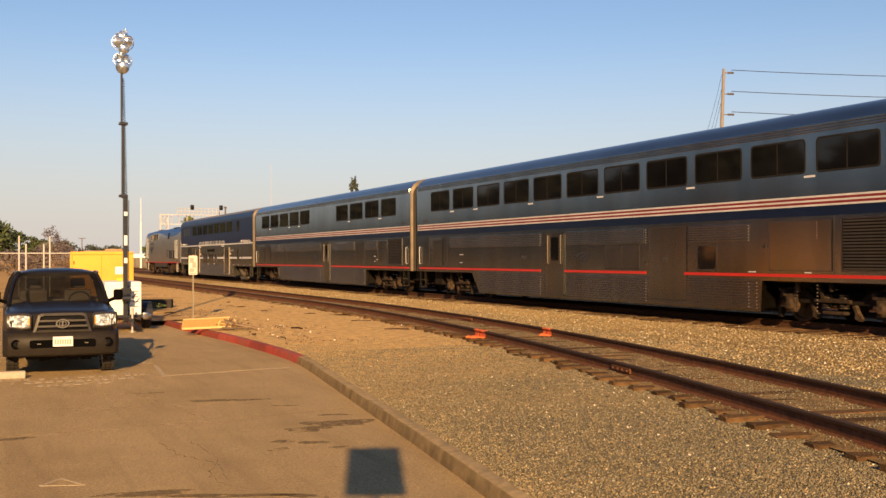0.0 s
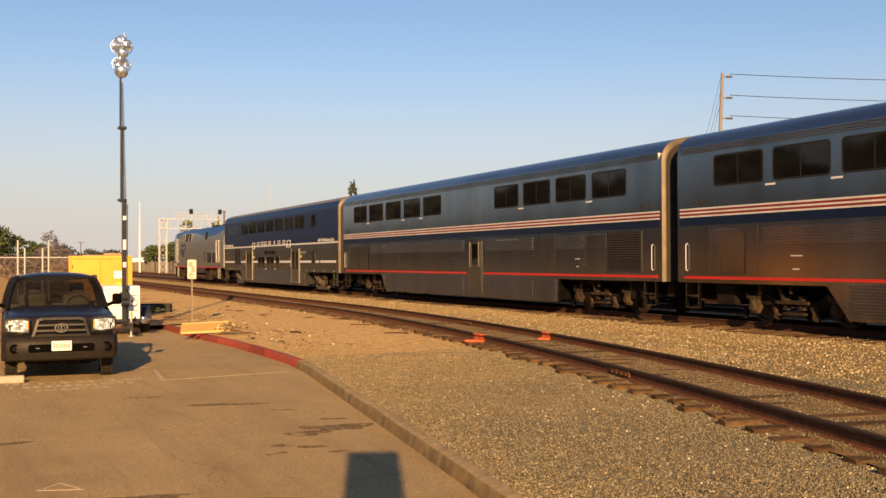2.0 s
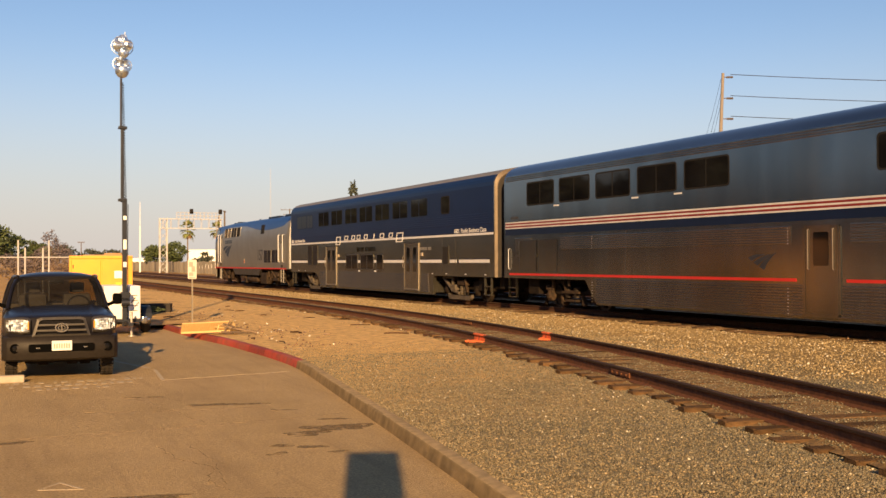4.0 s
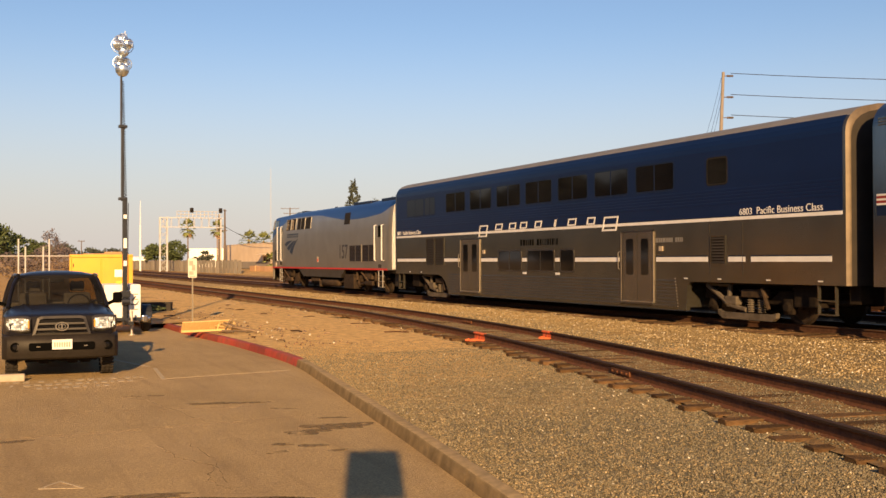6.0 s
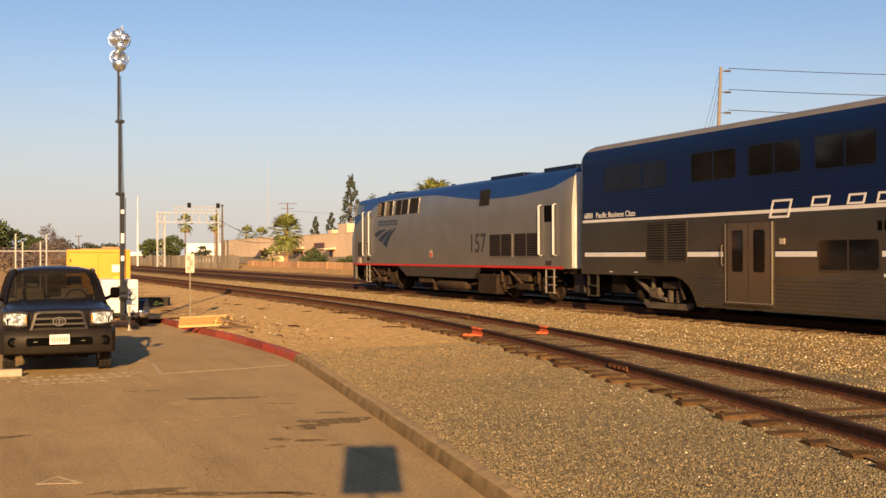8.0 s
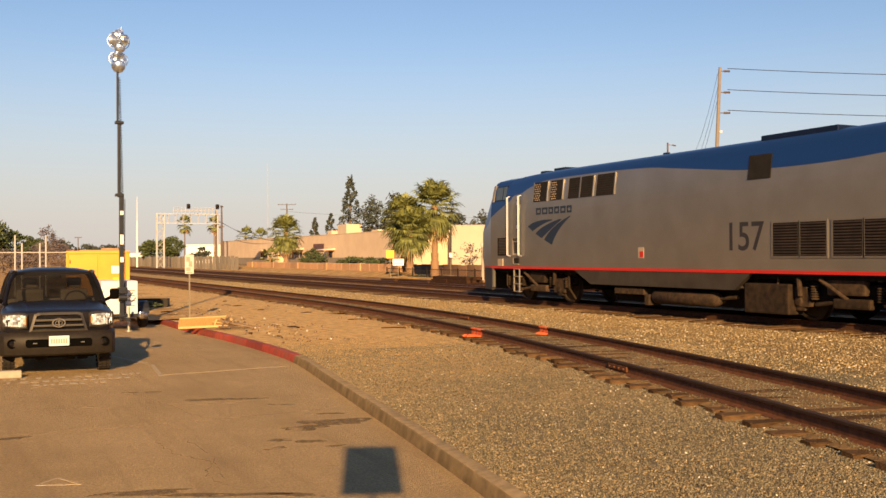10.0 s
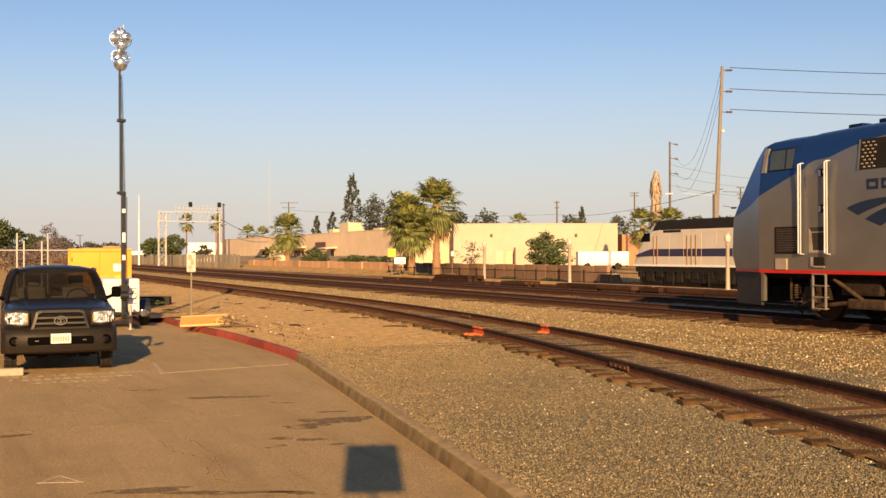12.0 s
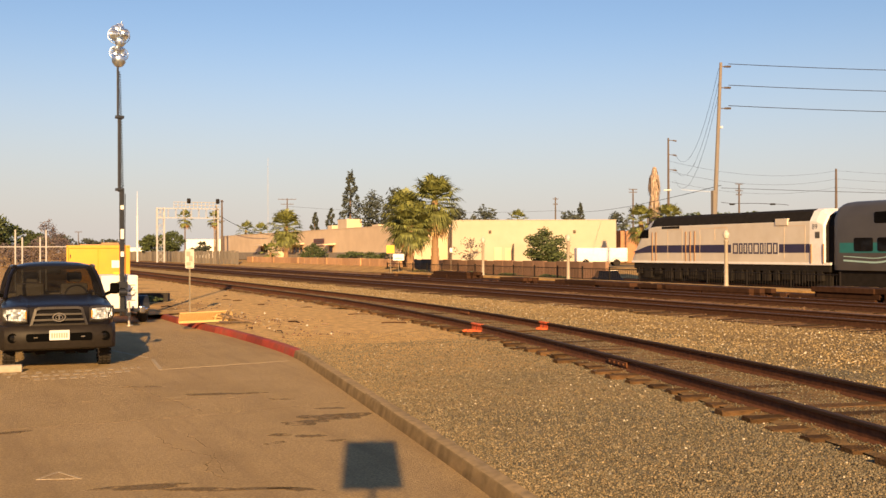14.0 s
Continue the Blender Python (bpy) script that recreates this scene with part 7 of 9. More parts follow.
def broken_plank(at, ln, w0, w1, th, label="broken yellow pine plank in a heap by the kerb", material=None):
    """A board sawn at one end and torn into splinters at the other."""
    n = 5
    out = [(-w0 / 2, -ln / 2), (w0 / 2, -ln / 2 + rnd.uniform(-0.03, 0.03))]
    for k in range(n + 1):
        x = w1 / 2 - w1 * k / n
        out.append((x, ln / 2 - rnd.uniform(0.0, 0.05)))
        if k < n:
            out.append((x - w1 * 0.5 / n, ln / 2 - rnd.uniform(0.06, 0.22)))
    bm = bmesh.new()
    prism(bm, out, "z", -th / 2, th / 2)
    return tagged(part("plank", bm, material or M_PLANK, at=at), label, "plank", "planks by the kerb")


for x, y, z, ln, w0, w1, th, rz, tilt, dip in ((5.24, 24.95, -0.04, 1.20, 0.30, 0.24, 0.035, -86, -48, 3), (5.16, 24.60, -0.15, 1.15, 0.13, 0.07, 0.05, -92, -6, 1), (5.30, 25.25, -0.12, 1.10, 0.16, 0.12, 0.04, -83, -10, 0),
                                             (5.66, 24.80, -0.03, 0.55, 0.18, 0.05, 0.03, -70, -62, 20), (5.72, 24.62, -0.11, 0.62, 0.14, 0.03, 0.03, -104, -35, -6), (5.88, 24.75, -0.03, 0.34, 0.12, 0.02, 0.025, -30, -30, 44)):
    broken_plank(pose(x, y, z, 0, 0, rz) @ pose(0, 0, 0, dip, tilt, 0), ln, w0, w1, th)
for x, y, z, ln, rz, dip in ((5.68, 24.60, -0.02, 0.50, -48, 34), (5.98, 24.55, -0.10, 0.85, -97, -14), (6.02, 24.40, -0.13, 0.95, -110, -10), (5.95, 24.70, -0.07, 0.75, -84, -18), (6.15, 24.50, -0.15, 0.70, -122, -6), (5.85, 24.35, -0.16, 0.80, -82, -3), (6.20, 24.85, -0.15, 0.60, -100, -8), (5.80, 24.5, -0.05, 0.45, -62, 22)):
    broken_plank(pose(x, y, z, 0, 0, rz) @ pose(0, 0, 0, dip, rnd.uniform(-40, 40), 0), ln, rnd.uniform(0.03, 0.06), 0.015, 0.018, "thin dry splinter of wood in a heap by the kerb", M_OLDWOOD)


# dark tray behind the trailer
bm = bmesh.new()
for q in ((-0.55, 0.55, -0.5, -0.46), (-0.55, 0.55, 0.46, 0.5), (-0.55, -0.51, -0.46, 0.46), (0.51, 0.55, -0.46, 0.46)):
    rbox(bm, *q, -0.08, 0.22, 0.012)
box(bm, -0.51, 0.51, -0.46, 0.46, -0.08, -0.02)
tagged(part("drip_tray", bm, M_ENDDARK, at=pose(5.95, 36.8, -0.16, 0, 0, -14)), "low dark tray lying on the dirt behind the trailer", "tray")

# wheel stop
bm = bmesh.new()
prism(bm, [(-0.09, 0.0), (0.09, 0.0), (0.085, 0.07), (0.055, 0.115), (-0.055, 0.115), (-0.085, 0.07)], "x", -1.5, 0.0)
bmesh.ops.bevel(bm, geom=bm.edges[:], offset=0.012, segments=1, affect="EDGES")
tagged(part("wheel_stop", bm, M_WHEELSTOP, at=pose(0.80, 17.3, LOT, 0, 0, -5)), "pale concrete wheel stop on the asphalt", "wheel stop")

# ---- paint and stains on the lot ----
def flat(name, outline, material, label, z=0.004):
    bm = bmesh.new()
    prism(bm, outline, "z", LOT + z - 0.003, LOT + z)
    return tagged(part(name, bm, material), label, "marking", kind="structure")


def line(p, q, w, name="painted_line", label="faded white parking line"):
    p, q = Vector(p), Vector(q)
    n = (q - p).normalized()
    n = Vector((-n.y, n.x)) * w / 2
    flat(name, [tuple(v) for v in (p - n, q - n, q + n, p + n)], M_PAVEPAINT, label)


K = 1.0745
TRI = [(0.49 * K, 8.41 * K), (0.80 * K, 8.30 * K), (0.66 * K, 8.62 * K)]
for a, b in zip(TRI, TRI[1:] + TRI[:1]):
    line(a, b, 0.022, "painted_arrow", "faded white triangle outline")
line((2.95, 18.3), (2.80, 16.55), 0.06)
line((2.85, 16.6), (5.0, 16.95), 0.018)
line((2.2, 21.5), (2.9, 18.6), 0.07)
rnd = random.Random(9)
for row, (y, x0, x1) in enumerate(((16.95, 0.15, 2.55), (16.50, 0.55, 2.35), (16.05, 0.9, 1.95))):
    x = x0
    while x < x1:
        w = rnd.choice((0.05, 0.08, 0.10))
        flat("stencil_bar", [(x, y), (x + w, y), (x + w + 0.01, y + 0.21), (x + 0.01, y + 0.21)], M_PAVEPAINT, "faded stencilled lettering bar")
        x += w + rnd.choice((0.05, 0.06, 0.14))


def blob(cx, cy, rx, ry, rot, seed, name="oil_stain"):
    r2 = random.Random(seed)
    ph = [r2.uniform(0, 6.28) for _ in range(4)]
    out = []
    for i in range(36):
        t = 2 * math.pi * i / 36
        k = 1 + 0.22 * math.sin(2 * t + ph[0]) + 0.16 * math.sin(3 * t + ph[1]) + 0.10 * math.sin(5 * t + ph[2]) + 0.07 * math.sin(9 * t + ph[3])
        x, y = rx * k * math.cos(t), ry * k * math.sin(t)
        c, s = math.cos(radians(rot)), math.sin(radians(rot))
        out.append((cx + x * c - y * s, cy + x * s + y * c))
    flat(name, out, M_OIL, "dark oil stain on the asphalt", 0.0035)


for q in ((3.80, 11.0, 0.34, 0.24, -20, 1), (3.35, 10.75, 0.24, 0.16, -15, 2), (3.95, 11.6, 0.16, 0.07, -20, 3), (3.15, 9.95, 0.13, 0.09, -20, 4), (2.90, 10.15, 0.12, 0.07, 0, 5), (2.75, 9.75, 0.10, 0.06, 10, 14), (3.30, 9.6, 0.10, 0.05, -15, 15), (1.25, 8.38, 0.42, 0.08, -14, 6), (1.85, 8.02, 0.45, 0.07, -22, 7),
          (2.35, 7.78, 0.2, 0.06, -30, 12), (0.42, 11.5, 0.16, 0.09, 0, 8), (3.05, 13.4, 0.5, 0.1, -12, 9), (3.6, 12.6, 0.18, 0.05, -20, 10), (2.2, 14.6, 0.25, 0.06, -10, 11)):
    blob(*q)

# cracks, a seam and tyre marks in the asphalt
def crack(pts, w, seed, name="asphalt_crack", material=None, label="thin dark crack in the asphalt"):
    r2 = random.Random(seed)
    fine = []
    for (x0, y0), (x1, y1) in zip(pts, pts[1:]):
        for i in range(8):
            t = i / 8
            fine.append((x0 + (x1 - x0) * t + r2.uniform(-0.03, 0.03), y0 + (y1 - y0) * t + r2.uniform(-0.03, 0.03)))
    fine.append(pts[-1])
    left = [(x - w * (0.4 + r2.random()) / 2, y) for x, y in fine]
    right = [(x + w * (0.4 + r2.random()) / 2, y + 0.3 * w) for x, y in fine]
    flat(name, left + right[::-1], material or M_OIL, label, 0.003)


crack([(1.75, 10.6), (1.80, 9.9), (2.05, 9.4), (1.85, 8.8), (1.95, 8.3)], 0.007, 1)
crack([(2.05, 10.6), (2.10, 9.6), (1.98, 8.6)], 0.005, 2)
crack([(-2.0, 11.6), (0.6, 11.7), (2.2, 11.75), (4.2, 12.0)], 0.007, 3)
crack([(0.9, 13.6), (2.0, 13.2), (3.3, 13.0)], 0.006, 4)
crack([(2.0, 14.9), (2.3, 13.4), (2.5, 12.0)], 0.006, 5)

# ---- beyond the tracks ----
def leaves(bm, centre, radii, count, size, rng, flat=0.35):
    """A clump: many small bent leaf quads inside an ellipsoid, denser near its skin."""
    for _ in range(count):
        d = Vector(rng.normal(0, 1, 3)).normalized()
        k = rng.random() ** 0.45
        p = Vector(centre) + Vector((d.x * radii[0], d.y * radii[1], d.z * radii[2])) * k
        s = size * (0.6 + 0.8 * rng.random())
        u = Vector(rng.normal(0, 1, 3)).normalized()
        w = u.orthogonal().normalized()
        q = [p - u * s, p + w * s * flat * 1.4, p + u * s, p - w * s * flat * 1.4]
        bm.faces.new([bm.verts.new(v) for v in q])


def make_tree(name, label, category, x, y, z, height, spread, material, seed, shape="round", leaf=0.22, clumps=26, per=42, trunk=None, group=""):
    """A tapered trunk with limbs, and a crown of leaf clumps with gaps."""
    rng = np.random.default_rng(seed)
    T = thing(name, label, category, group, at=pose(x, y, z))
    bm = bmesh.new()
    r = trunk or height * 0.022
    lean = Vector((rng.normal(0, 0.02), rng.normal(0, 0.02), 1))
    top = 0.85 if shape == "cone" else 0.55
    pts = [lean * (height * top * i / 5) + Vector((rng.normal(0, 0.04), rng.normal(0, 0.04), 0)) * (i > 0) for i in range(6)]
    for i in range(5):
        tube(bm, pts[i], pts[i + 1], r * (1 - 0.16 * i), r * (1 - 0.16 * (i + 1)), 8)
    crown = bmesh.new()
    for i in range(clumps):
        a = rng.random() * 6.283 if shape != "cone" else 2.4 * i + 0.5 * rng.random()
        if shape == "cone":
            h = 0.16 + 0.84 * (i + 0.5) / clumps
            rad = spread * (1.05 - h) ** 0.8 * (0.55 + 0.5 * rng.random())
            c = Vector((rad * math.cos(a) * 0.75, rad * math.sin(a) * 0.75, height * h))
            size = (spread * 0.30 * (1.15 - h), spread * 0.30 * (1.15 - h), height * 0.055)
        else:
            h = rng.random()
            rad = spread * math.sqrt(max(0.05, 1 - (2 * h - 0.85) ** 2)) * (0.35 + 0.6 * rng.random())
            low = 0.12 if shape == "bush" else 0.34
            c = Vector((rad * math.cos(a), rad * math.sin(a), height * (low + (0.92 - low) * h)))
            size = (spread * 0.33, spread * 0.33, height * 0.11)
            if i % 2 == 0:
                tube(bm, pts[3], c, r * 0.35, r * 0.08, 5)
        leaves(crown, c, [s * (0.7 + 0.6 * rng.random()) for s in size], per, leaf, rng)
    part("trunk", bm, M_BARK, T)
    part("crown", crown, material, T)
    return T


def frond(bm, base, way, length, width, rng, blades=13):
    """A fan palm leaf: a stalk and a fan of narrow drooping blades."""
    way = way.normalized()
    side = way.cross(Vector((0, 0, 1)))
    side = side.normalized() if side.length > 0.01 else Vector((1, 0, 0))
    up = side.cross(way).normalized()
    hub = base + way * length * 0.5
    tube(bm, base, hub, 0.03, 0.02, 4, caps=False)
    for i in range(blades):
        a = radians(-78 + 156 * i / (blades - 1))
        d = (way * math.cos(a) + side * math.sin(a)).normalized()
        ln = length * 0.62 * (1 - 0.25 * abs(math.sin(a))) * (0.85 + 0.3 * rng.random())
        mid = hub + d * ln * 0.6 + up * 0.04 * ln
        tip = hub + d * ln + Vector((0, 0, -0.30 * ln))
        w = d.cross(up).normalized() * width * 0.5
        q = [bm.verts.new(v) for v in (hub, mid - w, tip, mid + w)]
        bm.faces.new(q)


def make_palm(x, y, z, height, crown, seed, label, skirt=1.0, fronds=34, trunk=0.28, dead=None, bark=None):
    rng = np.random.default_rng(seed)
    P = thing("fan_palm", label, "palm tree", "palms beyond the tracks", at=pose(x, y, z))
    bm = bmesh.new()
    n = 9
    for i in range(n):
        h0, h1 = height * i / n, height * (i + 1) / n
        k = 1.25 - 0.35 * min(1, i / 3)
        tube(bm, (0, 0, h0), (0, 0, h1), trunk * k * 0.94, trunk * k * 1.06, 12)
    part("trunk", bm, bark or M_PALMBARK, P, "rough brown palm trunk")
    top = Vector((0, 0, height))
    low = 2.1 * skirt
    bm = bmesh.new()
    for i in range(fronds):
        a = 2.4 * i
        u = i / fronds
        e = radians(84 - 150 * u ** 1.1)
        frond(bm, top + Vector((0, 0, -low * max(0, u - 0.45))), Vector((math.cos(a) * math.cos(e), math.sin(a) * math.cos(e), math.sin(e))), crown * (0.85 + 0.3 * rng.random()), 0.15, rng, 17)
    part("crown", bm, M_PALM, P, "green fan fronds")
    bm = bmesh.new()
    for i in range(dead or int(22 * skirt)):
        a = 2.4 * i + 0.5
        e = radians(-35 - 50 * rng.random())
        frond(bm, top + Vector((0, 0, -0.5 - low * rng.random() * 0.8)), Vector((math.cos(a) * math.cos(e), math.sin(a) * math.cos(e), math.sin(e))), crown * 0.72, 0.12, rng, 9)
    part("dead_fronds", bm, M_PALM_DEAD, P, "hanging dry orange-brown fronds")
    return P


make_palm(35.0, 76.4, -0.2, 5.85, 2.30, 1, "tall fan palm with a skirt of dry fronds", 0.55, 64, 0.30, 48)
make_palm(32.6, 76.0, -0.2, 3.75, 2.2, 2, "short broad fan palm beside a taller palm", 0.15, 56, 0.30, 14)
make_palm(33.6, 79.5, -0.2, 5.0, 2.1, 12, "leaning fan palm behind two others", 0.35, 50, 0.28)
make_palm(38.4, 131.1, -0.2, 5.0, 2.4, 3, "fan palm in front of the tan building", 0.6, 60, 0.30)
make_palm(35.7, 129.0, -0.2, 1.6, 1.5, 4, "young palm near the low wall", 0.2, 16, 0.16)
make_palm(39.4, 205.0, -0.2, 8.3, 1.9, 5, "thin distant fan palm by the signal bridge", 0.3, 22, 0.13, 4, M_OLDWOOD)
make_palm(47.2, 214.0, -0.2, 8.6, 1.7, 6, "thin distant fan palm beside a utility pole", 0.4, 18, 0.13, 6, M_OLDWOOD)
make_palm(69.5, 95.5, -0.2, 5.0, 2.1, 7, "fan palm behind the parked train", 0.5, 34, 0.3)
make_palm(71.8, 93.4, -0.2, 5.2, 2.0, 8, "fan palm behind the parked train", 0.4, 34, 0.3)
make_palm(112.0, 200.0, -0.2, 8.6, 2.6, 9, "distant palm showing over the flat roof", 0.2, 26, 0.3)
make_palm(66.0, 262.0, -0.2, 7.2, 2.8, 10, "distant palm over the tan building", 0.2, 24, 0.3)
make_palm(70.5, 264.0, -0.2, 6.8, 2.8, 11, "distant palm over the tan building", 0.2, 24, 0.3)

make_tree("conifer", "tall dark ragged conifer behind the building", "tree", 68.3, 188.8, -0.2, 17.0, 4.6, M_LEAF_DK, 21, "cone", 0.34, 40, 40)
for q in ((66.6, 206.0, 9.6, 2.6, 22), (69.6, 204.5, 10.6, 3.0, 23)):
    make_tree("conifer", "small dark conifer behind the roof", "tree", q[0], q[1], -0.2, q[2], q[3], M_LEAF_DK, q[4], "cone", 0.34, 22, 50, group="small conifers")
for q in ((69.0, 177.5, 13.2, 2.7, 24), (72.6, 176.0, 13.8, 3.4, 25), (75.8, 178.0, 12.0, 3.0, 26)):
    make_tree("broadleaf_tree", "dark green tree rising behind the tan building", "tree", q[0], q[1], -0.2, q[2], q[3], M_LEAF_DK, q[4], "round", 0.34, 30, 46, group="trees behind the building")
make_tree("shrub_tree", "dense green rounded tree before the cream wall", "tree", 48.9, 82.0, -0.2, 3.8, 2.2, M_LEAF, 27, "bush", 0.15, 60, 70, 0.12)
make_tree("small_tree", "sparse reddish small tree by the fence", "tree", 40.2, 80.4, -0.2, 3.0, 1.4, M_LEAF_DRY, 28, "round", 0.10, 16, 26, 0.06)
make_tree("broadleaf_tree", "dark green tree beside the signal bridge", "tree", 34.6, 193.7, -0.2, 5.6, 3.3, M_LEAF, 29, "round", 0.3, 34, 50)
make_tree("broadleaf_tree", "dark green tree by the grey fence", "tree", 31.6, 196.0, -0.2, 5.0, 2.4, M_LEAF, 30, "round", 0.3, 26, 44)
make_tree("shrub", "dark shrub before the white building", "shrub", 50.0, 240.0, -0.2, 4.0, 2.4, M_LEAF_DK, 31, "round", 0.3, 22, 40)
for q in ((2.6, 176, 8.2, 5.4, 32), (6.8, 182, 6.2, 4.2, 33), (11.0, 190, 5.0, 3.0, 34), (-3.0, 170, 9.0, 5.4, 35)):
    make_tree("broadleaf_tree", "green tree in the distance beyond the chain-link fence", "tree", q[0], q[1], -0.3, q[2], q[3], M_LEAF, q[4], "round", 0.34, 34, 46, group="distant trees")
for q in ((5.0, 92, 2.9, 1.9, 36), (7.7, 110, 5.2, 1.5, 37), (8.4, 120, 4.0, 2.2, 38), (3.2, 84, 2.6, 1.8, 39), (9.8, 124, 3.4, 1.8, 47)):
    make_tree("bare_tree", "purple-grey thin tree behind the chain-link fence", "tree", q[0], q[1], -0.3, q[2], q[3], M_LEAF_DRY, q[4], "round", 0.12, 22, 34, group="thin trees behind the fence")
for i, q in enumerate(((24, 300, 6.5, 5), (32, 310, 5.5, 5), (40, 330, 6, 5), (15, 290, 5, 4), (92, 190, 10.6, 4.6), (97, 186, 10.4, 4.4), (110, 175, 9.6, 4), (118, 170, 9.6, 4), (126, 166, 9.6, 4), (131, 160, 9.4, 4), (108, 210, 12.0, 2.8))):
    make_tree("broadleaf_tree", "distant dark green treetop over the roofs", "tree", q[0], q[1], -0.3, q[2], q[3], M_LEAF_DK, 50 + i, "round", 0.42, 26, 36, group="distant treetops")
make_tree("cypress", "narrow dark cypress behind the flat roof", "tree", 122.5, 190.5, -0.2, 12.0, 2.4, M_LEAF_DK, 70, "cone", 0.4, 26, 34)
for i, (x, y) in enumerate(((102, 120), (106, 118), (98, 122))):
    make_tree("broadleaf_tree", "green treetop behind the parked train", "tree", x, y, -0.2, 7.4, 3.4, M_LEAF, 73 + i, "round", 0.3, 26, 44, group="trees behind the train")
for i, (y, h) in enumerate(((104.5, 2.3), (107, 2.6), (109.5, 2.2), (85, 1.5), (87.5, 1.3), (90, 1.6), (92.5, 1.7), (95.5, 1.8), (97, 1.4))):
    make_tree("shrub", "green planter shrub behind the low wall", "shrub", 33.9 + (i % 3) * 0.4, y, -0.16, h, 1.25, M_LEAF, 80 + i, "round", 0.12, 16, 44, 0.05, "planter shrubs")

make_tree("weed", "low green weed growing beside the main track", "weed", 18.5, 31.4, -0.19, 0.15, 0.32, M_LEAF, 140, "bush", 0.03, 14, 30, 0.01)
make_tree("weed", "low green weed by the dark tray", "weed", 5.4, 34.8, -0.22, 0.30, 0.5, M_LEAF, 141, "bush", 0.04, 14, 30, 0.01)
for k in range(16):
    make_tree("weed", "dry green grass tuft before the platform fence", "weed", 31.9 + 0.5 * (k % 3), 52.0 + 1.7 * k, -0.2, 0.24, 0.75, M_LEAF, 150 + k, "bush", 0.05, 14, 26, 0.01, "grass tufts by the fence")

# shaggy dead palm
bm = bmesh.new()
rng = np.random.default_rng(5)
S = thing("dead_palm", "tall headless palm wrapped in brown dry fronds", "palm tree", at=pose(73.35, 98.15, -0.2))
tube(bm, (0, 0, 0), (0, 0, 8), 0.3, 0.28, 10)
part("trunk", bm, M_PALMBARK, S)
bm = bmesh.new()
for i in range(420):
    z = 5.2 + 6.3 * rng.random()
    r = (0.60 + 0.10 * math.sin(z * 2.1)) * math.sqrt(max(0.05, 1 - max(0, (z - 9.4) / 2.2) ** 2))
    a = rng.random() * 6.283
    d = Vector((math.cos(a), math.sin(a), 0))
    s = Vector((-d.y, d.x, 0)) * 0.10
    p = d * r * (0.75 + 0.3 * rng.random()) + Vector((0, 0, z))
    bm.faces.new([bm.verts.new(v) for v in (p - s, p + s, p + d * 0.12 + Vector((0, 0, -0.9)) + s * 0.4, p + d * 0.12 + Vector((0, 0, -0.9)) - s * 0.4)])
tube(bm, (0, 0, 5), (0, 0, 10.8), 0.42, 0.25, 10)
part("dead_fronds", bm, M_DEADGREY, S)

# ---- buildings ----
def make_flat_building(name, label, corner, heading, width, depth, height, wall, extras=None, top=0.35):
    """A flat-roofed building: front wall along +x from its corner, depth away along +y; thick walls, parapet, roof."""
    B = thing(name, label, "building", at=pose(*corner, 0, 0, heading))
    t = 0.25
    bm = bmesh.new()
    box(bm, 0, width, 0, t, 0, height)
    part("front_wall", bm, wall, B)
    for nm, q in (("side_wall", (0, t, t, depth)), ("side_wall", (width - t, width, t, depth)), ("rear_wall", (t, width - t, depth - t, depth))):
        bm = bmesh.new()
        box(bm, *q, 0, height)
        part(nm, bm, wall, B)
    bm = bmesh.new()
    box(bm, t, width - t, t, depth - t, height - top - 0.15, height - top)
    part("roof", bm, M_ROOFTAR, B)
    bm = bmesh.new()
    for q in ((-0.06, width + 0.06, -0.06, t + 0.03), (-0.06, t + 0.03, t, depth), (width - t - 0.03, width + 0.06, t, depth)):
        box(bm, *q, height - 0.001, height + 0.10)
    part("parapet_cap", bm, wall, B)
    return B


W = make_flat_building("warehouse", "low cream stucco warehouse with a plain sunlit wall", (62.6, 130.8, -0.3), -25.0, 23.3, 30, 6.1, M_STUCCO)
for x in (5.2, 17.2):
    bm = bmesh.new()
    rbox(bm, x, x + 0.35, -0.25, 0.0, 4.3, 4.7, 0.03)
    part("wall_lamp", bm, M_DARKPOLE, W, "small dark wall lamp")
for x, w, h in ((6.0, 1.0, 2.3), (7.5, 0.9, 2.2)):
    bm = bmesh.new()
    box(bm, x, x + w, -0.04, 0.0, 0, h)
    part("door", bm, M_STUCCO_TAN, W)
bm = bmesh.new()
box(bm, 8.6, 13.5, -3.0, -0.01, 0, 2.8)
part("annexe", bm, M_STUCCO, W, "low cream annexe")

O = make_flat_building("office_building", "long tan stucco building with an awning and a banner", (58.0, 256, -0.3), -90.0, 118, 22, 5.6, M_STUCCO_TAN)
bm = bmesh.new()
rbox(bm, 76, 82.0, -0.10, -0.02, 2.7, 4.1, 0.02)
ban = part("banner", bm, M_BANNER, O, "maroon banner with pale print bars")
for k in range(3):
    bm = bmesh.new()
    box(bm, 77.2 + 0.1 * k, 81.2, -0.13, -0.10, 2.95 + 0.36 * k, 3.12 + 0.36 * k)
    part("print_bar", bm, M_COACHGREY, ban)
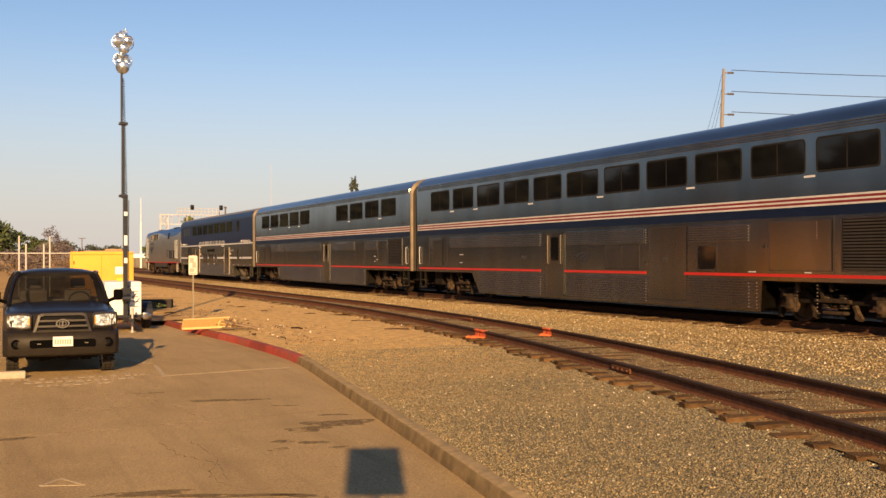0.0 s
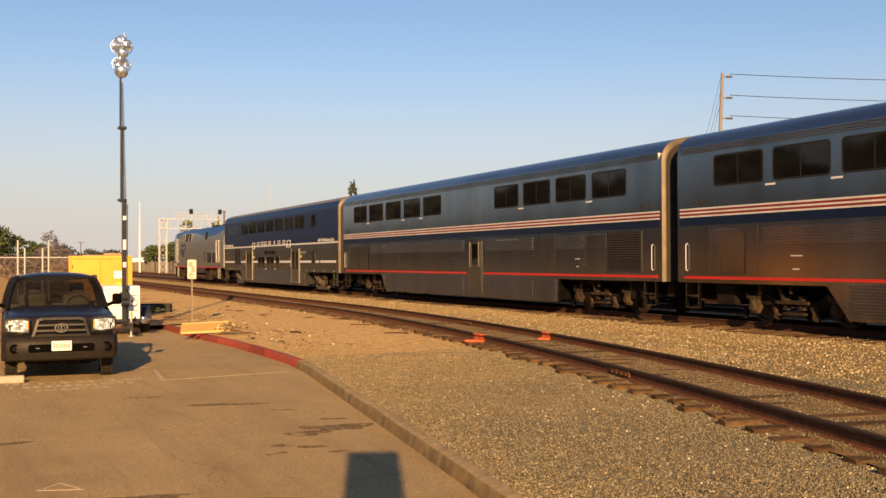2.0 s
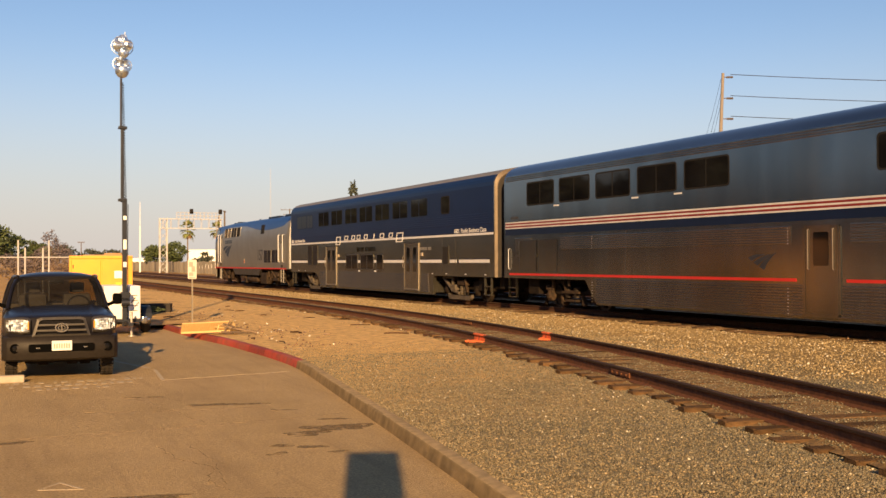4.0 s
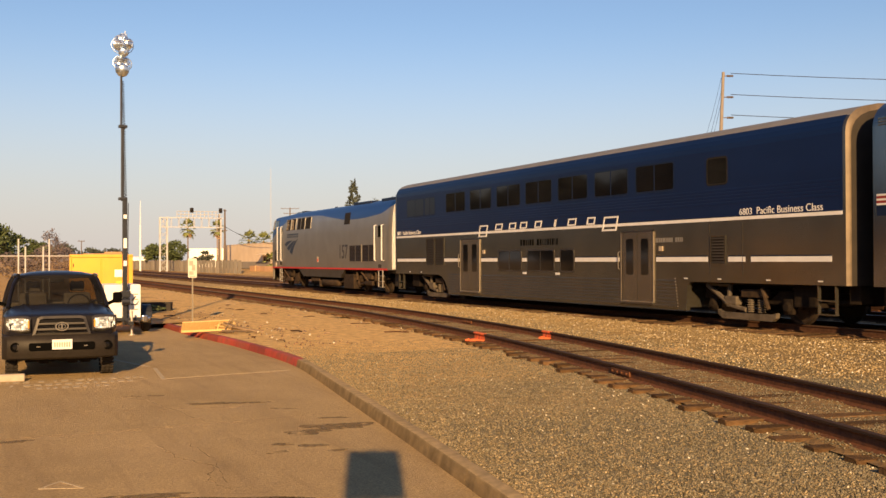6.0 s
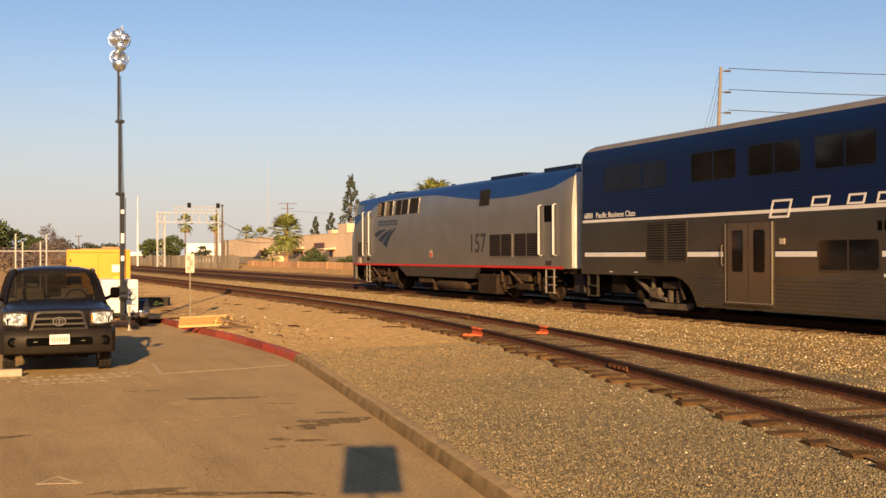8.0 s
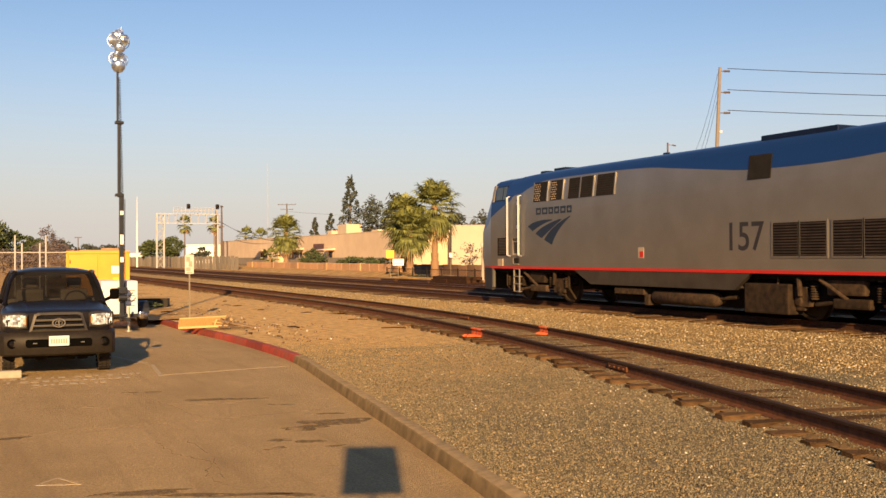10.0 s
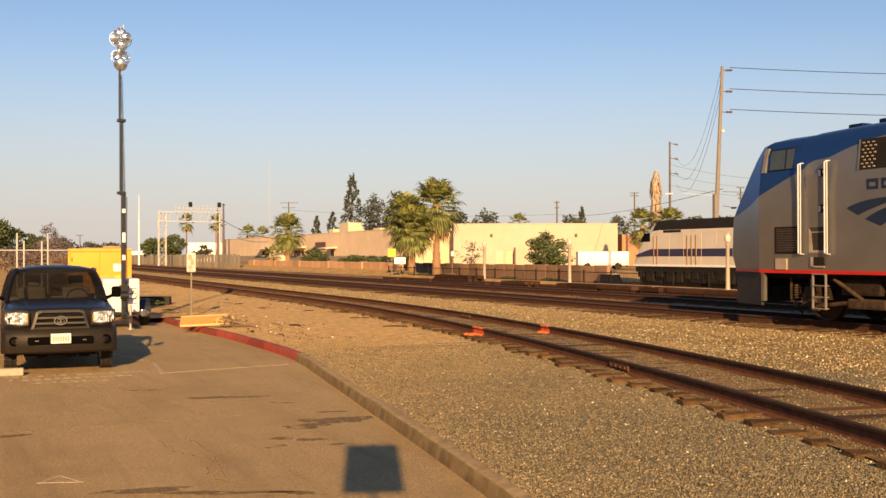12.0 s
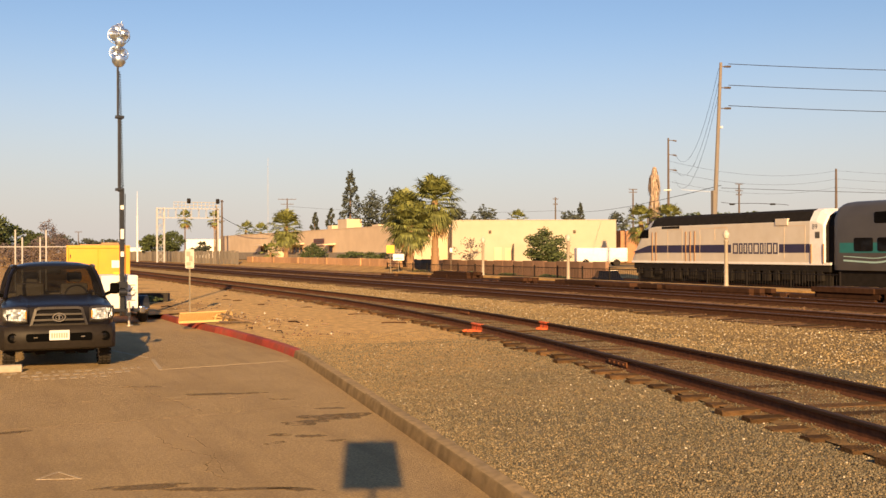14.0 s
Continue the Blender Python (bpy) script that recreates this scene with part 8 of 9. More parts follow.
for x0, x1, z in ((38, 48, 3.1), (60, 70, 3.2), (84, 88, 3.0)):
    bm = bmesh.new()
    prism(bm, [(-2.2, z), (0, z + 0.25), (0, z - 0.1), (-2.2, z - 0.12)], "x", x0, x1)
    part("awning", bm, M_STUCCO_TAN, O, "flat tan awning")
    for x in np.arange(x0 + 1, x1 - 1, 2.2):
        bm = bmesh.new()
        box(bm, x, x + 1.5, -0.05, 0.0, 0.7, 2.6)
        w = part("window", bm, M_GLASS, O)
        bm = bmesh.new()
        for q in ((x - 0.08, x, 0.62, 2.68), (x + 1.5, x + 1.58, 0.62, 2.68), (x, x + 1.5, 0.62, 0.7), (x, x + 1.5, 2.6, 2.68)):
            box(bm, q[0], q[1], -0.09, 0.0, q[2], q[3])
        part("window_frame", bm, M_BROWNWALL, w)
for x, w, h in ((72, 5.0, 2.2), (66, 2.5, 1.2), (90, 3.0, 0.8)):
    bm = bmesh.new()
    rbox(bm, x, x + w, 6, 9, 5.2, 5.6 + h, 0.05)
    part("roof_unit", bm, M_STUCCO_TAN, O, "boxy roof unit")
bm = bmesh.new()
rbox(bm, 50, 58, -1.6, -0.02, 0, 4.9, 0.03)
part("porch", bm, M_STUCCO_TAN, O)
bm = bmesh.new()
rbox(bm, 0, 118, -0.25, -0.02, 0, 1.6, 0.02)
part("plinth", bm, M_FENCEGREY, O)

make_flat_building("white_building", "white flat-roofed building in the distance", (56.5, 292.0, -0.3), -25, 10, 14, 5.2, M_WHITEPAINT)
make_flat_building("white_shed", "small white shed beyond the fence", (31.0, 230.0, -0.3), -10, 4.5, 5, 2.6, M_WHITEPAINT)
make_flat_building("orange_building", "small orange building behind the trees", (88.0, 126.0, -0.3), -25, 8, 10, 4.6, M_BLOCK)

# white trailer parked before the warehouse
T = thing("box_trailer", "long white rounded trailer before the warehouse", "trailer", at=pose(60.7, 95.2, -0.2, 0, 0, -25))
bm = bmesh.new()
rbox(bm, 0, 5.6, 0, 2.2, 0.45, 2.0, 0.16, seg=4)
part("body", bm, M_WHITEPAINT, T, smooth=True)
for x in (1.0, 4.4):
    for y in (0.1, 2.0):
        bm = bmesh.new()
        lathe(bm, [(0.1, -0.1), (0.38, -0.1), (0.4, 0), (0.38, 0.1), (0.1, 0.1)], 16, pose(x, y, 0.4), "y")
        part("wheel", bm, M_TYRE, T)

# ---- platform edge: walls, fences, lamps, signs ----
def make_block_wall():
    Wl = tagged(thing("low_wall", "low reddish block wall with piers", "wall"), kind="structure")
    n = 0
    y = 78.0
    while y < 128:
        pier = n % 5 == 4
        ln = 0.8 if pier else 2.2
        bm = bmesh.new()
        rbox(bm, 32.4 - (0.08 if pier else 0), 32.8 + (0.08 if pier else 0), y + 0.02, y + ln - 0.02, -0.3, 0.88 if pier else 0.86, 0.02, seg=1)
        part("wall_panel", bm, M_LOWWALL, Wl)
        y += ln
        n += 1
    return Wl


make_block_wall()
bed("dirt_bank", lambda y: 29.6, lambda y: 32.5, 72, 132, lambda x, y: -0.2 + 0.42 * max(0, min(1, (x - 29.8) / 2.2)) * min(1, (y - 72) / 4) + lump(x, y, 0.8, 0.03), 8, 60, M_DIRT, "bare dirt bank below the low wall")
bm = bmesh.new()
rbox(bm, 29.5, 30.9, 20, 72, -0.4, -0.06, 0.02)
tagged(part("platform", bm, M_DIRT), "pale concrete platform edge", "platform", kind="structure")
brown_wall = tagged(thing("brown_wall", "weathered brown low wall behind the fence", "wall"), kind="structure")
bm = bmesh.new()
rbox(bm, 38.6, 38.9, 0, 1.57, -1.2, 0.75, 0.02, seg=1)
first = part("wall_panel", bm, M_BROWNWALL, brown_wall, at=pose(0, 57, 0))
for j in range(1, 28):
    ob = new("wall_panel", first.data)
    ob.parent = brown_wall
    ob.matrix_basis = pose(0, 57 + j * 1.6, -0.05 * (j % 3 == 1))


def make_bar_fence(label, x0, y0, x1, y1, height, bays, bars, material, name="iron_fence", mesh=False):
    F = thing(name, label, "fence", at=pose(x0, y0, -0.2))
    d = Vector((x1 - x0, y1 - y0, 0))
    step = d / bays
    for i in range(bays + 1):
        bm = bmesh.new()
        p = step * i
        rbox(bm, p.x - 0.035, p.x + 0.035, p.y - 0.035, p.y + 0.035, 0, height + 0.08, 0.008, seg=1)
        part("post", bm, material, F)
    for i in range(bays):
        bm = bmesh.new()
        p, q = step * i, step * (i + 1)
        for z in (0.15, height - 0.05):
            tube(bm, p + Vector((0, 0, z)), q + Vector((0, 0, z)), 0.02, seg=4)
        for k in range(1, bars):
            r = p + (q - p) * k / bars
            tube(bm, r + Vector((0, 0, 0.15)), r + Vector((0, 0, height)), 0.011, seg=4, caps=False)
        part("bay", bm, material, F)
    return F


make_bar_fence("black iron fence along the platform", 31.4, 30.0, 31.4, 78.0, 0.76, 18, 16, M_IRON)

F = thing("corrugated_fence", "grey corrugated sheet fence in the distance", "fence", at=pose(30.3, 124, -0.3))
for i in range(44):
    bm = bmesh.new()
    out = [(0.06 * (k % 2), k * 0.225) for k in range(10)]
    prism(bm, out + [(x + 0.02, y) for x, y in out[::-1]], "z", 0, 1.85 + 0.05 * ((i * 5) % 3))
    part("panel", bm, M_FENCEGREY, F, at=pose(0, i * 2.1, 0))


def make_platform_lamp(x, y, z=-0.2):
    L = thing("platform_lamp", "short cream platform lamp post with a round head", "lamp post", "platform lamps", at=pose(x, y, z))
    bm = bmesh.new()
    lathe(bm, [(0.13, 0), (0.13, 0.12), (0.095, 0.22), (0.080, 2.05), (0.105, 2.08), (0.105, 2.14), (0.05, 2.2)], 14)
    part("post", bm, M_POST, L, smooth=True)
    bm = bmesh.new()
    lathe(bm, [(0.03, 2.2), (0.10, 2.24), (0.14, 2.35), (0.14, 2.45), (0.08, 2.56), (0.02, 2.60)], 16)
    part("globe", bm, M_SIGNGREY, L, "grey glass globe", smooth=True)
    return L


lamp = make_platform_lamp(30.3, 35.4)
for y in (48.4, 58.7):
    copy_thing(lamp, pose(30.3, y, -0.2))
make_sign("track_sign", "yellow shield sign on a post beside the tracks", pose(29.9, 73.6, -0.2, 0, 0, -22), 0.62, 0.62, 1.55, 2.2, M_SIGNYELLOW, M_BAR)
make_sign("track_sign", "white notice sign on posts beside the tracks", pose(30.0, 72.2, -0.2, 0, 0, -22), 0.85, 0.50, 1.0, 1.9, M_WHITEPAINT, M_BAR, ((-0.3, 0.3, 1.14, 1.17),))
make_sign("track_sign", "small white sign on a post by the palms", pose(34.6, 72.5, -0.2, 0, 0, -22), 0.22, 0.35, 1.6, 2.0, M_WHITEPAINT, M_BAR)

# stacks of old ties beside the second main track
rnd = random.Random(31)
for x, y0, y1, n in ((25.2, 20.0, 25.2, 3), (25.3, 28.2, 34.8, 2), (25.4, 35.6, 42.0, 2), (25.4, 44.8, 48.2, 2), (25.4, 51.0, 55.8, 3), (26.2, 42.6, 66.0, 1), (26.4, 20, 41, 1), (25.0, 48.4, 50.6, 1)):
    St = thing("tie_stack", "stack of dark old wooden ties beside the track", "tie stack", "tie stacks", at=pose(x, y0, -0.2))
    y, k = 0.0, 0
    for lay in range(n):
        for col in range(4):
            y = 0.0
            while y < y1 - y0 - 1.0:
                bm = bmesh.new()
                ln = min(2.6, y1 - y0 - y)
                rbox(bm, col * 0.25, col * 0.25 + 0.23, y, y + ln - 0.04, lay * 0.175, lay * 0.175 + 0.17, 0.012, pose(rnd.uniform(-0.04, 0.04), rnd.uniform(-0.25, 0.25), 0), 1)
                part("old_tie", bm, M_OLDTIE, St)
                y += 2.6

# parked blue car behind the fence
C = thing("parked_car", "dark blue car parked behind the iron fence", "car", at=pose(36.2, 53.2, -0.92, 0, 0, 62))
bm = bmesh.new()
loft(bm, [[(x, -0.82, 0.22), (x, 0.82, 0.22), (x, 0.80, h), (x, -0.80, h)] for x, h in ((-2.1, 0.55), (-1.9, 0.66), (-0.9, 0.74), (1.2, 0.76), (2.0, 0.70), (2.15, 0.5))])
part("body", bm, M_CARBLUE, C, smooth=True)
bm = bmesh.new()
loft(bm, [[(-1.0, -0.72, 0.74), (1.6, -0.72, 0.74), (1.6, 0.72, 0.74), (-1.0, 0.72, 0.74)], [(-0.35, -0.58, 1.18), (0.95, -0.58, 1.18), (0.95, 0.58, 1.18), (-0.35, 0.58, 1.18)]])
part("cabin", bm, M_GLASS, C)
for x in (-1.3, 1.3):
    for y in (-0.78, 0.78):
        bm = bmesh.new()
        lathe(bm, [(0.05, -0.09), (0.2, -0.1), (0.3, -0.08), (0.31, 0), (0.3, 0.08), (0.2, 0.1), (0.05, 0.09)], 18, pose(x, y, 0.31), "y")
        part("wheel", bm, M_TYRE, C)

# ---- poles, wires, signal bridge ----
def make_pole(name, label, x, y, top, r, material, lean=(0, 0), arms=(), z=-0.2):
    """A wooden pole; arms are (height below top, half length, heading)."""
    P = thing(name, label, "utility pole", "utility poles", at=pose(x, y, z))
    h = top - z
    bm = bmesh.new()
    tube(bm, (-lean[0], -lean[1], 0), (0, 0, h), r * 1.35, r * 0.75, 10)
    part("shaft", bm, material, P)
    for dz, half, rz in arms:
        bm = bmesh.new()
        m = pose(0, 0, h - dz, 0, 0, rz)
        box(bm, -half, half, -0.06, 0.06, -0.06, 0.06, m)
        for k in (-0.95, -0.5, 0.5, 0.95):
            lathe(bm, [(0.03, 0.06), (0.06, 0.10), (0.04, 0.16), (0.06, 0.2), (0.02, 0.26)], 8, m @ Matrix.Translation((k * half, 0, 0)))
        part("crossarm", bm, material, P)
    return P


BIG = make_pole("utility_pole", "tall leaning tan utility pole with side insulators", 51.6, 60.8, 15.65, 0.145, M_POLE, (0.62, -0.3))
for z in (15.4, 13.8, 12.25):
    bm = bmesh.new()
    tube(bm, (0, 0, z + 0.15), (0.42, -0.2, z + 0.15), 0.035)
    for k in range(5):
        lathe(bm, [(0.03, 0), (0.085, 0.02), (0.085, 0.05), (0.03, 0.07)], 8, Matrix.Translation((0.25 + 0.09 * k, -0.12 - 0.04 * k, z + 0.15)) @ Matrix.Rotation(radians(90), 4, "Y"))
    part("insulator", bm, M_DARKPOLE, BIG, "dark side insulator")
bm = bmesh.new()
rbox(bm, -0.1, 0.1, -0.1, 0.1, 10.9, 11.05, 0.02)
part("pole_band", bm, M_WHITEPAINT, BIG)
bm = bmesh.new()
rbox(bm, -0.75, -0.42, 0.0, 0.3, 3.0, 6.2, 0.03)
part("cable_guard", bm, M_POLE, BIG)
SECOND = make_pole("utility_pole", "brown utility pole behind the parked train", 81.1, 105.6, 15.8, 0.14, M_DARKPOLE)
for z in (15.75, 13.9, 12.0):
    bm = bmesh.new()
    tube(bm, (0, 0, z), (0.75, -0.35, z - 0.08), 0.04)
    tube(bm, (0.55, -0.26, z - 0.05), (0.95, -0.44, z - 0.15), 0.09, seg=8)
    part("insulator", bm, M_DARKPOLE, SECOND)
make_pole("utility_pole", "distant pole with three short crossarms", 123.6, 118.8, 14.2, 0.2, M_DARKPOLE, arms=((0.3, 0.9, 40), (1.6, 0.7, 40), (2.9, 0.6, 40)))
make_pole("utility_pole", "distant pole with a double crossarm", 137.3, 156.6, 14.5, 0.18, M_DARKPOLE, arms=((0.1, 1.0, 10), (1.4, 1.0, 10), (2.2, 0.8, 10)))
make_pole("utility_pole", "distant pole over the trees", 130.3, 181.9, 14.8, 0.18, M_DARKPOLE, arms=((0.2, 0.9, -20), (0.8, 0.9, -20)))
make_pole("utility_pole", "distant pole with side lamps", 120.4, 197.6, 13.5, 0.18, M_DARKPOLE, arms=((0.4, 0.6, -30), (1.6, 0.5, -30)))
make_pole("utility_pole", "short bare pole behind the warehouse", 118.0, 160.0, 9.4, 0.16, M_DARKPOLE)
make_pole("utility_pole", "wooden pole with two wide crossarms", 74.2, 252.3, 15.0, 0.2, M_DARKPOLE, arms=((0.25, 2.3, -20), (1.5, 1.6, -20)))
make_pole("utility_pole", "dark pole beside the signal bridge", 54.6, 239.4, 13.6, 0.24, M_DARKPOLE, arms=((0.3, 1.1, 60), (5.0, 0.6, 0)))
make_pole("utility_pole", "dark pole beside the signal bridge", 53.4, 240.0, 12.5, 0.24, M_DARKPOLE)
for i, (x, y, t) in enumerate(((10.9, 210, 5.2), (12.8, 230, 5.5), (16.2, 235, 5.2), (24.6, 260, 6.5))):
    make_pole("utility_pole", "small distant pole by the trees", x, y, t, 0.12, M_DARKPOLE, arms=((0.2, 0.8, 10),))
bm = bmesh.new()
tube(bm, (25.9, 175.5, -0.3), (25.9, 175.5, 7.5), 0.16, 0.11, 10)
tube(bm, (25.9, 175.5, 7.5), (25.9, 175.5, 11.6), 0.06, 0.03, 8)
tagged(part("mast", bm, M_WHITEPAINT, smooth=True), "slim white mast beyond the tracks", "mast")
bm = bmesh.new()
for s in (-0.12, 0.12):
    tube(bm, (80.5 + s, 293.5, -0.3), (80.5 + s * 0.3, 293.5, 29), 0.025, 0.02, 4)
for k in range(24):
    w = 0.12 * (1 - 0.7 * k / 24)
    tube(bm, (80.5 - w, 293.5, 1.2 * k), (80.5 + w, 293.5, 1.2 * k + 1.2), 0.015, seg=4)
tagged(part("antenna_tower", bm, M_FAINT), "thin distant white antenna tower", "tower")


def wire(points, sag, r=0.012, n=14):
    """Cables that hang between points."""
    bm = bmesh.new()
    for p, q in zip(points, points[1:]):
        p, q = Vector(p), Vector(q)
        pts = [p.lerp(q, i / n) + Vector((0, 0, -4 * sag * (i / n) * (1 - i / n))) for i in range(n + 1)]
        pipe(bm, pts, r * 1.15, 5)
    return tagged(part("overhead_wire", bm, M_WIRE), "thin overhead wire strung between poles", "wire", "overhead wires")


for z in (15.55, 13.95, 12.4):
    wire([(52.1, 60.55, z), (95, 42, z - 0.1)], 0.55, 0.022)
for z, z2 in ((15.2, 13.8), (14.2, 12.0), (13.4, 10.4)):
    wire([(51.4, 60.8, z), (81.8, 105.2, z2)], 3.4, 0.011)
for z in (13.9, 12.6, 11.3):
    wire([(180, 96, z + 0.6), (123.6, 118.8, z), (81.1, 105.6, z - 1.0)], 1.3, 0.012)
wire([(51.6, 60.8, 6.2), (120, 30, 5.4)], 0.5, 0.014)
arm = thing("cable_arm", "dark cable with splice drums beside the pole", "cable", at=pose(51.6, 60.8, 5.0))
bm = bmesh.new()
pipe(bm, [(0.0, 0.0, 0.12), (0.7, -0.3, 0.02), (2.4, -1.0, 0.04), (4.4, -1.9, -0.05), (4.7, -2.05, -0.12)], 0.018, 5)
part("strand", bm, M_WIRE, arm)
for x in (0.75, 3.6):
    bm = bmesh.new()
    lathe(bm, [(0.02, -0.22), (0.07, -0.16), (0.07, 0.16), (0.02, 0.22)], 10, Matrix.Translation((x, -x * 0.43, -0.03)) @ Matrix.Rotation(radians(-23), 4, "Z"), "x")
    part("splice_drum", bm, M_WIRE, arm)
wire([(51.6, 60.8, 6.4), (120.4, 197.6, 10.5), (74.2, 252.3, 13)], 1.0, 0.02)
wire([(54.6, 239.4, 9.6), (58, 200, 4.6)], 1.0, 0.05)
for z in (8.4, 7.8):
    wire([(-60, 230, z), (12.8, 230, z - 3.0)], 0.6, 0.03)
# street lamp arm on the tall pole
bm = bmesh.new()
pipe(bm, [(50.9, 61.1, 5.9), (49.6, 63.0, 6.15)], 0.012)
rbox(bm, -0.28, 0.28, -0.10, 0.10, -0.05, 0.05, 0.04, Matrix.Translation((49.0, 63.9, 6.15)) @ pose(0, 0, 0, 0, 0, -55))
tagged(part("street_lamp", bm, M_WHITEPAINT), "pale street lamp head on an arm of the pole", "street lamp")


def make_signal_bridge():
    B = thing("signal_bridge", "white lattice signal bridge over the far tracks", "signal bridge", at=pose(27.9, 165, -0.3))
    for x in (0.0,):
        bm = bmesh.new()
        c = [(x - 0.55, -0.4), (x + 0.55, -0.4), (x + 0.55, 0.4), (x - 0.55, 0.4)]
        for p in c:
            box(bm, p[0] - 0.06, p[0] + 0.06, p[1] - 0.06, p[1] + 0.06, 0, 8.8)
        for k in range(8):
            z0, z1 = 1.1 * k, 1.1 * (k + 1)
            for a, b in ((0, 1), (1, 2), (2, 3), (3, 0)):
                p, q = (c[a], c[b]) if k % 2 else (c[b], c[a])
                tube(bm, (*p, z0), (*q, z1), 0.035, seg=4)
        part("leg", bm, M_FAINT, B, "white lattice leg")
    bm = bmesh.new()
    tube(bm, (9.1, 0, 0), (9.1, 0, 8.8), 0.12, seg=8)
    part("leg", bm, M_FAINT, B)
    bm = bmesh.new()
    for y in (-0.4, 0.4):
        for z in (7.2, 8.7):
            box(bm, -0.6, 9.4, y - 0.045, y + 0.045, z - 0.045, z + 0.045)
    for k in range(8):
        x = 1.2 * k
        for y in (-0.4, 0.4):
            tube(bm, (x, y, 7.2), (x, y, 8.7), 0.04, seg=4)
    part("beam", bm, M_FAINT, B, "white truss beam")
    bm = bmesh.new()
    for k in range(12):
        x = 2.0 + 0.62 * k
        tube(bm, (x, -0.5, 8.7), (x, -0.5, 9.7), 0.05, seg=4)
    for z in (9.2, 9.7):
        tube(bm, (2, -0.5, z), (9.2, -0.5, z), 0.05, seg=4)
    part("walkway_rail", bm, M_FAINT, B)
    for x in (4.3, 8.9):
        bm = bmesh.new()
        rbox(bm, x - 0.3, x + 0.3, -0.75, -0.5, 9.5, 10.3, 0.15)
        lathe(bm, [(0.1, -1.0), (0.16, -0.95), (0.16, -0.75)], 10, pose(x, 0, 9.9), "y")
        part("signal_head", bm, M_IRON, B, "dark signal head")
    return B


make_signal_bridge()

# ---- chain-link fence at the far side of the lot ----
F = thing("chain_link_fence", "pale chain-link fence with tall gate posts", "fence", at=pose(0, 43, -0.35))
xs = [-12, -9.5, -7, -4.5, -2.0, 0.4, 1.75, 2.0, 2.65, 2.87, 4.3]
for x in xs:
    bm = bmesh.new()
    tall = x in (1.75, 2.0, 2.65, 2.87)
    tube(bm, (x, 0, 0), (x, 0, 2.75 if x in (1.75, 2.87) else 2.45 if tall else 2.12), 0.032 if tall else 0.025, seg=8)
    part("post", bm, M_FAINT if tall else M_OLDWOOD, F)
for x0, x1 in zip(xs, xs[1:]):
    bm = bmesh.new()
    tube(bm, (x0, 0, 2.08), (x1, 0, 2.08), 0.022, seg=5)
    part("top_rail", bm, M_FAINT, F)
    bm = bmesh.new()
    tube(bm, (x0, 0, 0.12), (x1, 0, 0.12), 0.012, seg=4)
    part("bottom_rail", bm, M_OLDWOOD, F)
    if x0 >= 0.4 and x1 - x0 > 0.5 or x0 == -2.0:
        bm = bmesh.new()
        n = int((x1 - x0) / 0.11)
        for k in range(-19, n):
            for s in (0, 1):
                a, b = x0 + 0.11 * k, x0 + 0.11 * (k + 19)
                z0, z1 = 0.1, 2.08
                if a < x0:
                    z0 += (x0 - a) / 2.09 * 1.98
                    a = x0
                if b > x1:
                    z1 -= (b - x1) / 2.09 * 1.98
                    b = x1
                if b > a:
                    p, q = ((a, z0), (b, z1)) if s == 0 else ((x0 + x1 - a, z0), (x0 + x1 - b, z1))
                    tube(bm, (p[0], 0, p[1]), (q[0], 0, q[1]), 0.004, seg=3, caps=False)
        part("wire_mesh", bm, M_OLDWOOD, F)

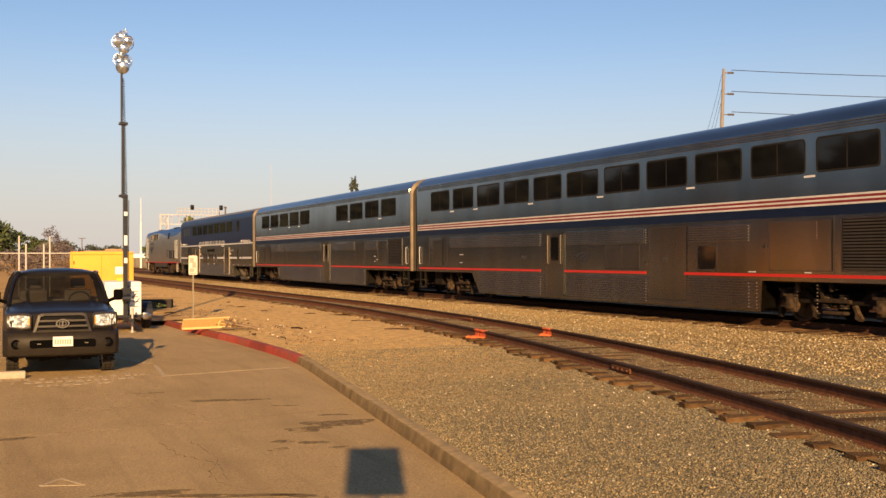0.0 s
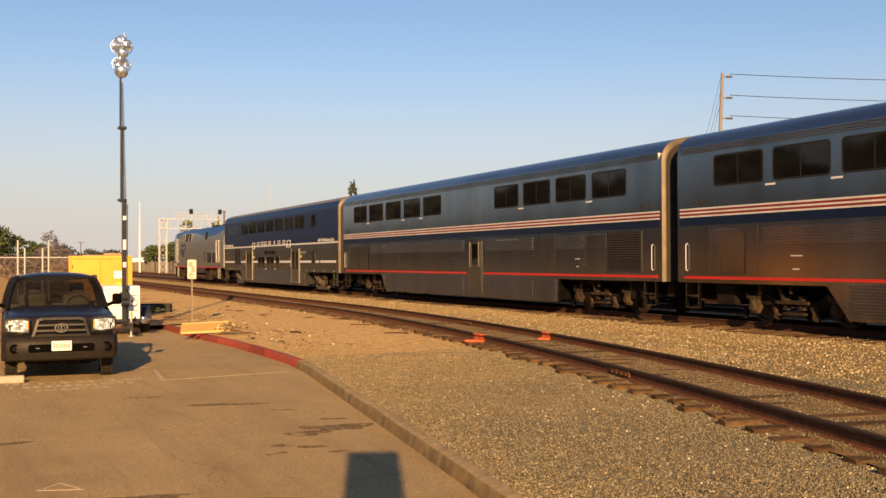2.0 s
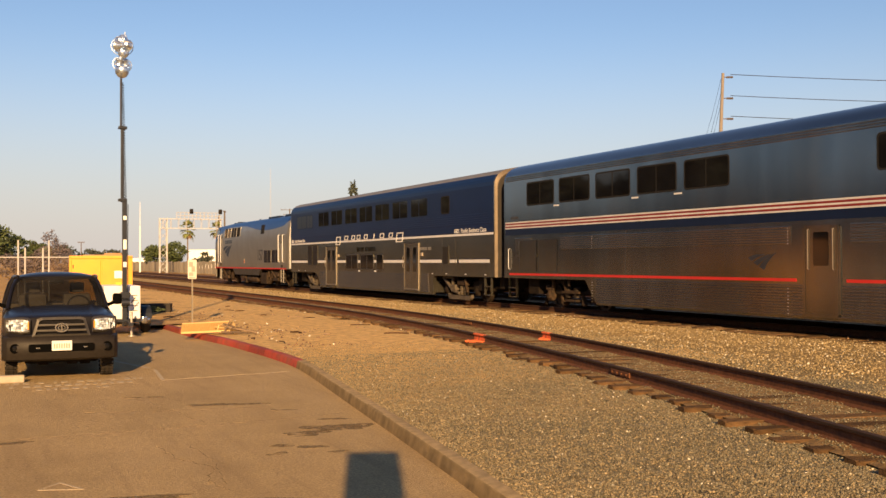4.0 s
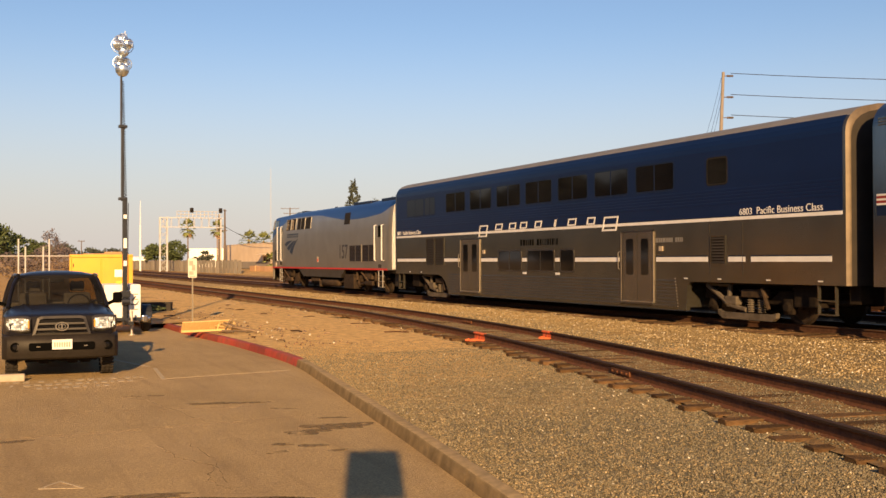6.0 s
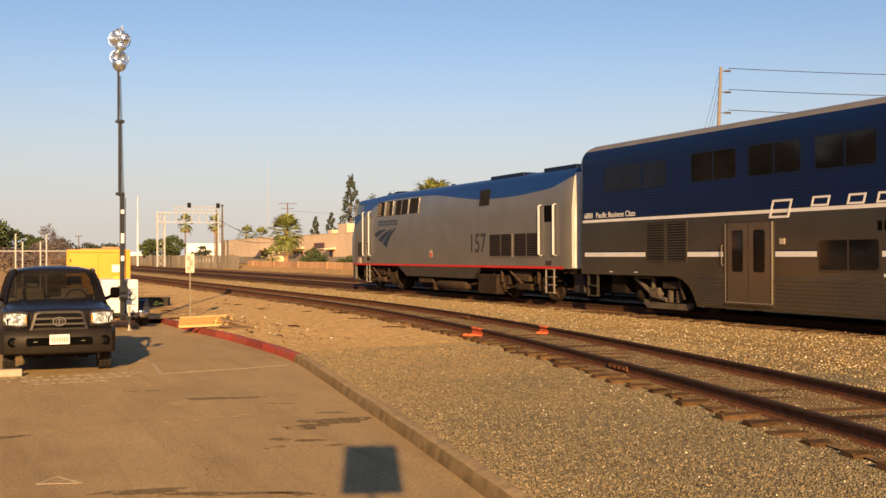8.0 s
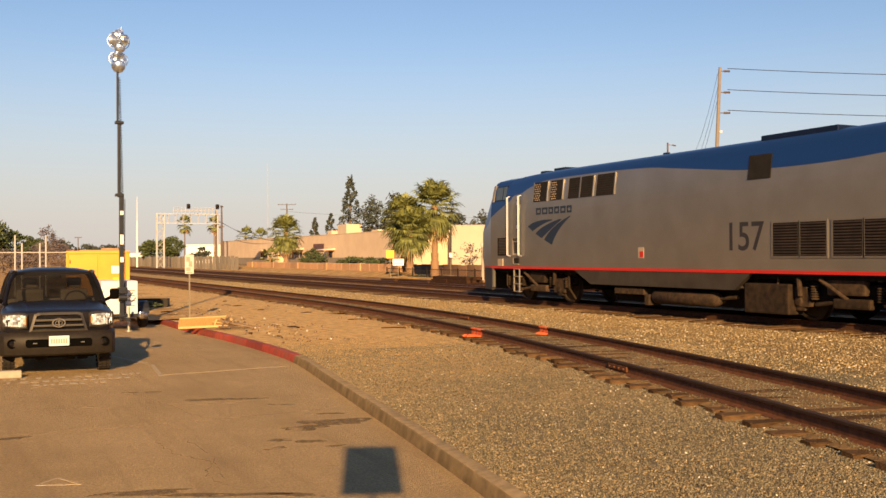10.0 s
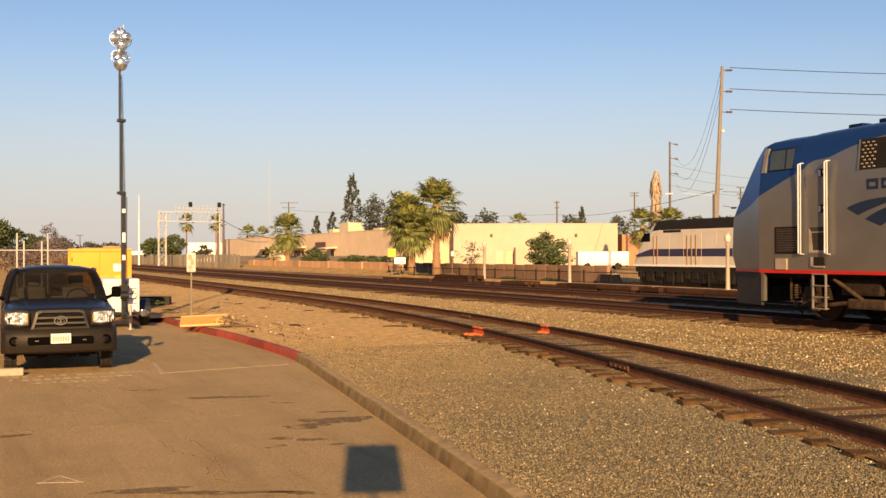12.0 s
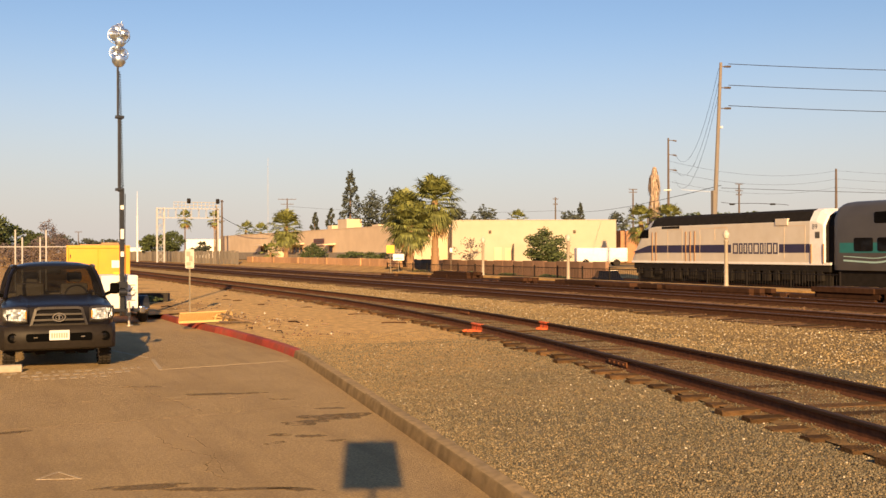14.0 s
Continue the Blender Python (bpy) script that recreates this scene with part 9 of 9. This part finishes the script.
# ---- parked commuter train ----
def make_commuter_loco():
    yc, X = 56.5, 47.6
    L = thing("commuter_locomotive", "parked white commuter locomotive with a navy band and dark roof", "locomotive", at=pose(X + 1.5, yc, 0.13))
    H = 1.5

    def ring(y, hw, zt, zb=0.45):
        half = [(1.0, zb), (1.0, zt - 0.90), (0.99, zt - 0.82), (0.74, zt - 0.20), (0.5, zt - 0.04), (0.0, zt)]
        return [(-x * hw, y, z) for x, z in half] + [(x * hw, y, z) for x, z in half[-2::-1]]

    bm = bmesh.new()
    loft(bm, [ring(-10.4, 1.15, 3.72), ring(-9.82, 1.15, 3.72), ring(-9.80, H - 0.12, 3.70), ring(-9.70, H, 3.74), ring(-9.15, H, 3.98), ring(-8.6, H, 4.0), ring(6.9, H, 4.0), ring(7.7, H, 3.93), ring(8.3, H, 3.62), ring(8.9, 1.48, 3.12), ring(9.7, 1.42, 2.25), ring(10.25, 1.34, 1.55), ring(10.35, 1.30, 1.40)])
    for f in bm.faces:
        c = f.calc_center_median()
        # rear vestibule takes the dark roof colour to paint its shade
        if c.y < -9.805:
            f.material_index = 1
        elif c.y < -8.6:
            f.material_index = 2
        elif c.z > 3.16 and c.y < 8.0:
            f.material_index = 1
    part("body", bm, (M_METRO, M_METRODARK, M_WHITEPAINT), L)
    bm = bmesh.new()
    side_box(bm, -8.6, 7.9, 1.20, 1.76, 0.006, 0.02, half=H)
    prism(bm, [(7.9, 1.20), (9.6, 1.18), (9.95, 1.26), (9.2, 1.45), (7.9, 1.76)], "x", -H - 0.006, -H + 0.2)
    part("band", bm, M_METROBLUE, L, "navy side band")
    bm = bmesh.new()
    side_box(bm, -5.95, -1.40, 1.10, 1.86, 0.010, 0.02, half=H)
    part("name_panel", bm, M_METRO, L)
    hollow_bars(L, -1.58, 1.13, 0.72, [0.52, 0.36, 0.38, 0.40, 0.52, 0.34, 0.12, 0.48, 0.42], 0.09, 0.11, M_METROBLUE, half=H + 0.008)
    bm = bmesh.new()
    side_box(bm, -10.35, 10.1, 0.44, 0.60, 0.02, 0.05, half=H)
    part("sill", bm, M_WHITEPAINT, L)
    bm = bmesh.new()
    prism(bm, [(7.95, 2.32), (9.25, 2.32), (8.75, 2.90), (7.95, 3.02)], "x", -H - 0.004, -H + 0.3)
    part("cab_window", bm, M_GLASS, L, "dark raked cab window")
    for y in (7.45, 7.0, 3.45, 2.95, 2.45):
        bm = bmesh.new()
        box(bm, -H - 0.05, -H - 0.01, y - 0.03, y + 0.03, 0.60, 2.75)
        part("handrail", bm, M_OCHRE, L, "rusty ochre handrail")
    for y0, y1, z0, z1 in ((5.6, 3.9, 0.75, 2.9), (1.9, -0.9, 0.75, 2.9), (0.3, -1.0, 2.1, 2.95), (-6.4, -8.2, 0.8, 2.9)):
        for q in ((y0, y0 - 0.03, z0, z1), (y1, y1 - 0.03, z0, z1), (y0, y1, z1, z1 + 0.03)):
            bm = bmesh.new()
            side_box(bm, *q, 0.012, 0.02, half=H)
            part("panel_seam", bm, M_STUCCO_TAN, L)
    bm = bmesh.new()
    side_box(bm, 6.3, 4.2, 2.98, 3.16, 0.015, 0.02, half=H)
    part("side_vent", bm, M_METRODARK, L)
    bm = bmesh.new()
    rbox(bm, -1.56, -0.8, -6.75, -5.65, 2.95, 3.40, 0.03)
    part("roof_box", bm, M_METRO, L)
    for y in (-8.75, -9.76):
        bm = bmesh.new()
        box(bm, -H - 0.07, -H - 0.02, y - 0.03, y + 0.03, 0.55, 1.75)
        part("handrail", bm, M_OCHRE, L)
    bm = bmesh.new()
    side_box(bm, -9.05, -9.42, 2.10, 2.50, 0.012, half=H)
    part("rear_window", bm, M_COACHGREY, L)
    words("road_number", "89", 0.34, M_BAR, L, Matrix.Translation((-H - 0.004, -8.78, 2.66)) @ SIDE, "grey road number")
    bm = bmesh.new()
    rbox(bm, -1.46, 1.46, -10.2, 9.9, 0.0, 0.45, 0.05)
    box(bm, -1.15, 1.15, -10.0, 9.6, -0.85, 0.0)
    part("underframe", bm, M_METRODARK, L)
    bm = bmesh.new()
    rbox(bm, -1.40, 1.40, -3.6, 3.4, -0.70, 0.05, 0.12)
    part("fuel_tank", bm, M_METRODARK, L)
    r4 = random.Random(3)
    y = -9.6
    while y < 9.4:
        w = r4.uniform(0.3, 0.9)
        bm = bmesh.new()
        rbox(bm, -1.49, -1.2, y, y + w, -0.30 - 0.45 * r4.random(), 0.1, 0.03)
        part("underfloor_box", bm, M_METRODARK, L)
        y += w + r4.uniform(0.05, 0.5)
    for y in (-6.6, 6.6):
        make_still_bogie(L, y)
    return L


def make_still_bogie(parent, y):
    bm = bmesh.new()
    for s in (-1, 1):
        prism(bm, [(-2.0, 0.5), (-1.9, 0.75), (1.9, 0.75), (2.0, 0.5), (0.9, 0.36), (-0.9, 0.36)], "x", s * 1.02, s * 1.2)
    for q in (-1.35, 1.35):
        for s in (-1, 1):
            lathe(bm, [(0.05, s * 0.85), (0.45, s * 0.84), (0.508, s * 0.82), (0.52, s * 0.7), (0.05, s * 0.7)], 20, pose(0, q, 0.508), "x")
    part("bogie", bm, M_METRODARK, parent, "dark bogie", at=pose(0, y, -0.92))


make_commuter_loco()
CC = thing("commuter_coach", "parked grey commuter coach with a teal wave stripe", "train car", at=pose(49.1, 33.6, 0.13))
bm = bmesh.new()
sec = [(-1.5, 0.16), (-1.5, 3.35), (-1.2, 3.95), (-0.7, 4.22), (0, 4.32), (0.7, 4.22), (1.2, 3.95), (1.5, 3.35), (1.5, 0.16)]
loft(bm, [[(x * k, y, z if z < 1 else 0.5 + (z - 0.5) * (0.4 + 0.6 * k)) for x, z in sec] for y, k in ((-12.4, 0.93), (-12.2, 1), (12.0, 1), (12.3, 0.97), (12.45, 0.9))])
part("body", bm, M_COACHGREY, CC, smooth=True)
bm = bmesh.new()
side_box(bm, -12, 11.9, 1.20, 1.80, 0.005, 0.02, half=1.5)
part("band", bm, M_TEAL, CC, "teal side band")
for k in range(8):
    bm = bmesh.new()
    prism(bm, rounded(9.4 - 1.72 * k, 10.8 - 1.72 * k, 1.29, 2.09, 0.12), "x", -1.52, -1.4)
    part("window", bm, M_GLASS, CC)
    bm = bmesh.new()
    prism(bm, rounded(7.9 - 1.72 * k, 9.3 - 1.72 * k, 2.92, 3.58, 0.12), "x", -1.52, -1.3)
    part("window", bm, M_GLASS, CC)
for o, w in ((0.0, 0.10), (0.22, 0.05)):
    bm = bmesh.new()
    top = [(11.6 - 0.4 * i, 0.80 + o + (0.9 * max(0, (i - 5) / 7)) ** 2 - 0.02 * i) for i in range(13)]
    side_panel(bm, top + [(a, b - w) for a, b in top[::-1]], 0.008, 0.02, half=1.5)
    part("wave_stripe", bm, M_PALETEAL, CC, "pale teal wave stripe")
bm = bmesh.new()
box(bm, -1.3, 1.3, -12, 12, -0.80, 0.15)
part("underframe", bm, M_METRODARK, CC)
make_still_bogie(CC, 9.4)
make_still_bogie(CC, -9.4)

# ---- added, unseen: trees and a low shed that close the place to the side and behind ----
# this row darkens what the coach sides and windows reflect
for i in range(34):
    y = -10 + i * 8.5
    make_tree("hedge_tree", "dense dark tree in an unseen row beside the lot", "tree", -24 - 3 * (i % 3), y, LOT, (10.0 if y < 95 else 8.5) + 1.3 * ((i * 3) % 4), 6.5, M_LEAF_DK, 200 + i, "round", 1.2, 46, 46, 0.25, "trees beside the lot")
make_flat_building("station_shed", "unseen low tan shed added behind the parking lot", (-30, -46, LOT), 0, 70, 12, 5.0, M_STUCCO_TAN)

for q in (((-10.0, 50.0, LOT), 2.8, 3.05), ((-10.4, 43.0, LOT), 2.9, 2.95)):
    make_flat_building("storage_shed", "small tan storage shed at the lot's edge", q[0], 0, q[1], 3.5, q[2], M_BLOCK)

# ---- loose stones ----
def scatter(name, label, count, spot, material, s0, s1, seed):
    """Many small rough stones joined into one mesh; spot(rng, n) gives their places."""
    rng = np.random.default_rng(seed)
    p = spot(rng, count)
    n = len(p)
    base = np.array([(1, 0, 0), (-1, 0, 0), (0, 1, 0), (0, -1, 0), (0, 0, 1), (0, 0, -1)], float)
    faces = np.array([(0, 2, 4), (2, 1, 4), (1, 3, 4), (3, 0, 4), (2, 0, 5), (1, 2, 5), (3, 1, 5), (0, 3, 5)])
    size = s0 + (s1 - s0) * rng.random((n, 1, 1)) ** 2
    v = base[None] * size * (0.6 + 0.7 * rng.random((n, 6, 1))) + rng.normal(0, 0.22, (n, 6, 3)) * size
    a = rng.random(n) * 6.283
    t = rng.normal(0, 0.5, n)
    ca, sa, ct, st = np.cos(a), np.sin(a), np.cos(t), np.sin(t)
    x, y, z = v[..., 0].copy(), v[..., 1].copy(), v[..., 2].copy() * 0.75
    y, z = y * ct[:, None] - z * st[:, None], y * st[:, None] + z * ct[:, None]
    x, y = x * ca[:, None] - y * sa[:, None], x * sa[:, None] + y * ca[:, None]
    v = np.stack((x, y, z), -1) + p[:, None, :]
    f = (faces[None] + 6 * np.arange(n)[:, None, None]).reshape(-1, 3)
    me = bpy.data.meshes.new(name)
    me.vertices.add(n * 6)
    me.vertices.foreach_set("co", v.reshape(-1))
    me.loops.add(len(f) * 3)
    me.loops.foreach_set("vertex_index", f.reshape(-1))
    me.polygons.add(len(f))
    me.polygons.foreach_set("loop_start", np.arange(0, len(f) * 3, 3))
    me.update(calc_edges=True)
    me.materials.append(material)
    return tagged(new(name, me), label, "stones", kind="stuff")


def gravel_spot(rng, n):
    y = 5.0 + 13.0 * rng.random(n) ** 1.7
    k = np.array([kerb_x(v) for v in y]) + 0.18
    s = np.array([siding_x(v) for v in y]) + 1.6
    x = k + (s - k) * rng.random(n)
    z = np.array([gravel_z(a, b) for a, b in zip(x, y)])
    return np.stack((x, y, z + 0.004), -1)


def ballast_spot(rng, n):
    y = 6.0 + 63.0 * rng.random(n) ** 1.7
    s = np.array([siding_x(v) for v in y]) + 1.3
    x = s + (17.0 - s) * rng.random(n)
    z = np.array([ballast_z(a, b) for a, b in zip(x, y)])
    return np.stack((x, y, z + 0.006), -1)


def between_spot(rng, n):
    y = 8.0 + 70.0 * rng.random(n) ** 1.6
    x = 17.0 + 10.0 * rng.random(n)
    z = np.array([ballast_z(a, b) for a, b in zip(x, y)])
    return np.stack((x, y, z + 0.004), -1)


def kerb_spot(rng, n):
    y = 5.0 + 15.0 * rng.random(n) ** 1.9
    k = np.array([kerb_x(v) for v in y]) + 0.11
    x = k + 3.6 * rng.random(n) ** 1.7
    z = np.array([gravel_z(a, b) for a, b in zip(x, y)])
    return np.stack((x, y, z + 0.005), -1)


scatter("tan_gravel", "tan gravel strewn beside the kerb", 60000, kerb_spot, M_TANSTONE, 0.004, 0.013, 27)
scatter("gravel_stones", "grey crushed gravel with a few pale stones", 130000, gravel_spot, M_STONE, 0.004, 0.0145, 11)
scatter("pale_stones", "scattered white chips in the gravel", 900, gravel_spot, M_PALESTONE, 0.006, 0.018, 15)
scatter("ballast_stones", "tan and cream crushed ballast stones", 90000, ballast_spot, M_BALLAST_STONE, 0.007, 0.026, 12)
scatter("pale_stones", "cream chips among the ballast", 2500, ballast_spot, M_PALESTONE, 0.012, 0.03, 16)
scatter("track_stones", "brown ballast stones between the main tracks", 16000, between_spot, M_TRACK_STONE, 0.02, 0.05, 13)


def dirt_spot(rng, n):
    y = 20.0 + 45.0 * rng.random(n) ** 1.5
    k = np.array([max(kerb_x(v), 4.9) for v in y]) + 0.3
    s = np.array([siding_x(v) for v in y]) - 0.9
    x = k + (s - k) * rng.random(n)
    keep = np.sin(x * 1.9 + 1.0) + np.sin(y * 0.8) + rng.normal(0, 0.8, n) > 0.4
    x, y = x[keep], y[keep]
    return np.stack((x, y, np.full(len(x), -0.205)), -1)


scatter("dirt_clods", "brown clods and chips on the bare dirt", 3000, dirt_spot, M_TRACK_STONE, 0.010, 0.045, 18)
scatter("pale_rubble", "pale rubble scattered on the bare dirt", 350, dirt_spot, M_PALESTONE, 0.012, 0.05, 19)
rnd = random.Random(77)
for i in range(28):
    y = 21 + 20 * rnd.random()
    x = kerb_x(min(y, 29)) + 0.4 + rnd.random() * (siding_x(y) - 1.4 - kerb_x(min(y, 29)))
    bm = bmesh.new()
    ln = rnd.uniform(0.15, 0.6)
    pipe(bm, [(-ln / 2, 0, 0), (0, rnd.uniform(-0.05, 0.05), 0.015), (ln / 2, 0, 0)], rnd.uniform(0.008, 0.02), 5)
    tagged(part("stick", bm, M_OLDTIE if i % 3 else M_OLDWOOD, at=pose(x, y, -0.185, 0, 0, rnd.uniform(0, 180))), "small dark stick lying on the dirt", "stick", "sticks on the dirt")


def siding_spot(rng, n):
    y = 6.0 + 40.0 * rng.random(n) ** 1.7
    x = np.array([siding_x(v) for v in y]) + rng.uniform(-1.3, 1.0, n)
    z = np.array([siding_bed_z(a, b) if abs(a - siding_x(b)) < 0.95 else gravel_z(a, b) for a, b in zip(x, y)])
    return np.stack((x, y, z + 0.004), -1)


def shoulder_spot(rng, n):
    y = 4.0 + 26.0 * rng.random(n) ** 1.6
    x = np.array([siding_x(v) for v in y]) + 0.85 + 2.0 * rng.random(n) ** 1.3
    z = np.array([max(ballast_z(a, b), gravel_z(a, b)) for a, b in zip(x, y)])
    return np.stack((x, y, z + 0.004), -1)


scatter("shoulder_stones", "grey gravel along the far side of the siding", 26000, shoulder_spot, M_STONE, 0.006, 0.020, 23)
scatter("siding_stones", "loose stones fouling the siding ties", 34000, siding_spot, M_STONE, 0.005, 0.015, 21)


# ---- what moves ----
def motions():
    steps = [i * 0.5 for i in range(29)]
    for ob, y in TRAIN:
        walk(ob, [(t, pose(XT, y + travelled(t), 0)) for t in steps])
    fine = [i / 15 for i in range(211)]
    for ob, (x, y, z), r in WHEELSETS:
        walk(ob, [(t, pose(x, y, z) @ Matrix.Rotation(-travelled(t) / r, 4, "X")) for t in fine])


motions()
